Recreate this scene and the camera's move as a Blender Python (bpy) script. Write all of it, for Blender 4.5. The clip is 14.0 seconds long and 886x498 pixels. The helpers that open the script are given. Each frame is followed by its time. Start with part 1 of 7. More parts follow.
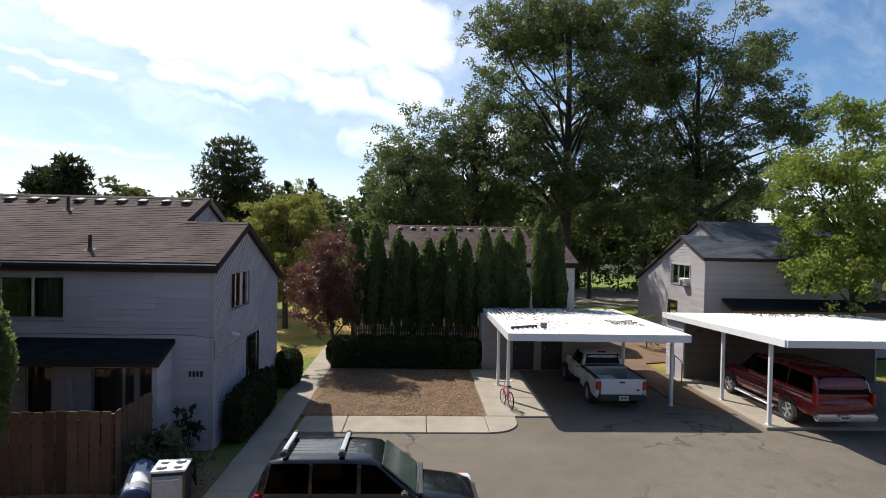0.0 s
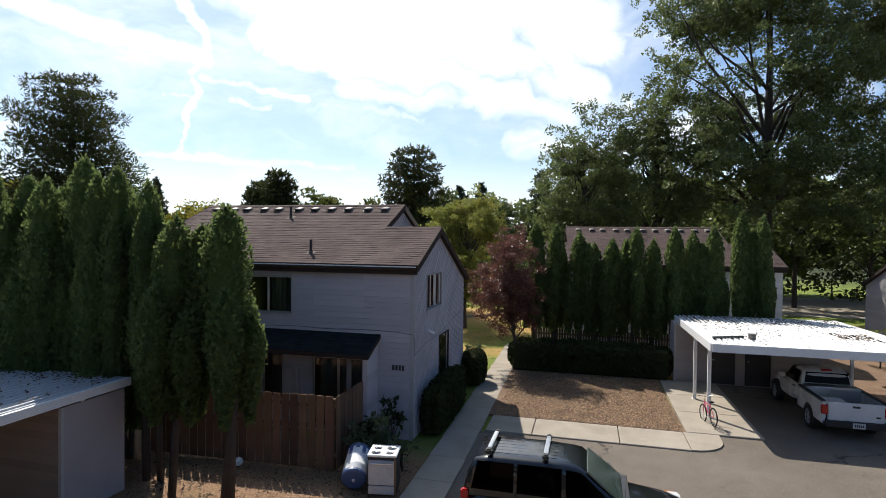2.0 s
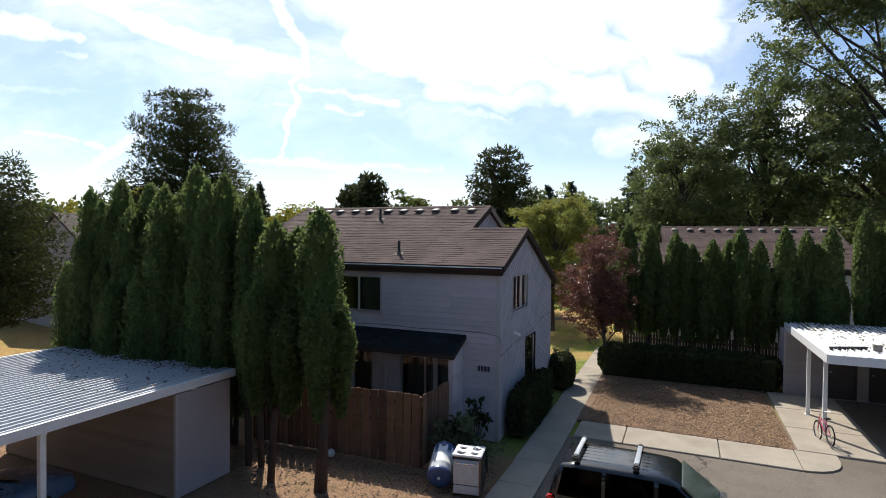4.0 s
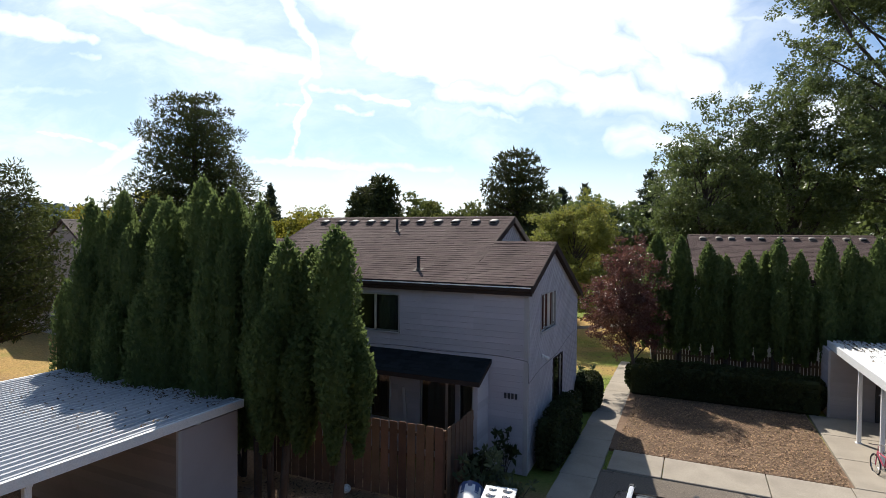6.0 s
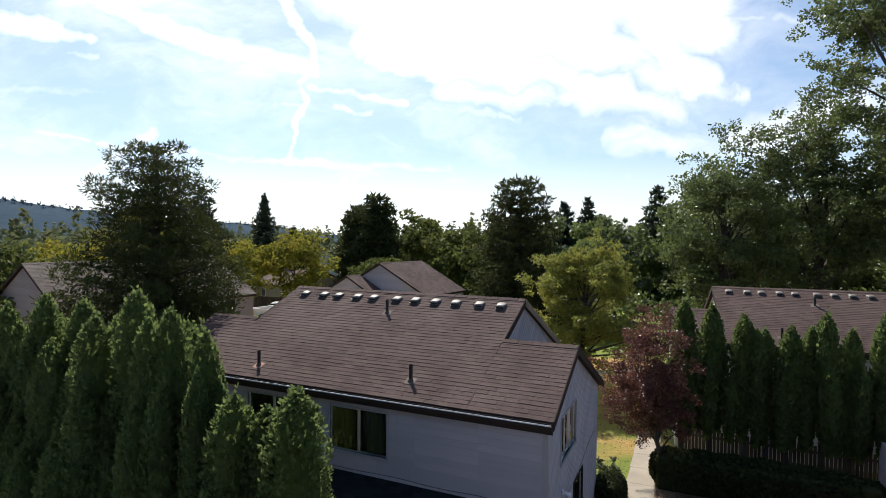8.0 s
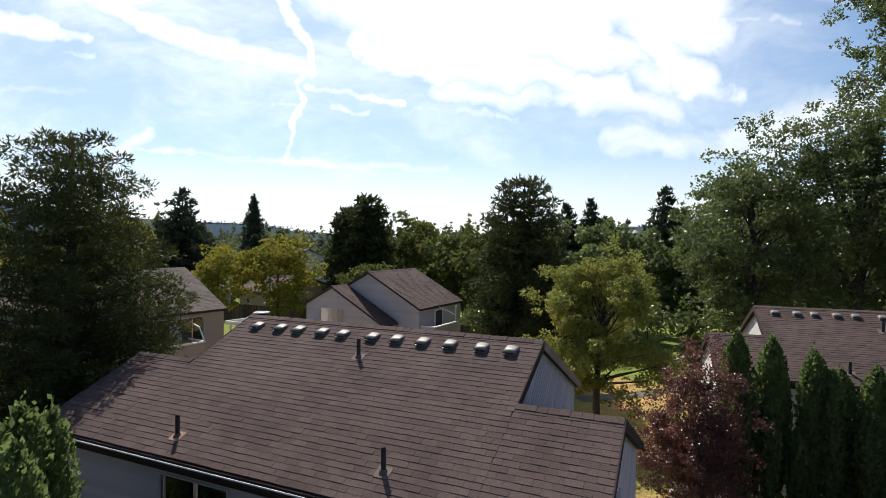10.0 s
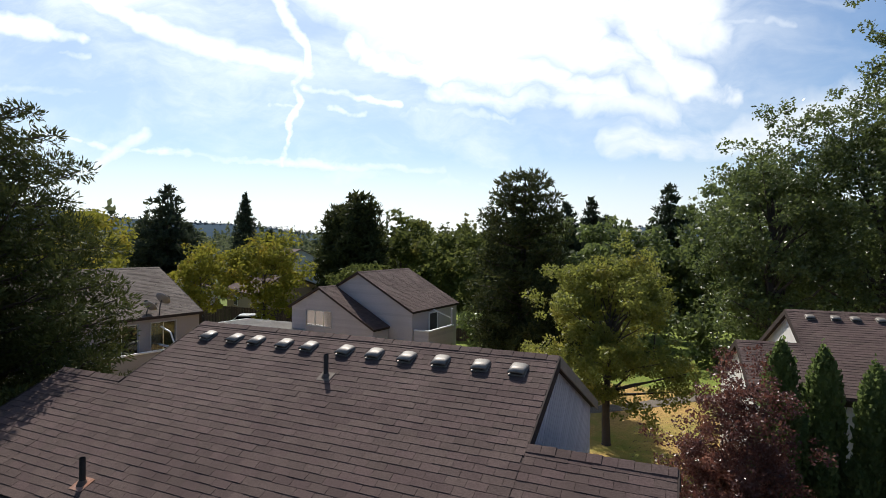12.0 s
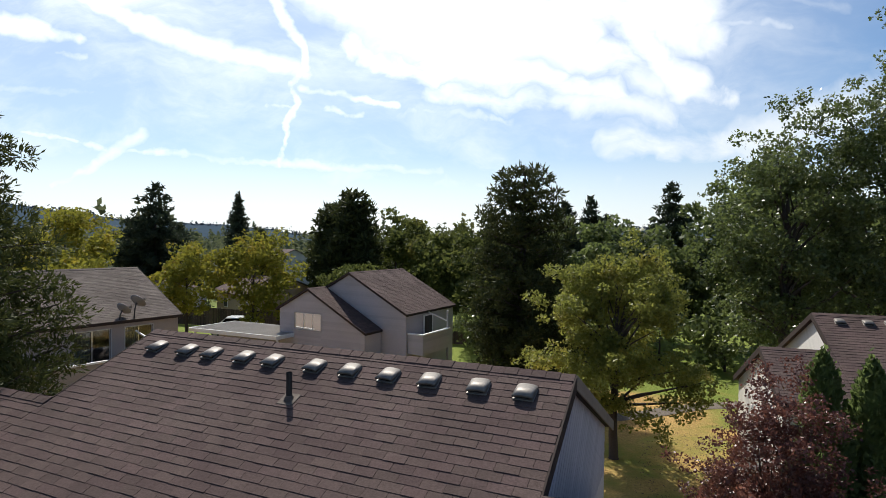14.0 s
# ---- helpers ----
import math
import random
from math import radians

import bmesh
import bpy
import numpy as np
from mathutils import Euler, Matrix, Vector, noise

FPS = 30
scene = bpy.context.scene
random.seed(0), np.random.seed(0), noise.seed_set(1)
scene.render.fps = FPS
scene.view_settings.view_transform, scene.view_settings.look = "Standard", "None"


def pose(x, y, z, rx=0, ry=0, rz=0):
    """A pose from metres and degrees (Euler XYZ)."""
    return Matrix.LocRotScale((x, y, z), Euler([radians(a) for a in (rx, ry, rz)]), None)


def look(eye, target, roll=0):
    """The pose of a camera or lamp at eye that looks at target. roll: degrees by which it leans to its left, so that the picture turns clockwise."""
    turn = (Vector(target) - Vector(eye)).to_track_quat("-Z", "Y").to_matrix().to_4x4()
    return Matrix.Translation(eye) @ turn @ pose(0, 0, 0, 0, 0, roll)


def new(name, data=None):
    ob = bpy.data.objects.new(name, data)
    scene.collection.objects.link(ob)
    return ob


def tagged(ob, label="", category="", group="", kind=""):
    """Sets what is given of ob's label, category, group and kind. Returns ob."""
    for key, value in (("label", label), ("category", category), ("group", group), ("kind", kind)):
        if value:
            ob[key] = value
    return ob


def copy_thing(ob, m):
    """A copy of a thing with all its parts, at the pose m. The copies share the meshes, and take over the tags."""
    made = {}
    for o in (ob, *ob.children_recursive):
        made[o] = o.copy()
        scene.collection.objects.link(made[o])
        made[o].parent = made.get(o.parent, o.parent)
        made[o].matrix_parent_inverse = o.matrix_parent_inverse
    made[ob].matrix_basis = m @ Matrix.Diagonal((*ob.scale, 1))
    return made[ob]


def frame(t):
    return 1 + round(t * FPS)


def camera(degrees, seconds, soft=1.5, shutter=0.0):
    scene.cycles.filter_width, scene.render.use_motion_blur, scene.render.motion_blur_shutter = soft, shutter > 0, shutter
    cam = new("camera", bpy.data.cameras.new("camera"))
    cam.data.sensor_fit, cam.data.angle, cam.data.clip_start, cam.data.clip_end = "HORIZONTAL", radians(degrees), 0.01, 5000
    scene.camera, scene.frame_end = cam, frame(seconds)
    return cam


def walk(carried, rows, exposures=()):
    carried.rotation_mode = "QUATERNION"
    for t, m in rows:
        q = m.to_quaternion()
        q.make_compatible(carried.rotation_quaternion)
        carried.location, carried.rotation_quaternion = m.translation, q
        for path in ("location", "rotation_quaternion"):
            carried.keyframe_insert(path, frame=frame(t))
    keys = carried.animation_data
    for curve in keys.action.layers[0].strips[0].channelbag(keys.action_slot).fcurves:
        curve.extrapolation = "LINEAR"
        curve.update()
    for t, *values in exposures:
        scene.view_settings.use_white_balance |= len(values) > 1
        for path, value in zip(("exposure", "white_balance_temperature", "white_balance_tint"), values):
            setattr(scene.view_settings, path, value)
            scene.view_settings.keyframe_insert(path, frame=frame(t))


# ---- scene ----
# ---- camera ----
cam = camera(77.7, 14.0, 0.5)
METRES, EYE, TILT, LEAN, TURN = 15.2, 5.8, 0.0, 0.0, -2.4
ROWS = [
    (0.0, 0.0, 0.0, 0.0, 0.02, -0.96, -1.06),
    (0.5, -0.0157, -0.0067, 0.0009, -0.01, -0.96, -1.07),
    (1.0, -0.0298, -0.0099, 0.0019, 1.2, -0.96, -1.01),
    (1.5, -0.043, -0.0095, 0.0023, 5.98, -0.98, -0.89),
    (2.0, -0.0463, -0.0077, 0.0012, 17.08, -1.01, -0.64),
    (2.5, -0.0367, -0.0065, 0.0023, 24.06, -1.06, -0.52),
    (3.0, -0.0358, -0.0088, 0.002, 25.45, -1.06, -0.54),
    (5.5, -0.0798, 0.0268, 0.0031, 27.14, -1.06, -0.59),
    (6.0, -0.0994, 0.0515, 0.0316, 27.21, -1.07, -0.63),
    (6.5, -0.1204, 0.0836, 0.0683, 27.2, -1.06, -0.65),
    (7.0, -0.1422, 0.1241, 0.1064, 27.14, -1.04, -0.64),
    (7.5, -0.1649, 0.1722, 0.1486, 27.11, -1.05, -0.64),
    (8.0, -0.1894, 0.2245, 0.2014, 27.04, -1.09, -0.64),
    (10.5, -0.3343, 0.5401, 0.2313, 26.67, -1.05, -0.67),
    (11.0, -0.357, 0.5923, 0.2255, 26.58, -0.98, -0.7),
    (11.5, -0.3667, 0.6145, 0.219, 26.51, -0.96, -0.7),
    (12.0, -0.3744, 0.6332, 0.2166, 26.43, -0.96, -0.69),
    (12.5, -0.3846, 0.6585, 0.214, 26.36, -0.95, -0.7),
    (13.0, -0.397, 0.688, 0.2115, 26.29, -0.94, -0.69),
    (13.5, -0.4111, 0.7207, 0.2096, 26.23, -0.91, -0.7),
    (14.0, -0.4211, 0.7449, 0.208, 26.15, -0.87, -0.7),
]
walk(cam, [(t, pose(0, 0, EYE, TILT, LEAN, TURN) @ pose(METRES * x, METRES * y, METRES * z, 90 + pitch, roll, yaw)) for t, x, y, z, yaw, pitch, roll in ROWS],
     [(0.0, 0.3), (3.0, 0.35), (8.0, 0.33), (10.5, 0.2), (14.0, 0.15)])

# ---- world, sun ----
SUN_AZ, SUN_EL = radians(41.0), radians(50.0)      # left of +y, above the horizon
sun_to = Vector((-math.sin(SUN_AZ) * math.cos(SUN_EL), math.cos(SUN_AZ) * math.cos(SUN_EL), math.sin(SUN_EL)))
sun = new("sun", bpy.data.lights.new("sun", "SUN"))
sun.data.energy, sun.data.angle, sun.data.color = 5.0, radians(0.53), (1.0, 0.95, 0.87)
sun.matrix_world = look((0, 0, 60), Vector((0, 0, 60)) - sun_to)


class Nodes:
    """Short hand for building a node tree."""

    def __init__(self, tree):
        self.tree = tree
        tree.nodes.clear()

    def add(self, kind):
        return self.tree.nodes.new(kind)

    def link(self, a, b):
        self.tree.links.new(a, b)

    def put(self, socket, value):
        if hasattr(value, "is_output"):
            self.link(value, socket)
        else:
            socket.default_value = value

    def math(self, op, a, b=0.0, c=0.0, clamp=False):
        node = self.add("ShaderNodeMath")
        node.operation, node.use_clamp = op, clamp
        for k, v in enumerate((a, b, c)):
            self.put(node.inputs[k], v)
        return node.outputs[0]

    def vec(self, op, a, b=(0, 0, 0), scale=None):
        node = self.add("ShaderNodeVectorMath")
        node.operation = op
        self.put(node.inputs[0], a)
        self.put(node.inputs[1], b)
        if scale is not None:
            self.put(node.inputs["Scale"], scale)
        return node.outputs["Value" if op in ("DOT_PRODUCT", "LENGTH", "DISTANCE") else "Vector"]

    def noise(self, vector, scale, detail=4.0, rough=0.55, warp=0.0):
        node = self.add("ShaderNodeTexNoise")
        self.put(node.inputs["Vector"], vector)
        node.inputs["Scale"].default_value, node.inputs["Detail"].default_value = scale, detail
        node.inputs["Roughness"].default_value, node.inputs["Distortion"].default_value = rough, warp
        return node.outputs["Fac"]

    def span(self, value, a, b, c=0.0, d=1.0):
        node = self.add("ShaderNodeMapRange")
        node.interpolation_type = "SMOOTHSTEP"
        for k, v in enumerate((value, a, b, c, d)):
            self.put(node.inputs[k], v)
        return node.outputs[0]

    def mix(self, fac, a, b, blend="MIX"):
        node = self.add("ShaderNodeMix")
        node.data_type, node.blend_type = "RGBA", blend
        self.put(node.inputs[0], fac)
        for k, v in ((6, a), (7, b)):
            self.put(node.inputs[k], (*v, 1) if isinstance(v, tuple) and len(v) == 3 else v)
        return node.outputs[2]

    def ramp(self, fac, stops):
        node = self.add("ShaderNodeValToRGB")
        self.put(node.inputs[0], fac)
        el = node.color_ramp.elements
        while len(el) < len(stops):
            el.new(0.5)
        for e, (p, col) in zip(el, stops):
            e.position, e.color = p, (*col, 1)
        return node.outputs[0]


def noise_colour(n, at, scale):
    node = n.add("ShaderNodeTexNoise")
    n.put(node.inputs["Vector"], at)
    node.inputs["Scale"].default_value, node.inputs["Detail"].default_value = scale, 4.0
    return node.outputs["Color"]


world = bpy.data.worlds.new("sky")
scene.world = world
world.use_nodes = True
W = Nodes(world.node_tree)
sky = W.add("ShaderNodeTexSky")
sky.sky_type, sky.sun_disc = "NISHITA", False
sky.sun_elevation, sky.sun_rotation = SUN_EL, -SUN_AZ
sky.air_density, sky.dust_density, sky.ozone_density = 1.0, 0.6, 1.4
way = W.vec("NORMALIZE", W.add("ShaderNodeTexCoord").outputs["Generated"])
cut = W.add("ShaderNodeSeparateXYZ")
W.link(way, cut.inputs[0])
# a flat chart of the sky, facing north-north-west; the high cloud lies on it
CHART = pose(0, 0, 0, 0, 0, -2.4) @ pose(0, 0, 0, 89.13, -0.7, 26.15)
ahead = W.math("MAXIMUM", W.vec("DOT_PRODUCT", way, tuple(-CHART.col[2].to_3d())), 0.05)
flat = W.add("ShaderNodeCombineXYZ")
W.link(W.math("DIVIDE", W.vec("DOT_PRODUCT", way, tuple(CHART.col[0].to_3d())), ahead), flat.inputs[0])
W.link(W.math("DIVIDE", W.vec("DOT_PRODUCT", way, tuple(CHART.col[1].to_3d())), ahead), flat.inputs[1])
chart = flat.outputs[0]


def bent(scale, reach, at):
    """The chart, ruffled by noise."""
    return W.vec("ADD", at, W.vec("SCALE", W.vec("SUBTRACT", noise_colour(W, at, scale), (0.5, 0.5, 0.5)), scale=reach))


fine_bent = bent(26.0, 0.028, bent(9.0, 0.02, chart))
ragged = bent(30.0, 0.035, bent(11.0, 0.06, bent(4.0, 0.12, chart)))


def streak(a, b, width, soft, gain, at):
    """A long cloud from a to b on the chart."""
    ab = Vector((b[0] - a[0], b[1] - a[1], 0))
    rel = W.vec("SUBTRACT", at, (*a, 0))
    t = W.math("MULTIPLY", W.vec("DOT_PRODUCT", rel, tuple(ab / ab.length_squared)), 1.0, clamp=True)
    off = W.vec("SUBTRACT", rel, W.vec("SCALE", tuple(ab), scale=t))
    return W.span(W.vec("LENGTH", off), width * 1.25, width * 0.75 * (1 - soft), 0, gain)


def bank(rows, at):
    out = 0.0
    for row in rows:
        out = W.math("MAXIMUM", out, streak(*row, at))
    return out


trails = bank((
    ((-0.325, 0.515), (-0.304, 0.453), 0.0185, 0.9, 1),
    ((-0.304, 0.453), (-0.284, 0.404), 0.0175, 0.9, 1),
    ((-0.284, 0.404), (-0.251, 0.366), 0.0154, 0.9, 1),
    ((-0.251, 0.366), (-0.251, 0.335), 0.0154, 0.9, 1),
    ((-0.251, 0.335), (-0.275, 0.299), 0.0144, 0.9, 1),
    ((-0.275, 0.299), (-0.261, 0.266), 0.0123, 0.9, 1),
    ((-0.261, 0.266), (-0.284, 0.232), 0.0113, 0.9, 1),
    ((-0.284, 0.232), (-0.282, 0.207), 0.0092, 0.9, 1),
    ((-0.282, 0.207), (-0.299, 0.153), 0.0082, 0.9, 0.95),
    ((-0.682, 0.474), (-0.528, 0.404), 0.0288, 0.9, 0.95),
    ((-0.528, 0.404), (-0.395, 0.356), 0.037, 0.95, 0.95),
    ((-0.395, 0.356), (-0.251, 0.322), 0.0308, 1, 0.9),
    ((-1.114, 0.464), (-0.867, 0.422), 0.0349, 0.9, 0.9),
    ((-0.867, 0.422), (-0.734, 0.397), 0.0308, 0.9, 1),
    ((-0.734, 0.397), (-0.662, 0.383), 0.0185, 1, 0.9),
    ((-0.703, 0.356), (-0.652, 0.348), 0.0103, 1, 0.6),
    ((-0.909, 0.294), (-0.636, 0.284), 0.0164, 1, 0.5),
    ((-0.549, 0.335), (-0.487, 0.32), 0.0164, 1, 0.35),
    ((-0.271, 0.297), (-0.179, 0.281), 0.0123, 1, 0.9),
    ((-0.179, 0.281), (-0.081, 0.258), 0.0113, 1, 0.9),
    ((-0.215, 0.253), (-0.143, 0.243), 0.0103, 1, 0.8),
    ((-0.318, 0.263), (-0.276, 0.258), 0.0072, 1, 0.6),
    ((-0.708, 0.109), (-0.631, 0.16), 0.0185, 0.95, 0.85),
    ((-0.631, 0.16), (-0.549, 0.209), 0.0206, 1, 0.8),
    ((-0.765, 0.209), (-0.539, 0.176), 0.0092, 1, 0.7),
    ((-0.539, 0.176), (-0.271, 0.153), 0.0123, 1, 0.85),
    ((-0.271, 0.153), (-0.004, 0.139), 0.0164, 1, 0.7),
    ((0.489, 0.414), (0.628, 0.406), 0.0144, 1, 0.5),
    ((0.633, 0.458), (0.736, 0.433), 0.0144, 1, 0.3),
    ((0.798, 0.33), (0.941, 0.392), 0.0411, 1, 0.25),
    ((1.147, 0.279), (1.558, 0.392), 0.0925, 1, 0.3),
), fine_bent)
sheets = bank((
    ((0.22, 0.365), (0.32, 0.335), 0.06, 0.9, 0.9),
    ((0.24, 0.26), (0.40, 0.245), 0.05, 1, 0.8),
    ((0.33, 0.33), (0.39, 0.29), 0.05, 1, 0.8),
    ((-0.251, 0.535), (-0.086, 0.433), 0.1131, 0.7, 1),
    ((-0.086, 0.422), (0.099, 0.392), 0.1079, 0.75, 1),
    ((0.099, 0.422), (0.222, 0.412), 0.1028, 0.75, 1),
    ((-0.169, 0.371), (-0.025, 0.314), 0.0411, 0.9, 0.95),
    ((-0.025, 0.33), (0.181, 0.314), 0.0514, 0.9, 0.95),
    ((0.16, 0.309), (0.314, 0.273), 0.0432, 0.95, 0.9),
    ((0.222, 0.453), (0.469, 0.443), 0.0822, 0.8, 1),
    ((0.345, 0.392), (0.438, 0.299), 0.0617, 0.85, 1),
    ((0.438, 0.299), (0.52, 0.268), 0.037, 0.95, 0.95),
    ((0.407, 0.402), (0.499, 0.392), 0.0617, 0.85, 0.9),
    ((-0.025, 0.279), (0.304, 0.256), 0.0349, 1, 0.75),
    ((-0.086, 0.237), (0.325, 0.233), 0.0164, 1, 0.5),
    ((0.325, 0.184), (0.53, 0.201), 0.0534, 1, 0.85),
    ((0.53, 0.201), (0.736, 0.243), 0.0617, 1, 0.8),
    ((0.736, 0.243), (1.044, 0.33), 0.0617, 1, 0.5),
    ((-0.23, 0.122), (0.325, 0.109), 0.0411, 1, 0.55),
    ((-0.744, 0.145), (-0.271, 0.114), 0.037, 1, 0.35),
), ragged)
wisp = W.noise(W.vec("MULTIPLY", bent(4.0, 0.2, chart), (0.55, 1.6, 1.0)), 5.0, 8.0, 0.62)
sheets = W.math("MULTIPLY", sheets, W.span(wisp, 0.25, 0.5, 0.5, 1.0))
trails = W.math("MULTIPLY", trails, W.span(wisp, 0.3, 0.6, 0.5, 1.0))
cover = W.math("MULTIPLY", W.math("MAXIMUM", trails, sheets), W.span(ahead, 0.1, 0.3))
sunward = W.vec("DOT_PRODUCT", way, tuple(sun_to))
thin = W.noise(W.vec("MULTIPLY", way, (1.0, 1.0, 3.0)), 2.6, 7.0, 0.6)
veil = W.math("ADD", W.span(thin, 0.45, 0.8, 0.0, 0.3), W.math("MULTIPLY", W.span(wisp, 0.42, 0.75, 0.0, 0.35), W.span(ahead, 0.1, 0.3)))
haze = W.span(cut.outputs[2], -0.02, 0.24, 0.88, 0.0)
across = W.vec("DOT_PRODUCT", chart, (1.0, 0.0, 0.0))
veil = W.math("ADD", W.math("MULTIPLY", veil, W.span(across, 0.35, 0.8, 1.0, 0.45)), W.math("MULTIPLY", W.span(across, 1.0, 0.35, 0.0, 0.24), W.span(ahead, 0.1, 0.3)))
cover = W.math("MAXIMUM", W.math("MAXIMUM", cover, veil), W.math("MAXIMUM", W.span(sunward, 0.82, 0.99, 0.0, 0.8), haze))
near_sun = W.span(sunward, 0.5, 0.9, 0.95, 1.3)
glow = W.add("ShaderNodeBackground")
W.link(W.mix(1.0, sky.outputs[0], (0.76, 0.98, 1.17), "MULTIPLY"), glow.inputs["Color"])
glow.inputs["Strength"].default_value = 0.088
white = W.add("ShaderNodeBackground")
white.inputs["Color"].default_value = (0.95, 0.985, 1.0, 1)
W.link(near_sun, white.inputs["Strength"])
both = W.add("ShaderNodeMixShader")
W.link(cover, both.inputs[0])
W.link(glow.outputs[0], both.inputs[1])
W.link(white.outputs[0], both.inputs[2])
W.link(both.outputs[0], W.add("ShaderNodeOutputWorld").inputs["Surface"])

# ---- materials ----


def material(name, base, other=None, rough=0.7, grain=60.0, stain=1.2, bump=0.3, depth=0.004, metal=0.0, spec=0.5, rand="", vary=0.25, mottle=0.5, coat=0.0, speck=0.45):
    """A surface with fine grain, larger stains, relief and a tone of its own for each piece."""
    m = bpy.data.materials.new(name)
    m.use_nodes = True
    n = Nodes(m.node_tree)
    at = n.add("ShaderNodeTexCoord").outputs["Object"] if rand != "world" else n.add("ShaderNodeNewGeometry").outputs["Position"]
    other = other or tuple(c * 0.6 for c in base)
    big = n.noise(at, stain, 5.0, 0.6, 0.3)
    fine = n.noise(at, grain, 3.0, 0.6)
    col = n.mix(n.span(big, 0.5 - 0.3 * mottle, 0.5 + 0.45, 0, 1), base, other)
    col = n.mix(n.span(fine, 0.3, 0.75, 0, speck), col, tuple(c * 0.62 for c in base))
    if rand in ("object", "island"):
        r = n.add("ShaderNodeObjectInfo").outputs["Random"] if rand == "object" else n.add("ShaderNodeNewGeometry").outputs["Random Per Island"]
        hsv = n.add("ShaderNodeHueSaturation")
        n.link(n.span(r, 0, 1, 1 - vary, 1 + vary), hsv.inputs["Value"])
        n.link(n.span(n.math("FRACT", n.math("MULTIPLY", r, 7.31)), 0, 1, 0.492, 0.508), hsv.inputs["Hue"])
        n.link(col, hsv.inputs["Color"])
        col = hsv.outputs[0]
    p = n.add("ShaderNodeBsdfPrincipled")
    n.link(col, p.inputs["Base Color"])
    n.put(p.inputs["Roughness"], n.span(n.math("ADD", big, n.math("MULTIPLY", fine, 0.5)), 0.3, 1.1, max(0.02, rough - 0.1), min(1, rough + 0.12)))
    p.inputs["Metallic"].default_value = metal
    p.inputs["Specular IOR Level"].default_value = spec
    p.inputs["Coat Weight"].default_value = coat
    if bump:
        b = n.add("ShaderNodeBump")
        b.inputs["Strength"].default_value, b.inputs["Distance"].default_value = bump, depth
        n.link(n.math("ADD", fine, n.math("MULTIPLY", big, 0.6)), b.inputs["Height"])
        n.link(b.outputs[0], p.inputs["Normal"])
    n.link(p.outputs[0], n.add("ShaderNodeOutputMaterial").inputs["Surface"])
    return m


def leafage(name, dark, light, tip=None, through_light=0.4, gloss=0.35, patch=0.35, shine=0.08, mixed=0.65):
    """Leaves: each one a tone of its own, patches of tone over the crown, light coming through."""
    m = bpy.data.materials.new(name)
    m.use_nodes = True
    n = Nodes(m.node_tree)
    geo = n.add("ShaderNodeNewGeometry")
    r = geo.outputs["Random Per Island"]
    at = n.add("ShaderNodeTexCoord").outputs["Object"]
    col = n.mix(n.math("ADD", n.math("MULTIPLY", r, mixed), n.math("MULTIPLY", n.noise(at, patch, 3.0), 0.5), clamp=True), dark, light)
    if tip:
        col = n.mix(n.span(n.noise(at, patch * 1.7, 4.0), 0.52, 0.7, 0, 0.8), col, tip)
    face = n.add("ShaderNodeBsdfPrincipled")
    n.link(col, face.inputs["Base Color"])
    face.inputs["Roughness"].default_value = gloss + 0.2
    face.inputs["Specular IOR Level"].default_value = shine
    back = n.add("ShaderNodeBsdfTranslucent")
    n.link(n.mix(0.5, col, tuple(min(1, c * 1.6) for c in light)), back.inputs["Color"])
    both = n.add("ShaderNodeMixShader")
    both.inputs[0].default_value = through_light
    n.link(face.outputs[0], both.inputs[1])
    n.link(back.outputs[0], both.inputs[2])
    n.link(both.outputs[0], n.add("ShaderNodeOutputMaterial").inputs["Surface"])
    return m


def glass_material(name, tint, mirror=0.12, bend=1.5):
    """A window pane or a car's window: it lets light in and mirrors the sky."""
    m = bpy.data.materials.new(name)
    m.use_nodes = True
    n = Nodes(m.node_tree)
    clear, shine, both = n.add("ShaderNodeBsdfTransparent"), n.add("ShaderNodeBsdfGlossy"), n.add("ShaderNodeMixShader")
    clear.inputs[0].default_value = (*tint, 1)
    shine.inputs["Roughness"].default_value = 0.03
    fres = n.add("ShaderNodeFresnel")
    fres.inputs[0].default_value = bend
    n.link(n.math("ADD", fres.outputs[0], mirror, clamp=True), both.inputs[0])
    n.link(clear.outputs[0], both.inputs[1])
    n.link(shine.outputs[0], both.inputs[2])
    n.link(both.outputs[0], n.add("ShaderNodeOutputMaterial").inputs["Surface"])
    return m


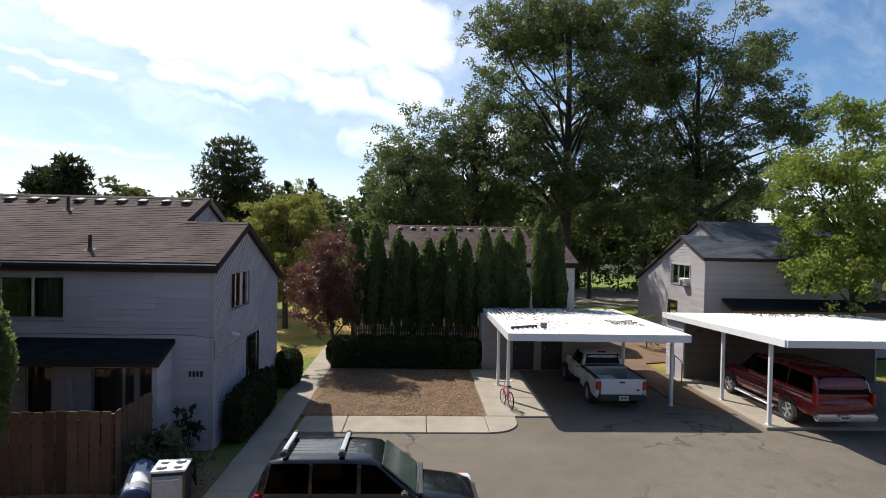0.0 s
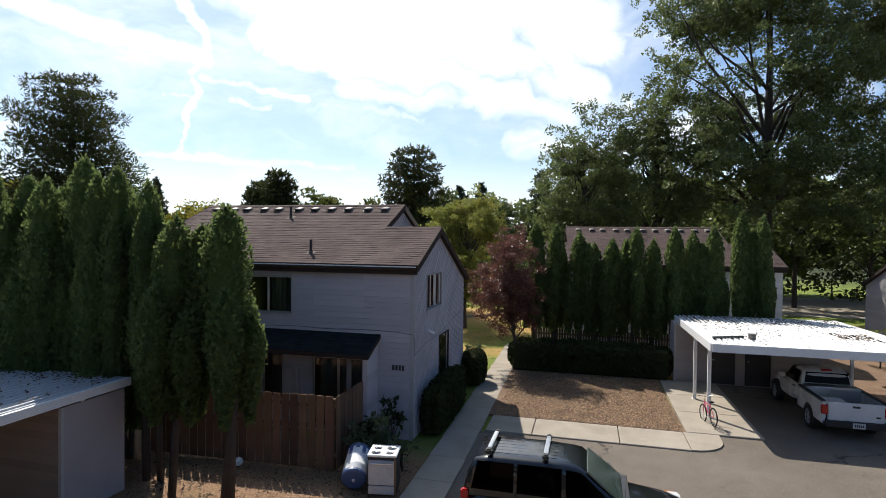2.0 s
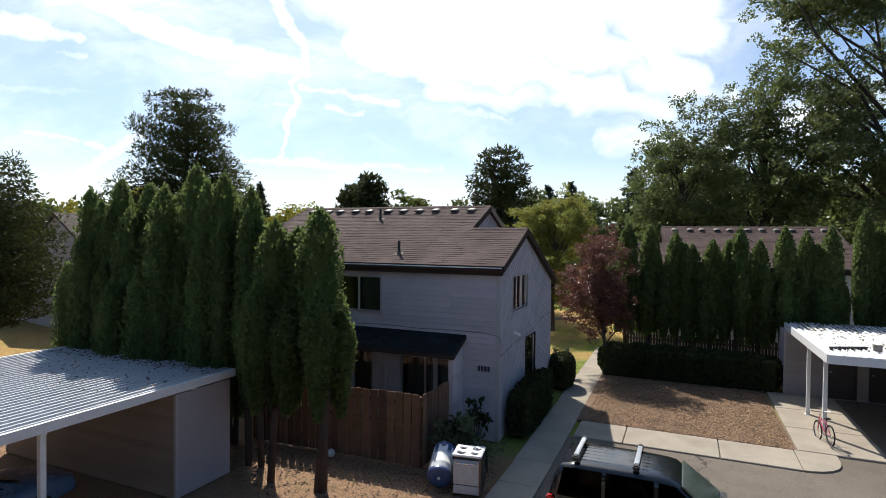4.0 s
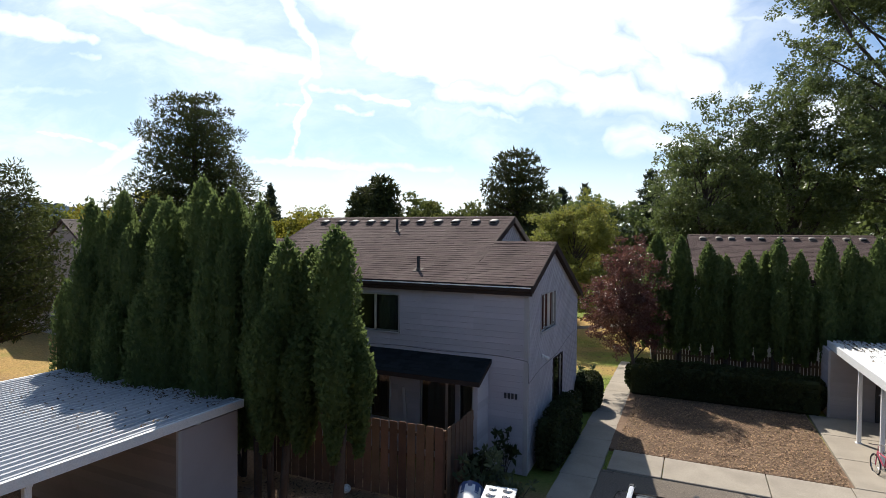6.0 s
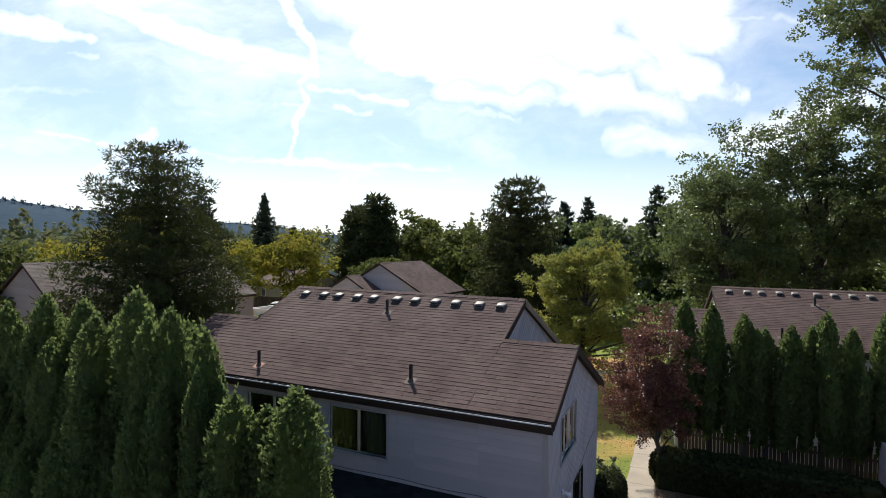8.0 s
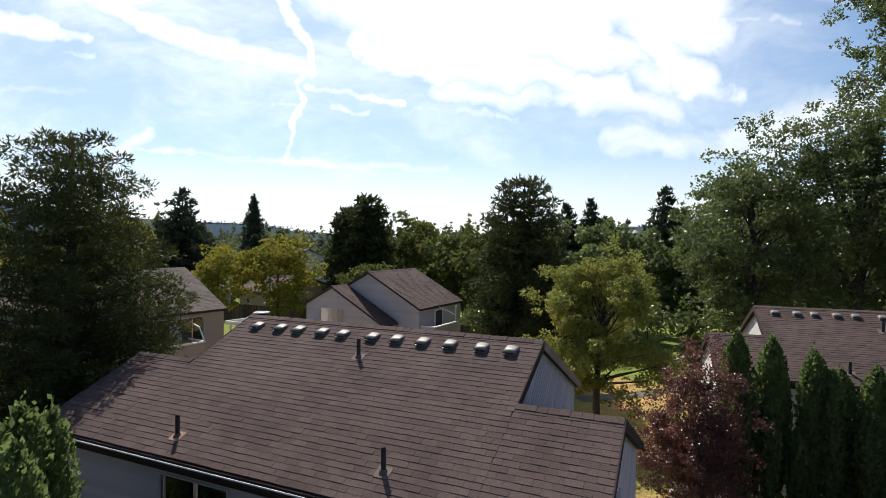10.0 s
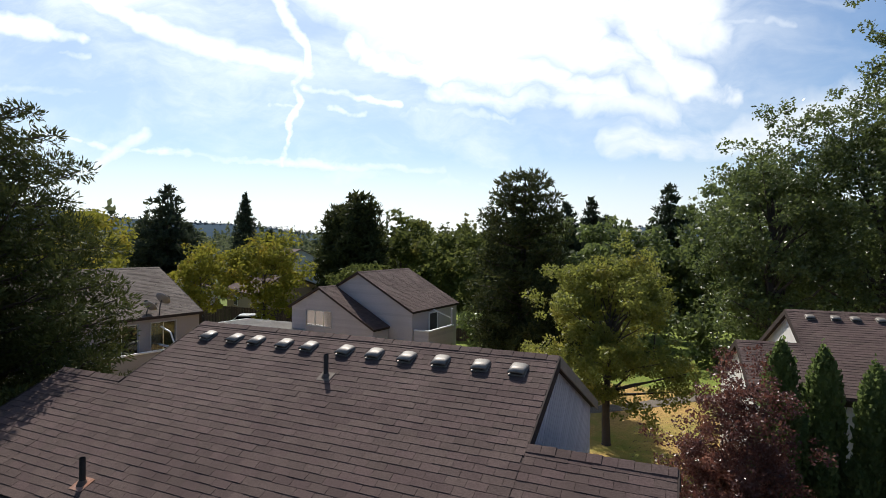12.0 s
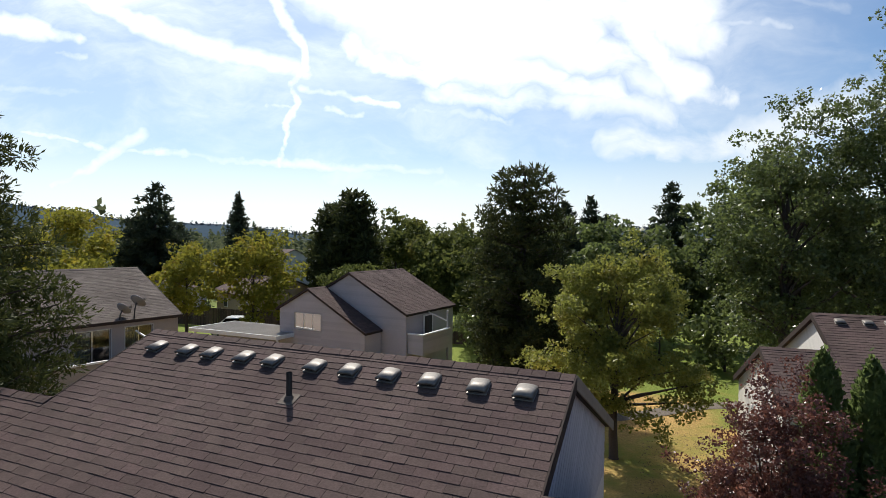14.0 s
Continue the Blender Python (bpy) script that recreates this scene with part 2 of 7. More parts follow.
def asphalt_material():
    """Worn asphalt: pale aggregate, dark binder, oil stains, sealed cracks."""
    m = bpy.data.materials.new("worn asphalt")
    m.use_nodes = True
    n = Nodes(m.node_tree)
    at = n.add("ShaderNodeNewGeometry").outputs["Position"]
    big, mid, fine = n.noise(at, 0.18, 5.0, 0.6, 0.5), n.noise(at, 1.6, 5.0, 0.65), n.noise(at, 26.0, 4.0, 0.75)
    col = n.mix(n.span(big, 0.3, 0.7), (0.128, 0.105, 0.084), (0.172, 0.143, 0.115))
    col = n.mix(n.span(mid, 0.42, 0.7, 0, 0.4), col, (0.088, 0.074, 0.062))
    col = n.mix(n.span(fine, 0.52, 0.66, 0, 0.8), col, (0.29, 0.25, 0.20))
    col = n.mix(n.span(fine, 0.47, 0.34, 0, 0.85), col, (0.045, 0.04, 0.036))
    vor = n.add("ShaderNodeTexVoronoi")
    vor.feature = "DISTANCE_TO_EDGE"
    vor.inputs["Scale"].default_value = 0.16
    n.link(n.vec("ADD", at, n.vec("SCALE", n.vec("SUBTRACT", noise_colour(n, at, 0.9), (0.5, 0.5, 0.5)), scale=2.2)), vor.inputs["Vector"])
    crack = n.math("MULTIPLY", n.span(vor.outputs["Distance"], 0.006, 0.001), n.span(big, 0.42, 0.56, 0, 0.85))
    col = n.mix(crack, col, (0.04, 0.036, 0.033))
    oil = n.span(n.noise(at, 0.75, 3.0, 0.5), 0.66, 0.76, 0, 0.55)
    col = n.mix(oil, col, (0.05, 0.045, 0.042))
    p, b = n.add("ShaderNodeBsdfPrincipled"), n.add("ShaderNodeBump")
    n.link(col, p.inputs["Base Color"])
    p.inputs["Roughness"].default_value, p.inputs["Specular IOR Level"].default_value = 0.92, 0.22
    b.inputs["Strength"].default_value, b.inputs["Distance"].default_value = 0.8, 0.012
    n.link(n.math("SUBTRACT", fine, n.math("MULTIPLY", crack, 0.6)), b.inputs["Height"])
    n.link(b.outputs[0], p.inputs["Normal"])
    n.link(p.outputs[0], n.add("ShaderNodeOutputMaterial").inputs["Surface"])
    return m


SIDING = material("siding paint", (0.49, 0.455, 0.485), (0.39, 0.365, 0.39), 0.65, 90, 0.5, 0.35, 0.004, rand="object", vary=0.08)
# darker than the boards, so gaps between slanted boards show as dark lines
BACKING = material("dark backing board", (0.085, 0.075, 0.08), (0.06, 0.052, 0.055), 0.9, 40, 0.8, 0.3)
SIDING_WHITE = material("off-white siding paint", (0.72, 0.69, 0.64), (0.62, 0.58, 0.54), 0.65, 60, 0.4, 0.2, 0.003, rand="island", vary=0.04)
SIDING_MAUVE = material("mauve-grey siding paint", (0.47, 0.43, 0.435), (0.38, 0.345, 0.345), 0.7, 60, 0.4, 0.25, 0.003, rand="island", vary=0.06)
SIDING_DULL = material("dull mauve siding paint", (0.40, 0.365, 0.37), (0.32, 0.29, 0.29), 0.7, 60, 0.4, 0.25, 0.003, rand="island", vary=0.07)
SIDING_PINK = material("pinkish-grey siding paint", (0.33, 0.285, 0.27), (0.27, 0.23, 0.22), 0.7, 60, 0.4, 0.25, 0.003, rand="island", vary=0.07)
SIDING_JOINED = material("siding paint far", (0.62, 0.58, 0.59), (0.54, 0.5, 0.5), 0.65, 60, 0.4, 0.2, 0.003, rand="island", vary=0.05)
SIDING_BEIGE = material("beige siding paint", (0.40, 0.35, 0.32), (0.32, 0.28, 0.26), 0.65, 70, 0.5, 0.25, 0.003, rand="object", vary=0.05)
TRIM_DARK = material("dark brown fascia paint", (0.045, 0.032, 0.028), (0.07, 0.052, 0.045), 0.8, 50, 1.5, 0.2, spec=0.15)
# the brown fascia as it looks in sun, brightness put into the colour
TRIM_SUNLIT = material("fascia brown lightened for sun", (0.24, 0.185, 0.14), (0.17, 0.13, 0.10), 0.8, 50, 1.5, 0.2)
TRIM_PALE = material("pale trim paint", (0.42, 0.40, 0.40), (0.34, 0.32, 0.31), 0.6, 50, 1.0, 0.2)
SHINGLE = material("asphalt shingle", (0.110, 0.074, 0.066), (0.055, 0.039, 0.037), 0.92, 34, 0.7, 1.0, 0.008, rand="object", vary=0.11, spec=0.2, mottle=0.9, speck=1.0)
SHINGLE_JOINED = material("asphalt shingles", (0.110, 0.074, 0.066), (0.055, 0.039, 0.037), 0.92, 34, 0.7, 1.0, 0.008, rand="island", vary=0.11, spec=0.2, mottle=0.9, speck=1.0)
# same brown shingles, blue sky reflection and shade put into the colour
SHINGLE_SKY_SHEEN = material("asphalt shingles tinted by sky sheen", (0.07, 0.08, 0.10), (0.05, 0.06, 0.08), 0.9, 160, 0.9, 0.6, 0.004, rand="island", vary=0.15, spec=0.25)
SHINGLE_GREY = material("weathered grey shingles", (0.155, 0.125, 0.108), (0.095, 0.078, 0.068), 0.92, 34, 0.6, 1.0, 0.008, rand="island", vary=0.14, spec=0.2, mottle=0.9, speck=1.0)
PORCH_ROOF = material("dark green-black porch roofing", (0.02, 0.023, 0.025), (0.03, 0.033, 0.033), 0.95, 90, 0.8, 0.5, rand="island", vary=0.2, spec=0.08)
METAL_WHITE = material("white enamelled steel", (0.80, 0.80, 0.80), (0.70, 0.69, 0.67), 0.38, 40, 1.0, 0.06, 0.002, spec=0.5)
ROOF_WHITE = material("white corrugated steel", (0.80, 0.80, 0.79), (0.62, 0.61, 0.58), 0.42, 14, 0.7, 0.1, 0.003, mottle=0.3)
ROOF_GREY = material("galvanised corrugated steel", (0.52, 0.525, 0.54), (0.36, 0.365, 0.38), 0.5, 12, 0.7, 0.15, 0.003, metal=0.05, mottle=0.5)
ROOF_TAN = material("dusty tan roof sheet", (0.34, 0.31, 0.27), (0.27, 0.24, 0.21), 0.7, 12, 0.7, 0.15, 0.003, mottle=0.5)
ALUMINIUM = material("brushed aluminium", (0.70, 0.71, 0.72), (0.6, 0.6, 0.61), 0.3, 80, 2.0, 0.08, 0.001, metal=0.9)
VENT_METAL = material("weathered galvanised vent", (0.21, 0.19, 0.17), (0.10, 0.09, 0.08), 0.52, 60, 6.0, 0.3, 0.002, metal=0.45, spec=0.5)
BLACK_PIPE = material("black plastic pipe", (0.018, 0.018, 0.02), (0.03, 0.03, 0.03), 0.5, 60, 3, 0.1)
COPPER = material("rusty flashing", (0.30, 0.12, 0.06), (0.4, 0.36, 0.33), 0.7, 60, 5.0, 0.2)
LEAD = material("dull flashing", (0.12, 0.09, 0.07), (0.07, 0.06, 0.052), 0.8, 60, 5.0, 0.2)
ASPHALT = asphalt_material()
CONCRETE = material("old concrete", (0.38, 0.33, 0.265), (0.25, 0.215, 0.175), 0.9, 32, 0.9, 0.5, 0.005, rand="world", spec=0.2, mottle=0.8)
CEDAR = material("weathered cedar", (0.16, 0.088, 0.052), (0.075, 0.046, 0.034), 0.85, 28, 1.6, 0.5, 0.004, rand="object", vary=0.3)
FAR_FENCE = material("dark weathered fence", (0.07, 0.045, 0.038), (0.05, 0.035, 0.03), 0.9, 30, 1.2, 0.3, rand="island", vary=0.3)
BARK = material("bark", (0.065, 0.05, 0.042), (0.035, 0.028, 0.025), 0.95, 14, 2.0, 1.0, 0.03)
DARK_DOOR = material("dark door paint", (0.05, 0.042, 0.04), (0.035, 0.03, 0.03), 0.5, 40, 2, 0.15)
CURTAIN = material("pale curtain cloth", (0.60, 0.59, 0.56), (0.48, 0.47, 0.45), 0.9, 30, 3, 0.2)
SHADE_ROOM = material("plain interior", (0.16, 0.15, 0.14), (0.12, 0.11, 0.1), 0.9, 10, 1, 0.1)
BLACK_WIRE = material("black cable", (0.02, 0.02, 0.02), None, 0.5, 30, 2, 0.0)
GLASS = glass_material("window glass", (0.62, 0.66, 0.66), 0.05)

LEAF_OAK = leafage("oak leaves", (0.026, 0.043, 0.016), (0.125, 0.155, 0.048), None, 0.42, 0.15, 0.3, 0.45)
LEAF_MAPLE = leafage("turning maple leaves", (0.06, 0.08, 0.02), (0.24, 0.25, 0.055), (0.32, 0.25, 0.05), 0.5, 0.25, 0.4, 0.3)
LEAF_STREET = leafage("yellow-green leaves", (0.05, 0.08, 0.015), (0.20, 0.25, 0.045), (0.26, 0.25, 0.05), 0.52, 0.3, 0.4, 0.3)
LEAF_GOLD = leafage("golden leaves", (0.07, 0.09, 0.016), (0.25, 0.235, 0.035), (0.36, 0.22, 0.03), 0.42, 0.4, 0.4)
LEAF_PLUM = leafage("purple plum leaves", (0.028, 0.016, 0.016), (0.15, 0.06, 0.045), (0.36, 0.15, 0.09), 0.35, 0.15, 0.8, 0.5, 0.8)
LEAF_ARB = leafage("arborvitae sprays", (0.042, 0.062, 0.03), (0.15, 0.195, 0.062), None, 0.48, 0.5, 0.9, 0.08, 0.36)
LEAF_PINE = leafage("pine needles", (0.010, 0.016, 0.008), (0.105, 0.12, 0.034), None, 0.16, 0.4, 1.3, 0.08, 0.35)
LEAF_PINE_DARK = leafage("dark pine needles", (0.016, 0.024, 0.012), (0.07, 0.08, 0.028), None, 0.25, 0.4, 0.5)
LEAF_FIR = leafage("fir needles", (0.024, 0.032, 0.022), (0.06, 0.075, 0.042), None, 0.2, 0.5, 0.2)
LEAF_HEDGE = leafage("hedge leaves", (0.018, 0.023, 0.012), (0.055, 0.066, 0.025), None, 0.25, 0.4, 1.5)
LEAF_MIX = leafage("mixed far leaves", (0.035, 0.055, 0.016), (0.125, 0.14, 0.038), (0.20, 0.155, 0.035), 0.36, 0.45, 0.12)


def ground_material():
    m = bpy.data.materials.new("dry and green grass")
    m.use_nodes = True
    n = Nodes(m.node_tree)
    at = n.add("ShaderNodeNewGeometry").outputs["Position"]
    cut = n.add("ShaderNodeSeparateXYZ")
    n.link(at, cut.inputs[0])
    big, fine = n.noise(at, 0.16, 5.0, 0.6, 0.4), n.noise(at, 9.0, 5.0, 0.7)
    dry = n.mix(n.span(fine, 0.3, 0.7), (0.56, 0.36, 0.125), (0.29, 0.18, 0.065))
    green = n.mix(n.span(fine, 0.3, 0.7), (0.13, 0.19, 0.03), (0.22, 0.25, 0.05))
    lush = n.math("ADD", n.span(cut.outputs[1], 44, 49, 0.0, 0.3), n.math("MULTIPLY", n.span(cut.outputs[1], 34, 29, 0.0, 0.12), n.span(cut.outputs[0], -13, -9)))
    col = n.mix(n.span(n.math("ADD", big, lush), 0.44, 0.68), dry, green)
    mulch = n.mix(n.span(n.noise(at, 26.0, 4.0, 0.7), 0.35, 0.65), (0.40, 0.25, 0.15), (0.19, 0.115, 0.07))
    # bare needles and earth under the trees by the fence
    near_trees = n.math("MULTIPLY", n.span(cut.outputs[1], 15.5, 13.0), n.span(cut.outputs[0], -3.0, -5.0))
    col = n.mix(n.math("MULTIPLY", near_trees, n.span(n.noise(at, 1.3, 4.0), 0.25, 0.5, 0.7, 1.0)), col, mulch)
    col = n.mix(n.span(n.vec("LENGTH", at), 75.0, 120.0), col, (0.05, 0.062, 0.03))
    p, b = n.add("ShaderNodeBsdfPrincipled"), n.add("ShaderNodeBump")
    n.link(col, p.inputs["Base Color"])
    p.inputs["Roughness"].default_value, p.inputs["Specular IOR Level"].default_value = 0.95, 0.2
    b.inputs["Strength"].default_value, b.inputs["Distance"].default_value = 0.9, 0.04
    n.link(n.math("ADD", fine, n.noise(at, 60.0, 2.0)), b.inputs["Height"])
    n.link(b.outputs[0], p.inputs["Normal"])
    n.link(p.outputs[0], n.add("ShaderNodeOutputMaterial").inputs["Surface"])
    return m


GROUND = ground_material()
MULCH = material("bark mulch bed", (0.22, 0.135, 0.08), (0.10, 0.06, 0.038), 0.95, 18, 1.6, 1.0, 0.04, rand="world", mottle=0.9)
CHIP = material("bark chips", (0.30, 0.19, 0.105), (0.12, 0.072, 0.045), 0.9, 20, 2.0, 0.3, rand="island", vary=0.6)

# ---- mesh helpers ----


def part(name, data, mat, parent=None, label="", smooth=False):
    """Link (verts, faces) or a bmesh as one mesh object, under a thing or a part."""
    me = bpy.data.meshes.new(name)
    if isinstance(data, tuple):
        me.from_pydata([tuple(v) for v in data[0]], [], data[1])
    elif isinstance(data, bpy.types.Mesh):
        me = data
    else:
        data.to_mesh(me)
        data.free()
    if mat is not None and not me.materials:
        me.materials.append(mat)
    if smooth:
        me.polygons.foreach_set("use_smooth", [True] * len(me.polygons))
    ob = new(name, me)
    if parent is not None:
        ob.parent = parent
    if label:
        tagged(ob, label)
    return ob


def thing(name, label, category, m=None, group="", kind=""):
    ob = new(name)
    ob.empty_display_size = 0.2
    if m is not None:
        ob.matrix_world = m
    return tagged(ob, label, category, group, kind)


def join(*pieces):
    verts, faces = [], []
    for v, f in pieces:
        k = len(verts)
        verts += [tuple(p) for p in v]
        faces += [tuple(i + k for i in q) for q in f]
    return verts, faces


def weld(*pieces):
    """Pieces joined into one body, corners that meet shared."""
    verts, faces, seen = [], [], {}
    for v, f in pieces:
        ids = []
        for p in v:
            key = tuple(round(c, 4) for c in p)
            if key not in seen:
                seen[key] = len(verts)
                verts.append(tuple(p))
            ids.append(seen[key])
        faces += [tuple(ids[i] for i in q) for q in f]
    return verts, faces


def moved(data, m):
    return [tuple(m @ Vector(v)) for v in data[0]], data[1]


BOX_FACES = [(0, 3, 2, 1), (4, 5, 6, 7), (0, 1, 5, 4), (1, 2, 6, 5), (2, 3, 7, 6), (3, 0, 4, 7)]


def box(x0, x1, y0, y1, z0, z1):
    return [(x0, y0, z0), (x1, y0, z0), (x1, y1, z0), (x0, y1, z0), (x0, y0, z1), (x1, y0, z1), (x1, y1, z1), (x0, y1, z1)], list(BOX_FACES)


def soft_box(x0, x1, y0, y1, z0, z1, r=0.02, seg=2):
    bm = bmesh.new()
    bmesh.ops.create_cube(bm, size=1)
    for v in bm.verts:
        v.co = Vector(((x0 + x1) / 2 + v.co.x * (x1 - x0), (y0 + y1) / 2 + v.co.y * (y1 - y0), (z0 + z1) / 2 + v.co.z * (z1 - z0)))
    bmesh.ops.bevel(bm, geom=bm.edges[:], offset=r, segments=seg, affect="EDGES")
    bm.verts.index_update()
    data = [v.co.copy() for v in bm.verts], [tuple(v.index for v in f.verts) for f in bm.faces]
    bm.free()
    return data


def tube(points, radii, sides=8, cap=True):
    """A tapered tube along points."""
    pts = [Vector(p) for p in points]
    verts, faces = [], []
    for k, p in enumerate(pts):
        d = (pts[min(k + 1, len(pts) - 1)] - pts[max(k - 1, 0)]).normalized()
        a = d.cross(Vector((0, 0, 1)) if abs(d.z) < 0.9 else Vector((1, 0, 0))).normalized()
        b = d.cross(a)
        r = radii[k] if isinstance(radii, (list, tuple)) else radii
        verts += [p + r * (math.cos(t) * a + math.sin(t) * b) for t in (2 * math.pi * i / sides for i in range(sides))]
    for k in range(len(pts) - 1):
        for i in range(sides):
            j = (i + 1) % sides
            faces.append((k * sides + i, (k + 1) * sides + i, (k + 1) * sides + j, k * sides + j))
    if cap:
        faces += [tuple(range(sides)), tuple(range((len(pts) - 1) * sides, len(pts) * sides))[::-1]]
    return verts, faces


def prism(poly, lift, o, u, v, n):
    """A flat polygon (a, b) in the plane o, u, v, raised from 0 to lift(a, b) along n."""
    k = len(poly)
    verts = [o + a * u + b * v for a, b in poly] + [o + a * u + b * v + lift(a, b) * n for a, b in poly]
    faces = [tuple(range(k, 2 * k)), tuple(range(k))[::-1]] + [(i, (i + 1) % k, k + (i + 1) % k, k + i) for i in range(k)]
    return verts, faces


def clip(poly, a, b, c):
    """The part of a convex polygon with a * x + b * y <= c."""
    out = []
    for (x0, y0), (x1, y1) in zip(poly, poly[1:] + poly[:1]):
        d0, d1 = a * x0 + b * y0 - c, a * x1 + b * y1 - c
        if d0 <= 0:
            out.append((x0, y0))
        if d0 * d1 < 0:
            t = d0 / (d0 - d1)
            out.append((x0 + t * (x1 - x0), y0 + t * (y1 - y0)))
    return out


def area(poly):
    return 0.5 * abs(sum(x0 * y1 - x1 * y0 for (x0, y0), (x1, y1) in zip(poly, poly[1:] + poly[:1]))) if len(poly) > 2 else 0


def cut_out(pieces, rect):
    """Convex pieces less a rectangle (a0, a1, b0, b1)."""
    a0, a1, b0, b1 = rect
    out = []
    for p in pieces:
        mid = clip(clip(p, 1, 0, a1), -1, 0, -a0)
        out += [q for q in (clip(p, 1, 0, a0), clip(p, -1, 0, -a1), clip(mid, 0, 1, b0) if mid else [], clip(mid, 0, -1, -b1) if mid else []) if area(q) > 1e-4]
    return out


Z = Vector((0, 0, 1))
SOUTH, EAST, WEST, NORTH = Vector((0, -1, 0)), Vector((1, 0, 0)), Vector((-1, 0, 0)), Vector((0, 1, 0))


def along(n):
    return Z.cross(n) * 1.0


def wall(parent, name, o, n, poly, holes=(), angle=0.0, step=0.2, mat=None, singles=True, far_mat=None):
    """A wall with openings, clad in lapped boards that run at an angle."""
    u = along(n)
    pieces = [poly]
    for h in holes:
        pieces = cut_out(pieces, h)
    body = part(name, weld(*[(
        [o + a * u + b * Z - 0.12 * n for a, b in p] + [o + a * u + b * Z for a, b in p],
        [tuple(range(len(p)))[::-1], tuple(range(len(p), 2 * len(p)))] + [(i, (i + 1) % len(p), len(p) + (i + 1) % len(p), len(p) + i) for i in range(len(p))]) for p in pieces]), BACKING if angle and singles else mat, parent)
    c, s = math.cos(radians(angle)), math.sin(radians(angle))
    lo, hi = min(-s * a + c * b for a, b in poly), max(-s * a + c * b for a, b in poly)
    boards = []
    for k in range(int((hi - lo) / step) + 1):
        w0 = lo + k * step
        for p in pieces:
            q = clip(clip(p, s, -c, -w0), -s, c, w0 + step - ((0.062 if angle else 0.006) if singles else 0.003))
            if area(q) > 0.002:
                boards.append(prism(q, lambda a, b: 0.020 - 0.012 * (-s * a + c * b - w0) / step, o + 0.001 * n, u, Z, n))
    if singles:
        for b in boards:
            part("board", b, mat, body)
    elif boards:
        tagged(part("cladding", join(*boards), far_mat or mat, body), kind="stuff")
    return body


def window(parent, o, n, rect, split=2, curtain=0.0, trim=None, name="window", glass=None):
    """A sliding window: casing, sash bars, panes, a cloth behind a share of it."""
    a0, a1, b0, b1 = rect
    u = along(n)
    m = Matrix((u, n, Z)).transposed().to_4x4()
    m.translation = o
    w = 0.04
    trim = trim or TRIM_PALE
    casing = join(box(a0 - w, a1 + w, -0.1, 0.045, b1, b1 + w), box(a0 - w, a1 + w, -0.1, 0.06, b0 - w, b0), box(a0 - w, a0, -0.1, 0.045, b0, b1), box(a1, a1 + w, -0.1, 0.045, b0, b1))
    win = part(name, moved(casing, m), trim, parent)
    for k in range(split):
        c0, c1 = a0 + (a1 - a0) * k / split, a0 + (a1 - a0) * (k + 1) / split
        d = -0.03 - 0.025 * (k % 2)
        s = 0.03
        part("sash", moved(join(box(c0, c1, d - 0.02, d + 0.02, b1 - s, b1), box(c0, c1, d - 0.02, d + 0.02, b0, b0 + s), box(c0, c0 + s, d - 0.02, d + 0.02, b0 + s, b1 - s), box(c1 - s, c1, d - 0.02, d + 0.02, b0 + s, b1 - s)), m), ALUMINIUM, win)
        g = part("pane", moved(box(c0 + s, c1 - s, d - 0.004, d + 0.004, b0 + s, b1 - s), m), glass or GLASS, win)
        g.visible_shadow = False
    if curtain:
        k = 24
        x0, x1 = (a0, a0 + (a1 - a0) * curtain) if curtain > 0 else (a1 + (a1 - a0) * curtain, a1)
        pts = [(x0 + (x1 - x0) * i / k, -0.22 + 0.03 * math.sin(i * 1.7)) for i in range(k + 1)]
        part("curtain", moved(([(x, y, b0) for x, y in pts] + [(x, y, b1 + 0.03) for x, y in pts] + [(x, y - 0.012, b0) for x, y in pts] + [(x, y - 0.012, b1 + 0.03) for x, y in pts],
             [(i, i + 1, k + 2 + i, k + 1 + i) for i in range(k)] + [(2 * k + 3 + i, 2 * k + 2 + i, 3 * k + 3 + i, 3 * k + 4 + i) for i in range(k)]), m), CURTAIN, win)
    return win

# ---- ground, paving ----


def sheet(name, poly, z0, z1, mat, label="", category="", parent=None, kind="structure"):
    o = Vector((0, 0, z0))
    ob = part(name, prism(poly, lambda a, b: z1 - z0, o, Vector((1, 0, 0)), Vector((0, 1, 0)), Z), mat, parent)
    return tagged(ob, label, category, kind=kind)


def build_ground():
    n, half = 60, 2200.0
    ax = [math.copysign(abs(t) ** 2.6, t) * half for t in (i / (n / 2) - 1 for i in range(n + 1))]
    verts = [(x, y + 20, -0.03) for y in ax for x in ax]
    faces = [(j * (n + 1) + i, j * (n + 1) + i + 1, (j + 1) * (n + 1) + i + 1, (j + 1) * (n + 1) + i) for j in range(n) for i in range(n)]
    tagged(part("ground", (verts, faces), GROUND), "dry tan grass with green patches and bare earth", "ground", kind="structure")


build_ground()
sheet("road", [(-3.9, -40), (45, -40), (45, 16.35), (11.0, 16.9), (11.0, 34), (4.3, 34), (3.2, 17.4), (2.9, 16.7), (2.2, 16.33), (-3.9, 16.33)], -0.028, 0.0, ASPHALT, "worn grey asphalt drive and parking court", "road")

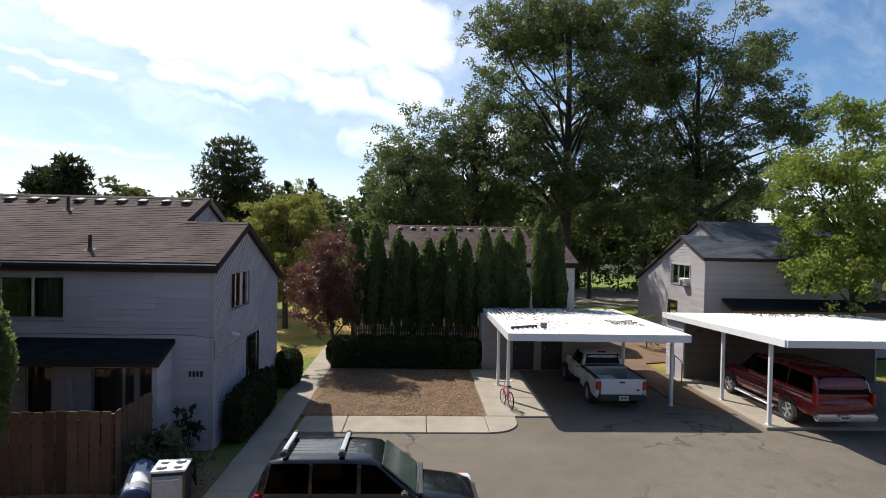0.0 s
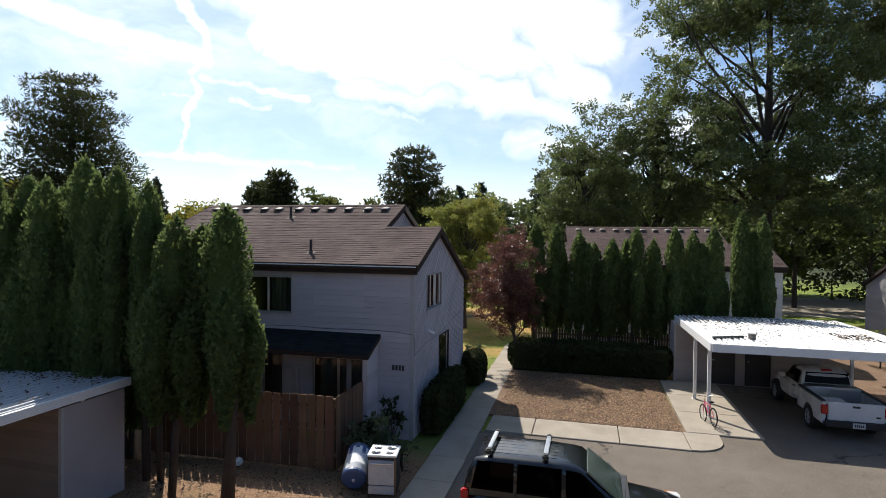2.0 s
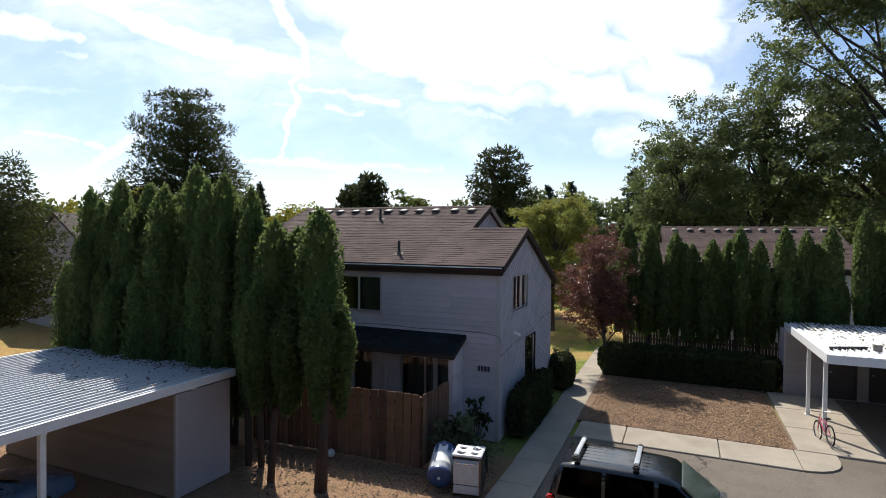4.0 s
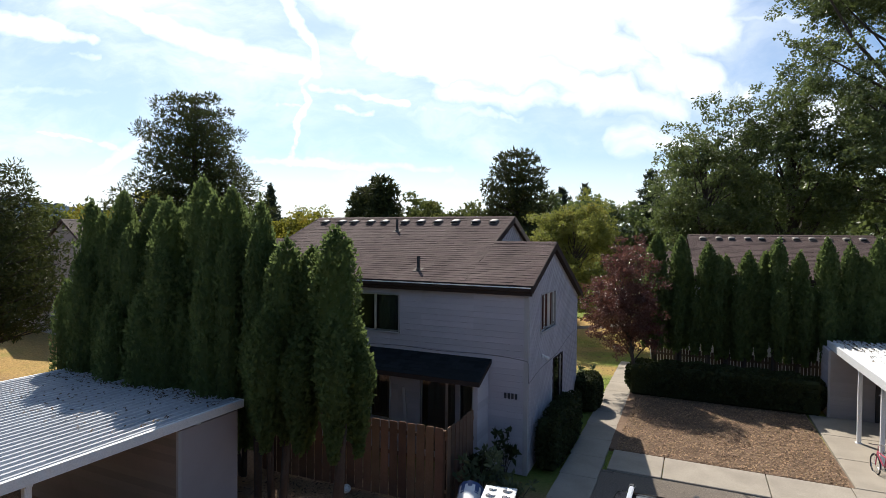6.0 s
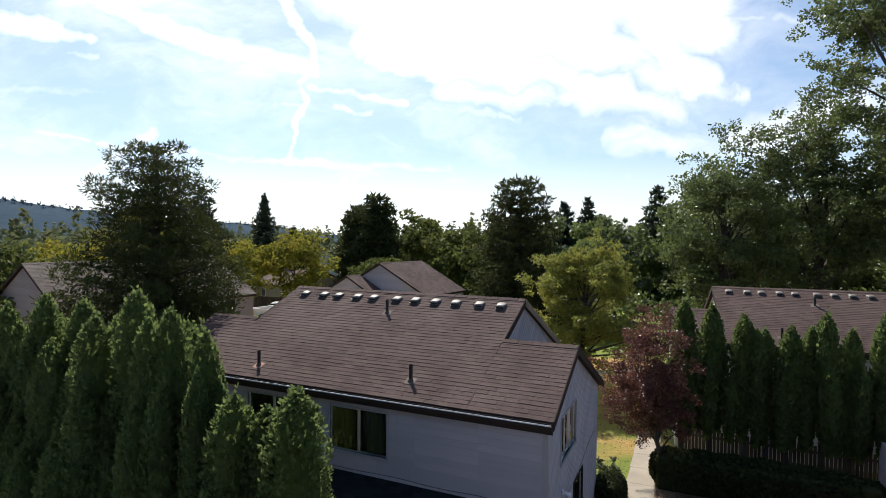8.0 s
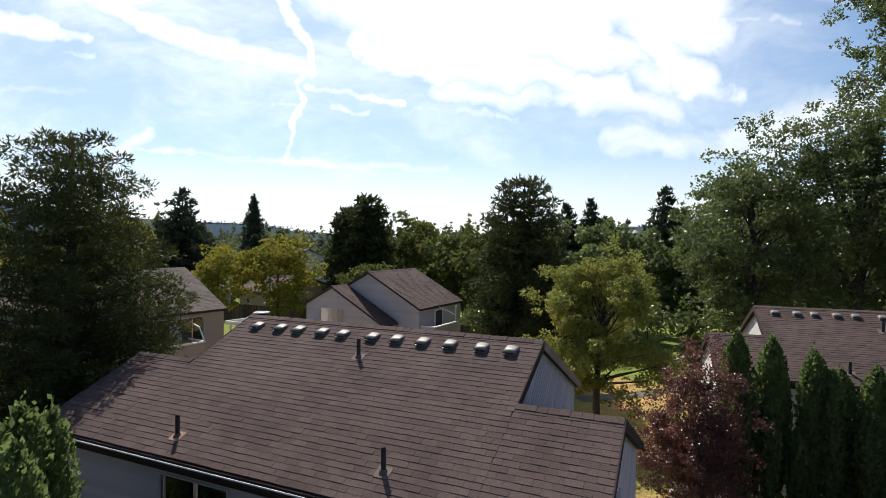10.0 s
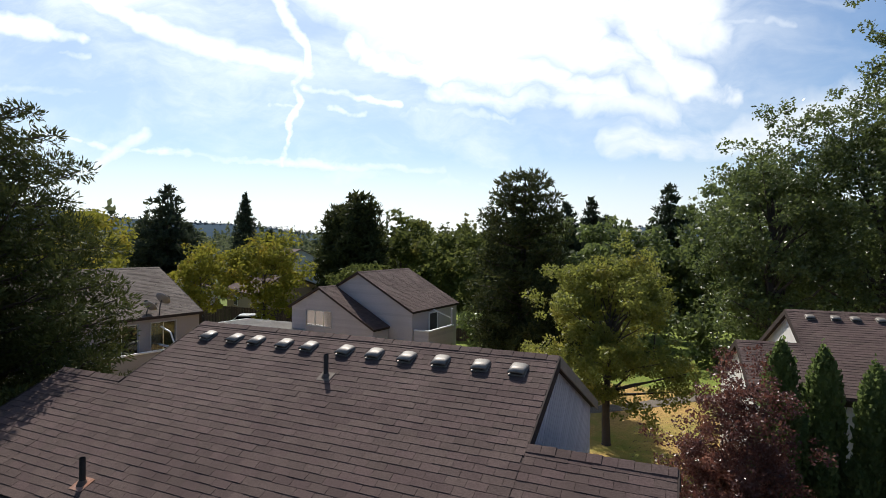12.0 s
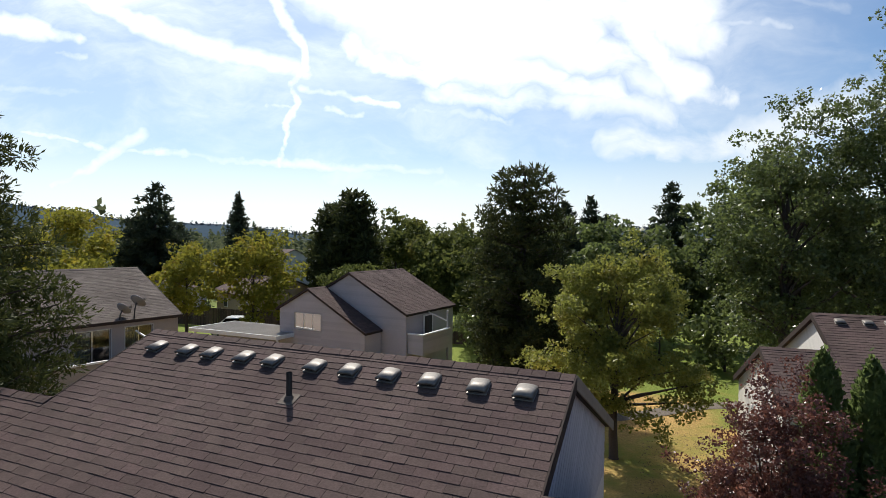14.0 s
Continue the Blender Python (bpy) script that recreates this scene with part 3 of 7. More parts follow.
# concrete walks, in slabs with open joints
path = tagged(new("path"), "cracked pale concrete footpath beside the house", "path", kind="structure")
y = 5.0
while y < 30.5:
    x0 = -4.68 - 0.28 * max(0, (y - 12) / 18)
    part("slab", soft_box(x0, x0 + 0.98, y, y + 1.49, -0.05, 0.05, 0.008, 1), CONCRETE, path)
    y += 1.5
walkway = tagged(new("kerb_walk"), "low pale concrete walk with a rounded end", "pavement", kind="structure")
for x0, x1 in ((-3.62, -2.22), (-2.21, 0.30), (0.31, 2.2)):
    part("slab", soft_box(x0, x1 - 0.012, 16.35, 17.85, -0.06, 0.045, 0.015, 1), CONCRETE, walkway)
arc = [(2.2, 16.36)] + [(2.2 + 0.98 * math.sin(t), 17.34 - 0.98 * math.cos(t)) for t in (0.2 + 0.27 * k for k in range(6))] + [(3.2, 17.85), (2.2, 17.85)]
part("slab", prism(arc, lambda a, b: 0.105, Vector((0, 0, -0.06)), Vector((1, 0, 0)), Vector((0, 1, 0)), Z), CONCRETE, walkway)
apron = tagged(new("carport_apron"), "pale concrete strip beside the carport drive", "pavement", kind="structure")
for y0, y1 in ((17.86, 20.0), (20.01, 22.2), (22.21, 24.4)):
    part("slab", soft_box(2.3, 4.45, y0, y1 - 0.012, -0.06, 0.06, 0.015, 1), CONCRETE, apron)
slab = tagged(new("carport_floor"), "raised concrete floor of the carport", "pavement", kind="structure")
for x0, x1 in ((11.0, 14.0), (14.01, 17.0), (17.01, 20.0)):
    part("slab", soft_box(x0, x1, 16.75, 22.4, -0.06, 0.10, 0.02, 1), CONCRETE, slab)
part("step", soft_box(10.6, 11.8, 22.0, 22.7, -0.05, 0.2, 0.02, 1), CONCRETE, slab)

handrail = thing("handrail", "short dark steel handrail beside the store step", "handrail")
part("post", tube([(10.75, 21.9, 0.1), (10.75, 21.9, 1.0)], 0.025, 8), DARK_DOOR, handrail)
part("post", tube([(10.85, 22.8, 0.1), (10.85, 22.8, 1.1)], 0.025, 8), DARK_DOOR, handrail)
part("rail", tube([(10.72, 21.7, 0.92), (10.75, 21.9, 1.0), (10.85, 22.8, 1.1)], 0.03, 8), DARK_DOOR, handrail)

sheet("planting_bed", [(9.4, 19.4), (10.9, 18.2), (10.95, 26.0), (14.4, 27.0), (14.4, 33.0), (7.4, 33.0), (8.3, 26.1), (9.3, 26.0)], -0.028, 0.03, MULCH, "bare brown earth strip between two carports", "bed")
bed = sheet("planting_bed", [(-3.8, 17.87), (2.28, 17.87), (2.2, 24.6), (-3.98, 24.6)], -0.028, 0.045, MULCH, "planting bed of brown bark mulch", "bed")
rng = np.random.default_rng(5)


def chips(name, x0, x1, y0, y1, z, n, parent, mat, size=0.05, lift=0.02):
    """Loose flat chips strewn over an area."""
    c = np.stack([rng.uniform(x0, x1, n), rng.uniform(y0, y1, n), z + rng.uniform(0, lift, n)], 1)
    a = rng.uniform(0, 6.28, n)
    l, w = rng.uniform(0.5, 1.3, n) * size, rng.uniform(0.25, 0.6, n) * size
    u = np.stack([np.cos(a), np.sin(a), rng.uniform(-0.5, 0.5, n)], 1) * l[:, None] * 0.5
    v = np.stack([-np.sin(a), np.cos(a), rng.uniform(-0.5, 0.5, n)], 1) * w[:, None] * 0.5
    return tagged(part(name, quads(np.stack([c - u - v, c + u - v, c + u + v, c - u + v], 1), mat), None, parent), kind="stuff")


def quads(corners, mat, name="leaves"):
    """A mesh of loose four-cornered faces."""
    n = len(corners)
    me = bpy.data.meshes.new(name)
    me.vertices.add(4 * n)
    me.vertices.foreach_set("co", np.ascontiguousarray(corners, dtype=np.float32).ravel())
    me.loops.add(4 * n)
    me.loops.foreach_set("vertex_index", np.arange(4 * n, dtype=np.int32))
    me.polygons.add(n)
    me.polygons.foreach_set("loop_start", np.arange(0, 4 * n, 4, dtype=np.int32))
    me.polygons.foreach_set("loop_total", np.full(n, 4, dtype=np.int32))
    me.update(calc_edges=True)
    me.materials.append(mat)
    return me


chips("bark_chips", -3.6, 2.2, 17.9, 24.3, 0.05, 17000, bed, CHIP, 0.055, 0.03)

# ---- houses ----


def shingles(parent, o, u, v, n, rects, mat, keep=None, single_mat=None, width=0.305, show=0.146):
    """Courses of three-tab shingles on a slope; keep(point) picks those that are pieces of their own."""
    loose, verts, faces = [], [], []
    top = max(r[3] for r in rects)
    rr = random.Random(7)
    for k in range(int(top / show) + 1):
        b0, b1 = k * show, (k + 1) * show + 0.02
        for a0, a1, lo, hi in rects:
            if b0 < lo - 0.001 or b0 > hi - 0.03:
                continue
            a = a0 - (0.5 * (k % 2) + rr.uniform(-0.05, 0.05)) * width
            while a < a1:
                c0, c1 = max(a, a0) + 0.0025, min(a + width, a1) - 0.0025
                a += width
                if c1 - c0 < 0.04:
                    continue
                t = 0.0135 + rr.uniform(-0.003, 0.005)
                dz = rr.uniform(-0.005, 0.005)
                quad = [(c0, b0 + dz, 0.001), (c1, b0 + dz, 0.001), (c1, min(b1, hi), 0.001), (c0, min(b1, hi), 0.001), (c0, b0 + dz, t), (c1, b0 + dz, t), (c1, min(b1, hi), 0.006), (c0, min(b1, hi), 0.006)]
                pts = [o + x * u + y * v + z * n for x, y, z in quad]
                if keep and keep(pts[0]):
                    loose.append(pts)
                else:
                    i = len(verts)
                    verts += pts
                    faces += [tuple(i + j for j in f) for f in BOX_FACES]
    tagged(part("shingle_field", (verts, faces), mat, parent), kind="stuff")
    for pts in loose:
        part("shingle", (pts, BOX_FACES), single_mat, parent)


def slope_slab(pts, thick=0.14):
    """A roof slab under the polygon pts, given from above, counter-clockwise."""
    k = len(pts)
    return [Vector(p) for p in pts] + [Vector(p) - Vector((0, 0, thick)) for p in pts], [tuple(range(k)), tuple(range(k, 2 * k))[::-1]] + [(i, k + i, k + (i + 1) % k, (i + 1) % k) for i in range(k)]


def house(name, label, m, half=4.2, hs=4.6, hn=4.6, eave=5.06, slope=0.437, ends="EW", wide=1.95, y0=-4.6, ya=-2.0, sn=1.9, near=False, shingle=None, clad=None, diag=45.0, holes_s=(), holes_e=(), holes_w=(), holes_n=(), fascia=None, keep=None, plain=False, boards=True, thin=False):
    """A two-storey house with its ridge along x and lower gabled bays at its ends."""
    h = thing(name, label, "house", m)
    shingle, clad, fascia = shingle or SHINGLE_JOINED, clad or SIDING, fascia or TRIM_DARK
    ridge = eave + slope * hs
    apex = eave + slope * (ya - y0)
    low_n = apex - slope * (sn - ya)
    main_n = ridge - slope * hn
    e_end, w_end = half + (wide if "E" in ends else 0), -half - (wide if "W" in ends else 0)
    cos = 1 / math.hypot(1, slope)
    up_s, n_s = Vector((0, cos, slope * cos)), Vector((0, -slope * cos, cos))
    up_n, n_n = Vector((0, -cos, slope * cos)), Vector((0, slope * cos, cos))
    X = Vector((1, 0, 0))
    slabs = [slope_slab([(-half, -hs, eave), (half, -hs, eave), (half, 0, ridge), (-half, 0, ridge)]), slope_slab([(half, hn, main_n), (-half, hn, main_n), (-half, 0, ridge), (half, 0, ridge)])]
    spans = [(half, e_end)] * ("E" in ends) + [(w_end, -half)] * ("W" in ends)
    for a, b in spans:
        slabs += [slope_slab([(a, y0, eave), (b, y0, eave), (b, ya, apex), (a, ya, apex)]), slope_slab([(b, sn, low_n), (a, sn, low_n), (a, ya, apex), (b, ya, apex)])]
    roof = part("roof", join(*slabs), fascia, h, "brown asphalt-shingle gable roof")
    s_len, a_len = hs / cos, (ya - y0) / cos
    same = abs(y0 + hs) < 1e-6
    rects = [(-half, half, 0, s_len)] + ([(a, b, 0, a_len) for a, b in spans] if same else [])
    shingles(roof, Vector((0, -hs, eave)), X, up_s, n_s, rects, shingle, keep, SHINGLE)
    if not same:
        for a, b in spans:
            shingles(roof, Vector((0, y0, eave)), X, up_s, n_s, [(a, b, 0, a_len)], shingle)
    shingles(roof, Vector((0, hn, main_n)), -X, up_n, n_n, [(-half, half, 0, hn / cos)], shingle)
    for a, b in spans:
        shingles(roof, Vector((0, sn, low_n)), -X, up_n, n_n, [(-b, -a, 0, (sn - ya) / cos)], shingle)
    caps = []
    for a, b, yy, zz in [(-half, half, 0, ridge)] + [(a, b, ya, apex) for a, b in spans]:
        x = a
        while x < b - 0.02:
            t = 0.024 + random.uniform(-0.004, 0.006)
            x1 = min(x + 0.2, b)
            pts = [(x, yy - 0.15 * cos, zz - 0.15 * slope * cos + t), (x1, yy - 0.15 * cos, zz - 0.15 * slope * cos + t + 0.004), (x1, yy, zz + t + 0.01), (x, yy, zz + t + 0.004), (x1, yy + 0.15 * cos, zz - 0.15 * slope * cos + t + 0.004), (x, yy + 0.15 * cos, zz - 0.15 * slope * cos + t)]
            low = [(p[0], p[1], p[2] - 0.02) for p in pts]
            caps.append((pts + low, [(0, 1, 2, 3), (3, 2, 4, 5), (0, 6, 7, 1), (4, 10, 11, 5), (0, 3, 9, 6), (3, 5, 11, 9), (1, 7, 8, 2), (2, 8, 10, 4)]))
            x += 0.205
    tagged(part("ridge_capping", join(*caps), shingle, roof), kind="stuff")
    # fascia boards under the eaves and along the rakes
    part("fascia", box(w_end if same else -half, e_end if same else half, -hs - 0.028, -hs + 0.004, eave - (0.17 if thin else 0.26), eave - 0.035), fascia, roof)
    part("gutter", moved(gutter(w_end if same else -half, e_end if same else half), Matrix.Translation((0, -hs - 0.03, eave - 0.03))), fascia, roof, "dark metal gutter with a pale lip")
    if near:
        part("drip_edge", box(w_end, e_end, -hs - 0.157, -hs - 0.146, eave - 0.05, eave - 0.022), METAL_WHITE, roof)
    deep = 0.13 if thin else 0.19

    def rake(x, side, ya_, za, yb, zb, paint=None):
        d = 0.024 * side
        v = [(x, ya_, za + 0.02), (x, yb, zb + 0.02), (x, yb, zb - deep), (x, ya_, za - deep)]
        v2 = [(x + d, p[1], p[2]) for p in v]
        f = [(0, 1, 2, 3), (7, 6, 5, 4), (0, 4, 5, 1), (1, 5, 6, 2), (2, 6, 7, 3), (3, 7, 4, 0)]
        part("rake_board", (v + v2, f if side > 0 else [q[::-1] for q in f]), paint or fascia, roof)
    for sgn, key in ((1, "E"), (-1, "W")):
        rake(sgn * half, sgn, ya if key in ends and same else -hs, apex if key in ends and same else eave, 0, ridge)
        rake(sgn * half, sgn, 0, ridge, hn, main_n, TRIM_SUNLIT if near else None)
        if key in ends:
            x = e_end if sgn > 0 else w_end
            rake(x, sgn, y0, eave, ya, apex)
            rake(x, sgn, ya, apex, sn, low_n)
    # walls, set in under the roof
    d, t = 0.16, 0.13
    sx0, sx1 = (w_end + d, e_end - d) if same else (-half + d, half - d)
    def gable(yl, yh, yp, zp, zl, zh, b0=0.0):
        return [(yl, b0), (yh, b0), (yh, zh), (yp, zp), (yl, zl)]
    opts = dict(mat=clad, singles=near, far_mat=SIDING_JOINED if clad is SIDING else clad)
    step = 0.165 if boards else 9.0
    wall(h, "wall", Vector((0, -hs + d, 0)), SOUTH, [(sx0, 0), (sx1, 0), (sx1, eave - 0.08), (sx0, eave - 0.08)], holes_s, 0, step, **opts)
    wall(h, "wall", Vector((0, hn - d, 0)), NORTH, [(-half + d, 0), (half - d, 0), (half - d, main_n - 0.08), (-half + d, main_n - 0.08)], holes_n, 0, 9.0, **dict(opts, singles=False))
    for sgn, n, key, holes in ((1, EAST, "E", holes_e), (-1, WEST, "W", holes_w)):
        def run(p):
            return [(sgn * a, b) for a, b in (p if sgn > 0 else p[::-1])]
        g = gable(-hs + d, hn - d, 0, ridge - t, eave + slope * d - t, main_n + slope * d - t)
        if key in ends:
            up = clip(g, 0, -1, -4.0)
            wall(h, "wall", Vector((sgn * (half - d), 0, 0)), n, run(up), (), sgn * diag, step, **opts)
            wall(h, "wall", Vector((sgn * (half - d), 0, 0)), n, run(clip(g, 0, 1, 3.995)), (), 0, 9.0, **dict(opts, singles=False))
            g2 = gable(y0 + d, sn - d, ya, apex - t, eave + slope * d - t, low_n + slope * d - t)
            wall(h, "wall", Vector((sgn * (abs(e_end if sgn > 0 else w_end) - d), 0, 0)), n, run(g2), holes, sgn * diag, step, **opts)
            a, b = (half, e_end - d) if sgn > 0 else (w_end + d, -half)
            wall(h, "wall", Vector((0, sn - d, 0)), NORTH, [(-b, 0), (-a, 0), (-a, low_n - 0.08), (-b, low_n - 0.08)], (), 0, 9.0, **dict(opts, singles=False))
            if not same:
                wall(h, "wall", Vector((0, y0 + d, 0)), SOUTH, [(a, 0), (b, 0), (b, eave - 0.08), (a, eave - 0.08)], (), 0, 9.0, **dict(opts, singles=False))
        else:
            wall(h, "wall", Vector((sgn * (half - d), 0, 0)), n, run(g), holes, diag, step, **opts)
    return h


def gutter(x0, x1):
    prof = [(0.0, -0.12), (-0.03, -0.115), (-0.105, -0.1), (-0.12, -0.03), (-0.12, 0.0), (-0.108, 0.0), (-0.108, -0.03), (-0.095, -0.09), (-0.012, -0.105), (-0.012, 0.0), (0.0, 0.0)]
    k = len(prof)
    v = [(x0, y, z) for y, z in prof] + [(x1, y, z) for y, z in prof]
    return v, [(i, (i + 1) % k, k + (i + 1) % k, k + i) for i in range(k)] + [tuple(range(k))[::-1], tuple(range(k, 2 * k))]


# the near house; its middle stands at (-11.5, 19.42)
AX, AY = -11.5, 19.42
s_holes = [(0.43, 2.09, 3.53, 4.62), (-2.3, -0.55, 3.53, 4.62), (2.84, 4.45, 0.15, 2.24), (1.12, 1.80, 0.9, 2.26)]
e_holes = [(-3.17, -1.45, 3.62, 4.70), (-1.6, -0.4, 0.35, 2.55)]
house_a = house("house", "two-storey grey-lavender lap-sided house with brown shingle roof", pose(AX, AY, 0), near=True, sn=2.3, holes_s=s_holes, holes_e=e_holes,
                keep=lambda p: 1.55 < p.x < 6.2 and -4.35 < p.y < -1.85)
so, eo = Vector((0, -4.44, 0)), Vector((5.99, 0, 0))
window(house_a, so, SOUTH, s_holes[0], 2, -0.5)
window(house_a, so, SOUTH, s_holes[1], 2, 1.0)
window(house_a, so, SOUTH, s_holes[2], 2, -0.93, name="patio_door")
window(house_a, so, SOUTH, s_holes[3], 1, 0.95)
window(house_a, eo, EAST, e_holes[0], 3, 0.35)
window(house_a, eo, EAST, e_holes[1], 1, 0, TRIM_DARK, "side_door")
# corner boards
for x, yv in ((5.99, -4.44),):
    part("corner_board", join(box(x - 0.09, x + 0.034, yv - 0.034, yv + 0.0, 0, 4.95), box(x, x + 0.034, yv, yv + 0.09, 0, 4.95)), TRIM_PALE, house_a)


def porch(parent, x0, x1, z_top, z_low, depth, y_wall, wing=True, mat=None):
    """A steep lean-to roof over a patio, with wing walls."""
    v = [(x0, y_wall, z_top), (x1, y_wall, z_top), (x1, y_wall - depth, z_low), (x0, y_wall - depth, z_low)]
    low = [(a, b, c - 0.12) for a, b, c in v]
    roof = part("porch_roof", (v + low, [(0, 3, 2, 1), (4, 5, 6, 7), (0, 1, 5, 4), (1, 2, 6, 5), (2, 3, 7, 6), (3, 0, 4, 7)]), TRIM_DARK, parent, "dark shingled lean-to porch roof")
    d = Vector((0, depth, z_top - z_low)).normalized()
    n = Vector((1, 0, 0)).cross(d)
    shingles(roof, Vector((0, y_wall - depth, z_low)), Vector((1, 0, 0)), d, n, [(x0, x1, 0, math.hypot(depth, z_top - z_low))], PORCH_ROOF)
    if wing:
        for x in (x0 + 0.1, x1 - 0.1):
            wall(parent, "wing_wall", Vector((x, 0, 0)), EAST, [(y_wall - depth + 0.12, 0), (y_wall, 0), (y_wall, z_top - 0.2), (y_wall - depth + 0.12, z_low - 0.1)], (), 0, 0.2, mat=SIDING)


porch(house_a, -0.9, 5.0, 3.02, 2.58, 0.95, -4.44)

house_b = house("house", "two-storey pale house with brown shingle roof behind a row of arborvitae", pose(2.25, 34.1, -0.43, 0, 0, 4.8), near=False, ya=-2.1, sn=2.3, clad=SIDING_WHITE)
part("window", box(-6.03, -6.0, -2.6, -1.9, 3.6, 4.6), DARK_DOOR, house_b)
house_d = house("house", "two-storey blue-grey sided house dappled by tree shade", pose(20.6, 32.0, 0.07), sn=4.2, near=False, diag=0.0, thin=True, shingle=SHINGLE_SKY_SHEEN, holes_w=[(0.75, 2.9, 3.5, 4.58), (0.4, 1.5, 0.3, 2.5)], holes_s=[(-0.9, 0.4, 3.5, 4.6), (3.4, 5.0, 3.5, 4.6)], clad=SIDING_DULL)
window(house_d, Vector((-5.99, 0, 0)), WEST, (0.75, 2.9, 3.5, 4.58), 3, 0)
window(house_d, Vector((-5.99, 0, 0)), WEST, (0.4, 1.5, 0.3, 2.5), 1, 1.0, TRIM_DARK, "side_door")
window(house_d, so, SOUTH, (-0.9, 0.4, 3.5, 4.6), 2, 0.4)
window(house_d, so, SOUTH, (3.4, 5.0, 3.5, 4.6), 2, 0.4)
porch(house_d, -5.1, 5.6, 3.0, 2.58, 0.95, -4.44, False)

POSE_F = pose(-26.0, 45.66, -0.74, 0, 0, -95)
house_f = house("house", "two-storey pinkish-grey house with a lower gabled bay and balcony", POSE_F, half=3.3, hs=4.61, hn=4.61, slope=0.533, ends="E", wide=1.82, y0=-4.61, ya=-1.93, sn=2.8, thin=True, clad=SIDING_MAUVE, diag=0.0, holes_e=[(-3.1, -0.85, 3.75, 4.85)])
window(house_f, Vector((4.96, 0, 0)), EAST, (-3.1, -0.85, 3.75, 4.85), 3, 0.34)
L_HOLES = [(3.15, 4.5, 2.75, 4.72), (0.9, 2.5, 2.75, 4.72)]
POSE_L = pose(-35.65, 27.42, -0.14, 0, 0, -100)
house_l = house("house", "two-storey grey house with a weathered shingle roof and satellite dishes", POSE_L, half=6.0, slope=0.5, shingle=SHINGLE_GREY, holes_n=L_HOLES, ends="", thin=True, clad=SIDING_PINK, diag=0.0)

# ---- carports ----
STORE_TAN = material("tan board paint", (0.27, 0.21, 0.165), (0.20, 0.155, 0.125), 0.8, 60, 0.8, 0.3, rand="object", vary=0.1)
STORE_BROWN = material("dull brown board paint", (0.15, 0.115, 0.095), (0.10, 0.08, 0.07), 0.8, 60, 0.8, 0.3, rand="object", vary=0.12)
# dark colour puts the carports' deep shade on their roof undersides
UNDERSIDE_SHADE = material("roof underside darkened for shade", (0.16, 0.155, 0.15), (0.10, 0.095, 0.09), 0.7, 20, 1.0, 0.1)


def corrugated(x0, x1, y0, y1, z0, z1, pitch=0.19, amp=0.028):
    """Ribbed sheet with ribs along y, from z0 at y0 to z1 at y1."""
    n = int((x1 - x0) / pitch)
    prof = []
    for k in range(n):
        x = x0 + (x1 - x0) * k / n
        p = (x1 - x0) / n
        prof += [(x, 0), (x + 0.45 * p, 0), (x + 0.6 * p, amp * 2), (x + 0.85 * p, amp * 2)]
    prof.append((x1, 0))
    k = len(prof)
    v = [(x, y0, z0 + h) for x, h in prof] + [(x, y1, z1 + h) for x, h in prof]
    v += [(x, y, z - 0.03) for x, y, z in v]
    f = [(i, i + 1, k + i + 1, k + i) for i in range(k - 1)] + [(2 * k + i + 1, 2 * k + i, 3 * k + i, 3 * k + i + 1) for i in range(k - 1)]
    f += [(i + 1, i, 2 * k + i, 2 * k + i + 1) for i in range(k - 1)] + [(k + i, k + i + 1, 3 * k + i + 1, 3 * k + i) for i in range(k - 1)]
    return v, f


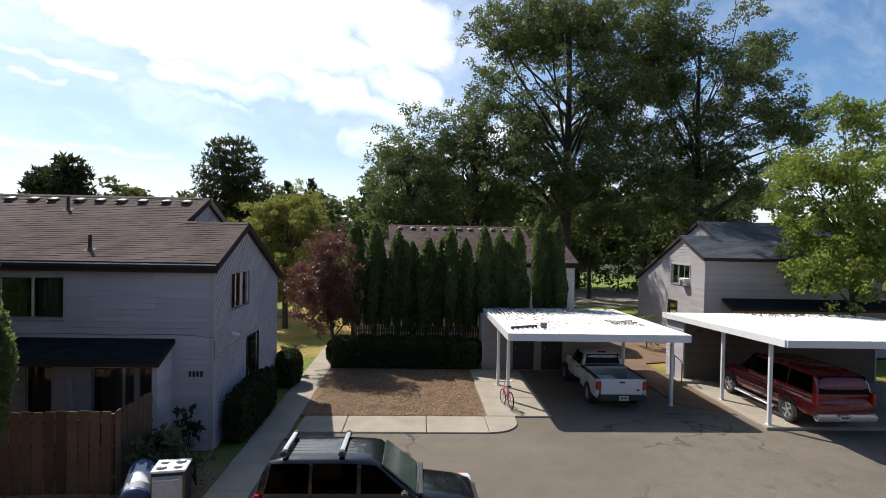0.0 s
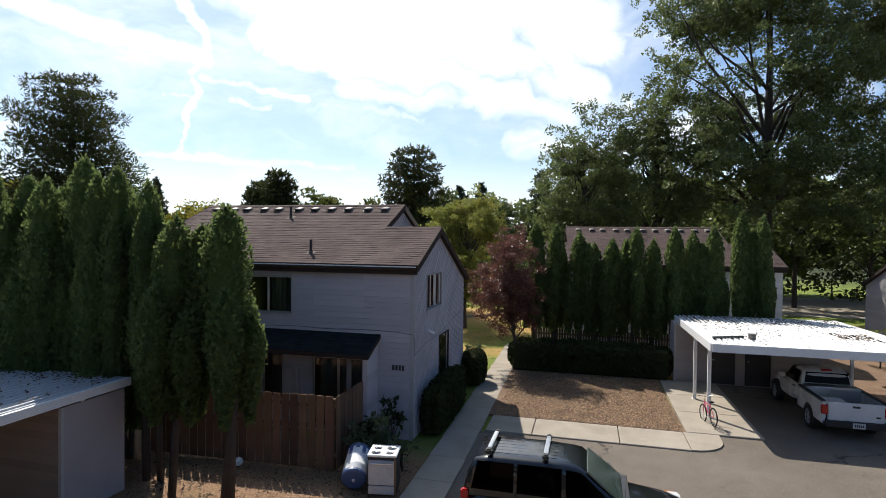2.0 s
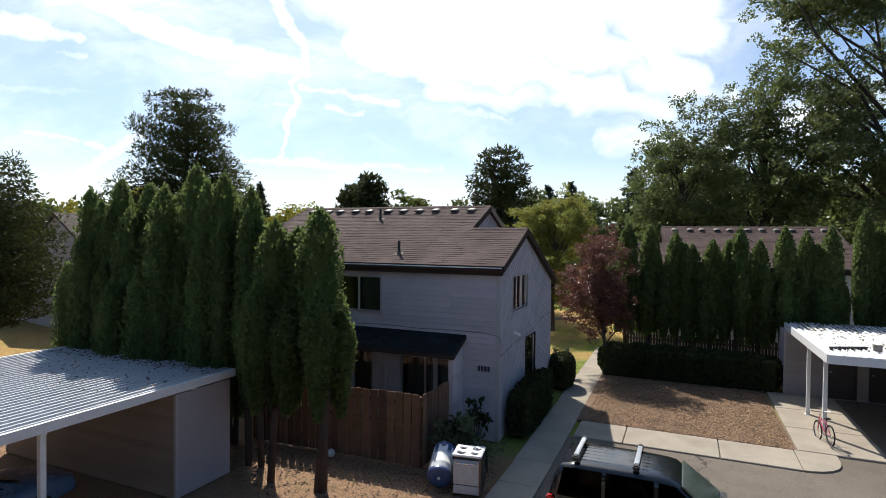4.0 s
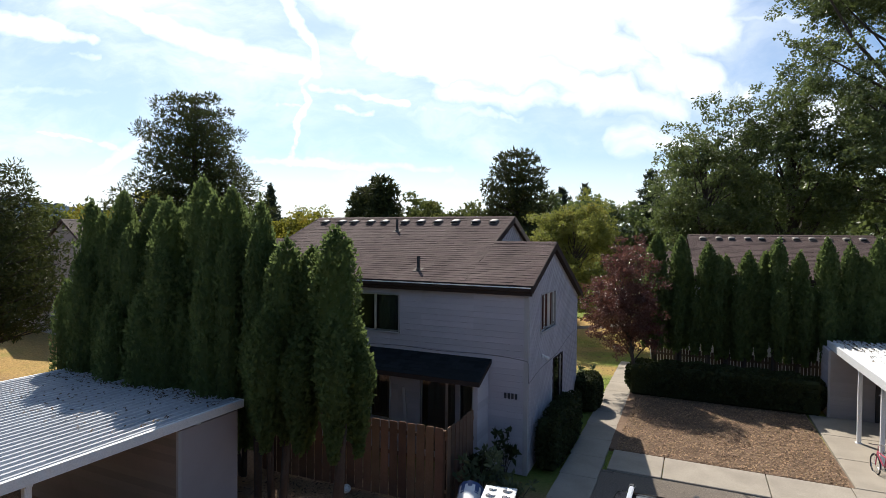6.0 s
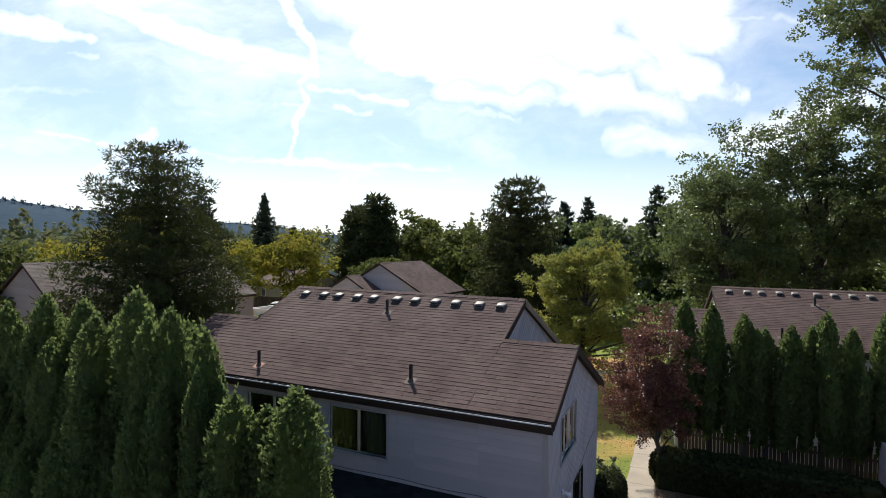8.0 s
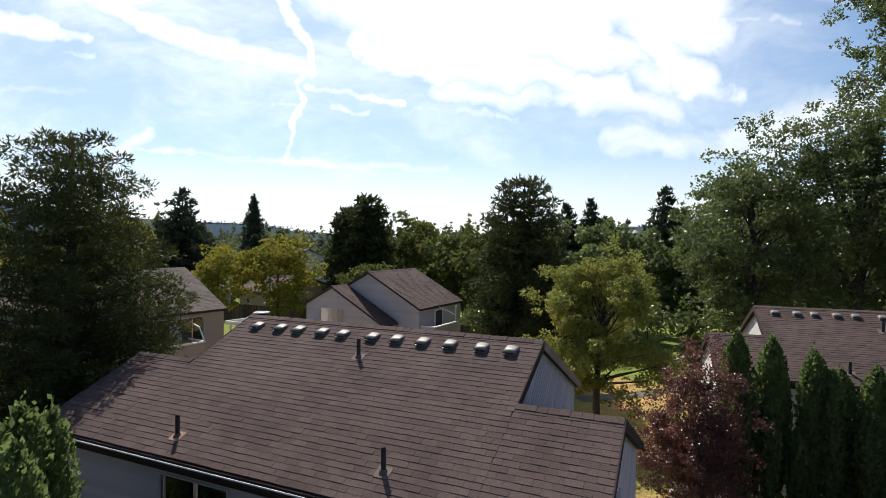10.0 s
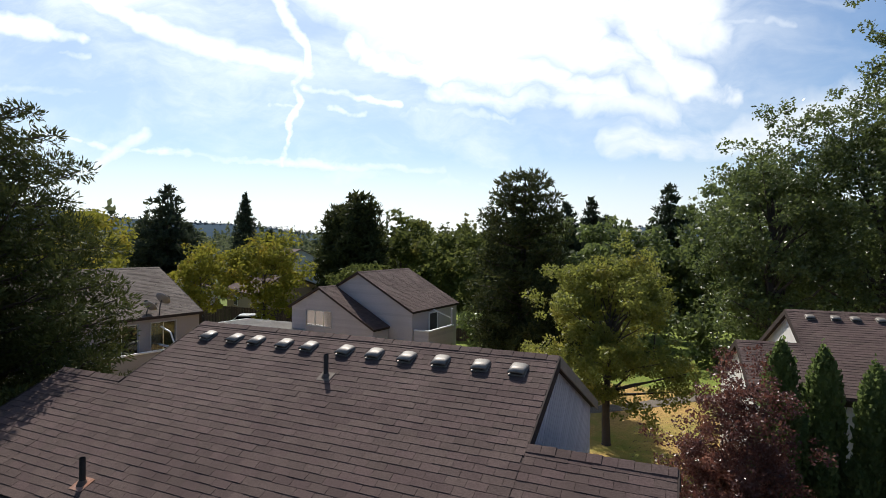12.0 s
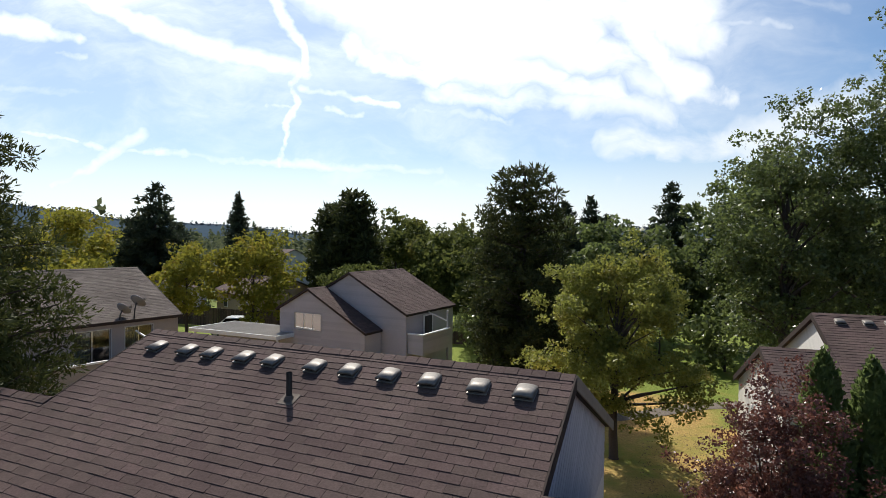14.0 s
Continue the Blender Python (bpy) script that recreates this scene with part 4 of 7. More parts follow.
def carport(label, x0, x1, y0, y1, zf, zb, posts, mat, wide=0.2):
    c = thing("carport", label, "carport")
    part("roof", corrugated(x0 + 0.05, x1 - 0.05, y0 + 0.05, y1 - 0.05, zf, zb), mat, c, "ribbed steel roof sheet")
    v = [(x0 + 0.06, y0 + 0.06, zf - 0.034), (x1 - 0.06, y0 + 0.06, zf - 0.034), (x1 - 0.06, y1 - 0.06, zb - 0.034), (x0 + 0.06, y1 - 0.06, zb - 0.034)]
    part("soffit", (v + [(a, b, z - 0.012) for a, b, z in v], [(0, 1, 2, 3), (7, 6, 5, 4), (0, 4, 5, 1), (1, 5, 6, 2), (2, 6, 7, 3), (3, 7, 4, 0)]), UNDERSIDE_SHADE, c, "roof underside, coloured dark for the shade beneath")
    e = 0.07
    for data in (box(x0, x1, y0 - e, y0 + 0.03, zf - wide, zf + 0.05), ):
        part("fascia", data, METAL_WHITE, c, "white enamelled fascia")
    for x in (x0, x1):
        s = 0.04
        v = [(x - s, y0, zf - wide), (x + s, y0, zf - wide), (x + s, y1, zb - wide), (x - s, y1, zb - wide), (x - s, y0, zf + 0.05), (x + s, y0, zf + 0.05), (x + s, y1, zb + 0.05), (x - s, y1, zb + 0.05)]
        part("fascia", (v, BOX_FACES), METAL_WHITE, c, "white enamelled fascia")
    part("fascia", box(x0, x1, y1 - 0.03, y1 + 0.04, zb - wide, zb + 0.03), METAL_WHITE, c)
    for yy in [y0 + (y1 - y0) * k / 3 for k in (0.15, 1.5, 2.6)]:
        zz = zf + (zb - zf) * (yy - y0) / (y1 - y0)
        part("beam", box(x0 + 0.05, x1 - 0.05, yy - 0.05, yy + 0.05, zz - 0.2, zz - 0.035), METAL_WHITE, c)
    for px, py, pz in posts:
        zz = zf + (zb - zf) * (py - y0) / (y1 - y0)
        p = part("post", soft_box(px - 0.055, px + 0.055, py - 0.055, py + 0.055, pz, zz - 0.05, 0.012, 1), METAL_WHITE, c)
        part("foot_plate", soft_box(px - 0.09, px + 0.09, py - 0.09, py + 0.09, pz, pz + 0.012, 0.004, 1), METAL_WHITE, p)
    return c


def shed(label, x0, x1, y0, y1, h, clad, doors=(), side=None):
    s = thing("shed", label, "shed")
    wall(s, "wall", Vector((0, y0, 0)), SOUTH, [(x0, 0), (x1, 0), (x1, h), (x0, h)], [d[:4] for d in doors], 0, 0.165, mat=clad)
    wall(s, "wall", Vector((x1, 0, 0)), EAST, [(y0, 0), (y1, 0), (y1, h), (y0, h)], (), 0, 0.165, mat=side or SIDING)
    wall(s, "wall", Vector((x0, 0, 0)), WEST, [(-y1, 0), (-y0, 0), (-y0, h), (-y1, h)], (), 0, 0.165, mat=side or SIDING)
    wall(s, "wall", Vector((0, y1, 0)), NORTH, [(-x1, 0), (-x0, 0), (-x0, h), (-x1, h)], (), 0, 9.0, mat=clad, singles=False)
    for x, y in ((x0, y0), (x1, y0)):
        part("corner_board", box(x - 0.034, x + 0.034, y - 0.036, y + 0.036, 0, h), TRIM_PALE, s)
    for a0, a1, b0, b1 in [d[:4] for d in doors]:
        dr = part("door", soft_box(a0 + 0.02, a1 - 0.02, y0 + 0.02, y0 + 0.07, b0, b1 - 0.02, 0.006, 1), DARK_DOOR, s)
        part("knob", soft_box(a0 + 0.1, a0 + 0.15, y0 - 0.05, y0 + 0.02, 0.98, 1.03, 0.015, 2), ALUMINIUM, dr)
    return s


carport("white steel carport with leaf litter on its ribbed roof", 3.05, 9.25, 18.3, 26.0, 2.66, 2.58, [(3.25, 19.6, 0.06), (3.2, 21.75, 0.06), (9.1, 19.3, 0), (9.1, 24.0, 0)], ROOF_WHITE)
shed("beige boarded store with two dark doors under the carport", 2.9, 8.2, 24.5, 25.85, 2.42, SIDING_BEIGE, [(4.25, 5.2, 0.02, 2.05), (5.55, 6.5, 0.02, 2.05)])
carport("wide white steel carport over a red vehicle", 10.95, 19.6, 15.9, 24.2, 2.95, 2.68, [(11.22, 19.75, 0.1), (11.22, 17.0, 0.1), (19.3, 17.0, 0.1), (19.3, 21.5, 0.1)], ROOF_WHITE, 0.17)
shed("grey boarded store at the back of the carport", 11.1, 19.4, 22.5, 24.1, 2.48, STORE_BROWN)
carport("steel carport with a ribbed grey roof under arborvitae", -17.3, -10.85, 1.5, 10.3, 2.5, 2.52, [(-10.98, 5.9, 0), (-10.98, 2.2, 0), (-17.1, 5.9, 0), (-17.1, 2.2, 0)], ROOF_GREY, 0.13)
shed("boarded store at the back of the steel carport", -17.2, -10.92, 8.65, 10.2, 2.33, STORE_TAN, side=SIDING_DULL)

# ---- trees and shrubs ----
gen = np.random.default_rng(11)


def unit(n):
    v = gen.normal(size=(n, 3))
    return v / np.linalg.norm(v, axis=1)[:, None]


def leaf_quads(c, size, aspect=1.6, lean=None, tilt=1.0):
    """Leaves at the points c: kite-like faces with random turns; lean: a direction for each that its long side follows."""
    n = len(c)
    s = size * gen.uniform(0.6, 1.35, n)[:, None]
    a = unit(n) if lean is None else lean + tilt * 0.5 * gen.normal(size=(n, 3))
    a = a / np.linalg.norm(a, axis=1)[:, None]
    b = np.cross(a, unit(n))
    b = b / (np.linalg.norm(b, axis=1)[:, None] + 1e-9)
    u, v = a * s * aspect * 0.5, b * s * 0.5
    return np.stack([c - u, c - 0.15 * u + v, c + u, c - 0.15 * u - v], 1)


def clump_points(centres, radii, per):
    """Points thick near the skins of many small ellipsoids."""
    out, axis = [], []
    for c, r in zip(centres, radii):
        k = max(8, int(per * (r[0] * r[1] * r[2]) ** (2 / 3.0)))
        d = unit(k)
        rad = gen.uniform(0.25, 1.0, k) ** 0.45
        lump = 1 + 0.25 * np.sin(5 * d[:, 0] + c[0]) * np.sin(4 * d[:, 1] + c[1]) + 0.2 * np.sin(6 * d[:, 2] + c[2])
        out.append(c + d * np.asarray(r) * (rad * lump)[:, None])
        axis.append(d)
    return np.concatenate(out), np.concatenate(axis)


def crown_shape(centre, radius, n, seed, inner=0.35):
    """Clump centres spread unevenly over a crown's envelope."""
    g = np.random.default_rng(seed)
    d = g.normal(size=(n, 3))
    d /= np.linalg.norm(d, axis=1)[:, None]
    reach = 1 + 0.22 * np.sin(3.1 * d[:, 0] + seed) * np.cos(2.7 * d[:, 1] - seed) + 0.15 * np.sin(5.3 * d[:, 2] + 2 * seed)
    r = g.uniform(inner, 1.0, n) ** 0.6
    return np.asarray(centre) + d * np.asarray(radius) * (reach * r)[:, None]


def limbs(base, top, r0, centres, n, seed, bare=0.3):
    """Trunk and limbs that reach for some of the clumps."""
    g = random.Random(seed)
    base, top = Vector(base), Vector(top)
    pts = [base.lerp(top, k / 7) + Vector((g.uniform(-1, 1), g.uniform(-1, 1), 0)) * (0.25 * r0 * (k > 0)) for k in range(8)]
    pieces = [tube([pts[0] - Vector((0, 0, 0.1))] + pts, [r0 * 1.5] + [r0 * (1 - 0.85 * (k / 7) ** 1.1) for k in range(8)], 10)]
    pick = list(range(len(centres)))
    g.shuffle(pick)
    for i in pick[:n]:
        c = Vector(centres[i])
        t = min(0.92, max(bare, (c.z - base.z) / (top.z - base.z) * g.uniform(0.55, 0.8)))
        s = base.lerp(top, t)
        mid = s.lerp(c, 0.5) + Vector((g.uniform(-1, 1), g.uniform(-1, 1), g.uniform(-0.2, 0.8))) * (0.12 * (c - s).length)
        r = r0 * (1 - 0.8 * t) * 0.5
        pieces.append(tube([s, s.lerp(mid, 0.5), mid, mid.lerp(c, 0.55), c], [r, r * 0.8, r * 0.6, r * 0.4, r * 0.15], 6, False))
    return join(*pieces)


def broadleaf(name, label, at, height, radius, low, leaf, per=90, clumps=60, size=0.25, clump_r=1.1, r0=0.25, seed=1, lean=(0, 0), category="tree", group="", bare=0.3, nlimb=22, lobes=(), hollow=0.35, tufts=0, spread=1.0):
    """A broad-leaved tree: crown between low and height, of radius metres."""
    t = thing(name, label, category, pose(*at), group)
    mid = ((lean[0]) * 0.6, (lean[1]) * 0.6, (low + height) / 2)
    cs = crown_shape(mid, (radius, radius, (height - low) / 2), clumps, seed, hollow)
    for (lx, ly, lz, lr, k) in lobes:
        cs = np.concatenate([cs, crown_shape((lx, ly, lz), (lr, lr, lr * 0.8), k, seed + 3)])
    g = np.random.default_rng(seed + 50)
    part("trunk", limbs((0, 0, 0), (lean[0] * 0.8, lean[1] * 0.8, low + 0.78 * (height - low)), r0, cs, nlimb, seed, bare), BARK, t, smooth=True)
    if tufts:
        # each bough carries a loose cluster of leaf tufts
        cs = np.repeat(cs, tufts, axis=0) + g.normal(0, spread, (len(cs) * tufts, 3)) * np.array([1, 1, 0.7])
    rs = np.stack([clump_r * g.uniform(0.5, 1.35, len(cs))] * 3, 1) * np.array([1, 1, 0.72])
    p, d = clump_points(cs, rs, per)
    p = p[p[:, 2] > low * 0.6]
    part("crown", quads(leaf_quads(p, size), leaf), None, t)
    return t


def pine(name, label, at, height, radius, low, leaf, per=120, size=0.5, r0=0.3, seed=1, cone=0.55, tiers=16, fat=0.55, group="", thin=1.0, needle=3.4):
    """A conifer: whorls of boughs, each ending in clumps of needles."""
    t = thing(name, label, "tree", pose(*at), group)
    g = random.Random(seed)
    cs, rs, wood = [], [], [tube([(0, 0, -0.1), (0, 0, height * 0.5), (0.1, 0, height * 0.98)], [r0 * 1.3, r0 * 0.75, 0.04], 9)]
    for k in range(tiers):
        f = (k + 0.5) / tiers
        z = low + (height - low) * f
        wild = 0.0 if fat > 0.3 else 0.6 * (height - low) / tiers
        reach = radius * min(1.0, (1 - f) ** cone * 1.05 + 0.08) * (0.75 + 0.25 * min(1, f * 6))
        n = max(4, int(5 + 5 * reach / radius * 1.4))
        a0 = g.uniform(0, 6.28)
        for i in range(n):
            a = a0 + 6.283 * i / n + g.uniform(-0.25, 0.25)
            L = reach * g.uniform(0.72, 1.15) if fat > 0.3 else reach * g.uniform(0.5, 1.15)
            rise = g.uniform(0.02, 0.28) * L * (1 if fat > 0.3 else -0.9)
            z = low + (height - low) * f + g.uniform(-wild, wild)
            tip = Vector((math.cos(a) * L, math.sin(a) * L, z + rise))
            wood.append(tube([(0, 0, z - 0.15 * L), (tip.x * 0.5, tip.y * 0.5, z - 0.02 * L), tuple(tip)], [r0 * 0.28 * (1 - 0.7 * f), r0 * 0.16 * (1 - 0.7 * f), 0.015], 5, False))
            m = max(2, int(L / (0.55 if fat > 0.3 else 0.5)))
            for j in range(m):
                q = (j + 0.9) / m
                c = Vector((tip.x * q, tip.y * q, z + rise * q - 0.1 * L * (1 - q))) + Vector((g.uniform(-1, 1), g.uniform(-1, 1), g.uniform(-0.3, 0.6))) * 0.22 * fat
                cs.append(tuple(c))
                s = (fat if fat > 0.3 else 1.7 * fat) * g.uniform(0.7, 1.25) * (0.7 + 0.5 * q) * min(1, 0.45 + L / radius)
                rs.append((s, s, s * (0.75 if fat > 0.3 else 0.8)))
    part("trunk", join(*wood), BARK, t, smooth=True)
    p, d = clump_points(np.array(cs), np.array(rs), per)
    up = d + np.array([0, 0, 0.25])
    part("crown", quads(leaf_quads(p, size * 0.22 * thin * (3.4 / needle) ** 0.6, needle, up, 0.8), leaf), None, t)
    return t


def arborvitae_mesh(h, r, seed, n, tops=3, foot=0.9, size=0.1, skirt=(0.45, 0.5)):
    """A clump of upright bullet-shaped columns of fine sprays, over dark cores."""
    g = np.random.default_rng(seed)
    lead = [(0.0, 0.0, h, r * 0.54)]
    a0 = g.uniform(0, 6.28)
    for k in range(tops):
        a = a0 + 6.283 * k / tops + g.uniform(-0.4, 0.4)
        q = g.uniform(0.55, 0.92) * r
        lead.append((q * math.cos(a), q * math.sin(a), h * g.uniform(0.62, 0.99), r * g.uniform(0.38, 0.52)))
    pts, dirs = [], []
    core_v, core_f = [], []

    def prof(z, top, rad):
        up = np.clip((z - (top - 3.4 * rad)) / (3.4 * rad), 0, 1)
        return np.sqrt(np.clip(1 - up ** 1.9, 0, 1)) * np.minimum(1.0, skirt[0] + skirt[1] * (z - foot))

    for lx, ly, hh, rr in lead:
        k = int(n * rr * hh / sum(q[2] * q[3] for q in lead))
        z = foot + g.uniform(0, 1, k) ** 0.9 * (hh - foot)
        a = g.uniform(0, 6.2832, k)
        # upright flutes and tufts
        bump = 1 + 0.10 * np.sin(4 * a + 1.1 * z + seed + lx * 9) * np.sin(1.9 * z + 2 * a + ly * 7) + 0.09 * np.sin(9 * a - 4.3 * z) + 0.07 * np.sin(17 * a + 8 * z)
        rad = rr * prof(z, hh, rr) * bump * (1.1 - 0.35 * g.uniform(0, 1, k) ** 2)
        zz = z + g.normal(0, 0.03, k) + 0.12 * g.uniform(0, 1, k) ** 6
        pts.append(np.stack([lx + rad * np.cos(a), ly + rad * np.sin(a), zz], 1))
        dirs.append(np.stack([0.45 * np.cos(a), 0.45 * np.sin(a), np.full(k, 0.85)], 1))
        tip = g.normal(0, 0.045, (50, 3)) * np.array([1, 1, 2.5]) + np.array([lx, ly, hh - 0.02])
        pts.append(tip)
        dirs.append(np.tile([0.0, 0.0, 1.0], (50, 1)))
        i0 = len(core_v)
        for j in range(13):
            zc = foot + 0.12 + j / 12 * (hh - foot - 0.3)
            q = 0.74 * rr * float(prof(np.array([zc]), hh, rr)[0])
            core_v += [(lx + q * math.cos(t), ly + q * math.sin(t), zc) for t in (6.2832 * i / 9 for i in range(9))]
        core_f += [(i0 + j * 9 + i, i0 + j * 9 + (i + 1) % 9, i0 + (j + 1) * 9 + (i + 1) % 9, i0 + (j + 1) * 9 + i) for j in range(12) for i in range(9)]
    p, d = np.concatenate(pts), np.concatenate(dirs)
    q = leaf_quads(p, size, 1.5, d, 0.95)
    core = np.array([[core_v[i] for i in f] for f in core_f])
    return quads(np.concatenate([q, core]), LEAF_ARB, "crown")


def arborvitae(m, mesh, h, foot, label, group, seed):
    t = thing("arborvitae", label, "tree", m, group)
    g = random.Random(seed)
    wood = [tube([(g.uniform(-0.1, 0.1), g.uniform(-0.1, 0.1), -0.1), (g.uniform(-0.15, 0.15), g.uniform(-0.15, 0.15), foot), (0, 0, h * 0.6)], [0.1, 0.08, 0.03], 7) for _ in range(2)]
    part("trunk", join(*wood), BARK, t, smooth=True)
    part("crown", mesh, None, t)
    return t


ARB_NEAR = [arborvitae_mesh(7.0, 0.85, s, 18500, 5, 0.9, 0.068) for s in (1, 2, 3, 4)]
row_a = [(-11.75, 10.85, 7.4, 0.72), (-12.9, 11.0, 7.65, 0.8), (-13.9, 10.8, 7.1, 0.85), (-15.2, 10.7, 6.5, 0.68), (-15.2, 11.4, 7.3, 0.75), (-15.95, 11.0, 7.4, 0.7),
         (-16.5, 10.8, 6.8, 0.62), (-17.1, 10.85, 7.15, 0.7), (-12.3, 11.7, 7.0, 0.7), (-14.3, 11.7, 7.1, 0.8), (-16.7, 11.7, 6.9, 0.7), (-13.2, 10.7, 5.6, 0.55)]
ARB_LIFTED = [arborvitae_mesh(7.0, 0.85, s, 18500, 5, 2.0, 0.066, (0.2, 0.42)) for s in (5, 6)]
for k, (x, yy, hh, rr) in enumerate(((-8.3, 10.3, 6.4, 0.9), (-9.6, 10.3, 6.15, 0.8), (-10.5, 10.8, 6.2, 0.55), (-10.85, 10.85, 7.0, 0.62))):
    arborvitae(pose(x, yy, 0, 0, 0, 77 * k) @ Matrix.Diagonal((rr / 0.85, rr / 0.85, hh / 7.0, 1)), ARB_LIFTED[k % 2], 7.0, 2.5, "tall dark-green arborvitae with bare lower stems", "arborvitae beside the near house", 20 + k)
for k, (x, yy, hh, rr) in enumerate(row_a):
    arborvitae(pose(x, yy, 0, 0, 0, 77 * k) @ Matrix.Diagonal((rr / 0.85, rr / 0.85, hh / 7.0, 1)), ARB_NEAR[k % 4], 7.0, 0.95, "tall dense dark-green arborvitae, many-tipped", "arborvitae beside the near house", k)
ARB_FAR = [arborvitae_mesh(6.6, 0.85, s, 9000, 3, 1.7, 0.098, (0.3, 0.35)) for s in (11, 12, 13)]
row_b = [(-3.05, 26.3, 6.5, 0.72), (-2.1, 26.4, 6.4, 0.7), (-1.05, 26.3, 6.1, 0.7), (-0.35, 26.5, 5.6, 0.6), (0.42, 26.3, 5.8, 0.7), (1.46, 26.3, 6.3, 0.68), (2.2, 26.4, 5.8, 0.62),
         (3.1, 26.3, 6.35, 0.66), (3.85, 26.4, 6.15, 0.62), (4.7, 26.3, 6.35, 0.66), (5.85, 26.6, 7.05, 0.62), (6.7, 26.6, 6.85, 0.62)]
for k, (x, yy, hh, rr) in enumerate(row_b):
    arborvitae(pose(x, yy, 0, 0, 0, 61 * k) @ Matrix.Diagonal((rr / 0.85, rr / 0.85, hh / 6.6, 1)), ARB_FAR[k % 3], 6.6, 2.0, "dark-green arborvitae in a close row", "arborvitae row behind the hedge", 40 + k)

broadleaf("plum_tree", "purple-leaved plum tree beside the footpath", (-3.55, 24.6, 0), 5.8, 1.32, 1.5, LEAF_PLUM, 1900, 84, 0.046, 0.22, 0.09, 27, lean=(-1.0, -0.1), nlimb=40, bare=0.12, tufts=8, spread=0.3, hollow=0.12)
broadleaf("maple_tree", "yellowing green maple on the lawn", (-8.5, 35.4, 0), 8.7, 2.7, 2.3, LEAF_MAPLE, 800, 52, 0.082, 0.36, 0.2, 22, nlimb=40, hollow=0.25, tufts=9, spread=0.5, lobes=((2.2, -0.6, 3.5, 1.1, 6), (-2.2, -0.8, 3.5, 1.1, 5), (0.6, 0.2, 7.6, 1.0, 5), (-1.2, 0.4, 7.4, 0.8, 4)))
broadleaf("maple_tree", "yellow-green street tree beside the wide carport", (20.9, 25.6, 0), 11.6, 3.4, 3.4, LEAF_STREET, 560, 70, 0.1, 0.38, 0.2, 31, nlimb=40, hollow=0.25, tufts=9, spread=0.55, lobes=((-2.2, -1.5, 4.6, 1.2, 8), (-0.6, 0.0, 12.2, 0.6, 3), (1.2, 0.5, 11.8, 0.7, 4)))
OAKS = "oaks beyond the houses"
broadleaf("oak_tree", "huge dark-green oak with a tall rounded crown", (12.5, 47, 0), 31.0, 8.8, 7.0, LEAF_OAK, 290, 150, 0.125, 0.6, 0.55, 41, nlimb=24, group=OAKS, hollow=0.3, tufts=10, spread=0.8, lobes=((5.0, 0.5, 24.0, 4.5, 24), (-3.5, 0.0, 24.0, 4.5, 20), (-3.5, -2.0, 10.5, 4.2, 20), (3.5, -2.0, 10.5, 4.5, 22)))
broadleaf("oak_tree", "huge dark-green oak with open lower boughs", (25.0, 49, 0), 29.0, 7.4, 8.0, LEAF_OAK, 290, 110, 0.125, 0.58, 0.5, 42, nlimb=22, group=OAKS, hollow=0.3, tufts=9, spread=0.75, lobes=((7.8, -1.0, 17.0, 2.8, 12), (-4.0, 0.5, 22.0, 4.0, 20), (5.5, 0.0, 23.5, 2.2, 8), (-2.0, -1.0, 10.0, 4.5, 18), (4.0, -1.0, 12.0, 4.0, 14)))
broadleaf("oak_tree", "dark-green oak with an arching bare limb", (4.6, 47.0, 0), 17.9, 4.0, 6.5, LEAF_OAK, 360, 46, 0.115, 0.5, 0.4, 43, nlimb=26, group=OAKS, hollow=0.3, tufts=9, spread=0.75, lobes=((-2.2, 0.0, 7.5, 3.0, 14), (-0.4, 0.0, 14.2, 2.4, 9)))
broadleaf("oak_tree", "smaller dense dark-green oak", (-1.0, 45.5, 0), 16.6, 3.8, 1.8, LEAF_OAK, 330, 76, 0.115, 0.52, 0.32, 44, nlimb=40, group=OAKS, hollow=0.25, tufts=9, spread=0.75)
for k, (x, yy, h, r, low) in enumerate(((12.5, 54.5, 12.0, 3.6, 2.6), (17.5, 56.0, 13.0, 4.0, 2.8), (23.0, 55.0, 12.0, 3.8, 2.6), (6.0, 53.0, 12.0, 3.8, 1.4), (0.5, 52.0, 10.0, 3.6, 0.8), (29.0, 54.0, 12.0, 3.8, 2.2))):
    broadleaf("oak_tree", "slender young oak in the shade of the grove", (x, yy, 0), h, r, low, LEAF_OAK, 90, 60, 0.26, 0.85, 0.22, 45 + k, nlimb=16, group=OAKS)
for k, (x, yy, h, r) in enumerate(((-21.0, 54.0, 3.6, 2.4), (-16.5, 53.0, 3.4, 2.4), (-12.0, 54.0, 3.8, 2.6), (-7.5, 54.5, 4.4, 2.6), (-3.2, 55.0, 4.6, 2.8), (1.5, 56.0, 4.5, 2.6), (6.0, 65.0, 4.5, 3.0), (12.0, 65.5, 5.0, 3.2), (18.0, 65.0, 4.6, 3.2), (24.0, 65.5, 5.0, 3.2), (30.0, 65.0, 4.8, 3.2), (36.0, 64.0, 5.0, 3.2))):
    broadleaf("bush", "tall dark-green thicket along the lawn's far edge", (x, yy, 0), h, r, 0.25, LEAF_OAK, 60, 42, 0.26, 0.8, 0.1, 170 + k, nlimb=10, category="bush", group="thickets beyond the lawn", bare=0.05)
broadleaf("bush", "leafy green bush beside the blue-grey house", (12.6, 29.8, 0), 1.7, 0.8, 0.15, LEAF_STREET, 500, 26, 0.09, 0.26, 0.04, 190, nlimb=10, category="bush", bare=0.05)
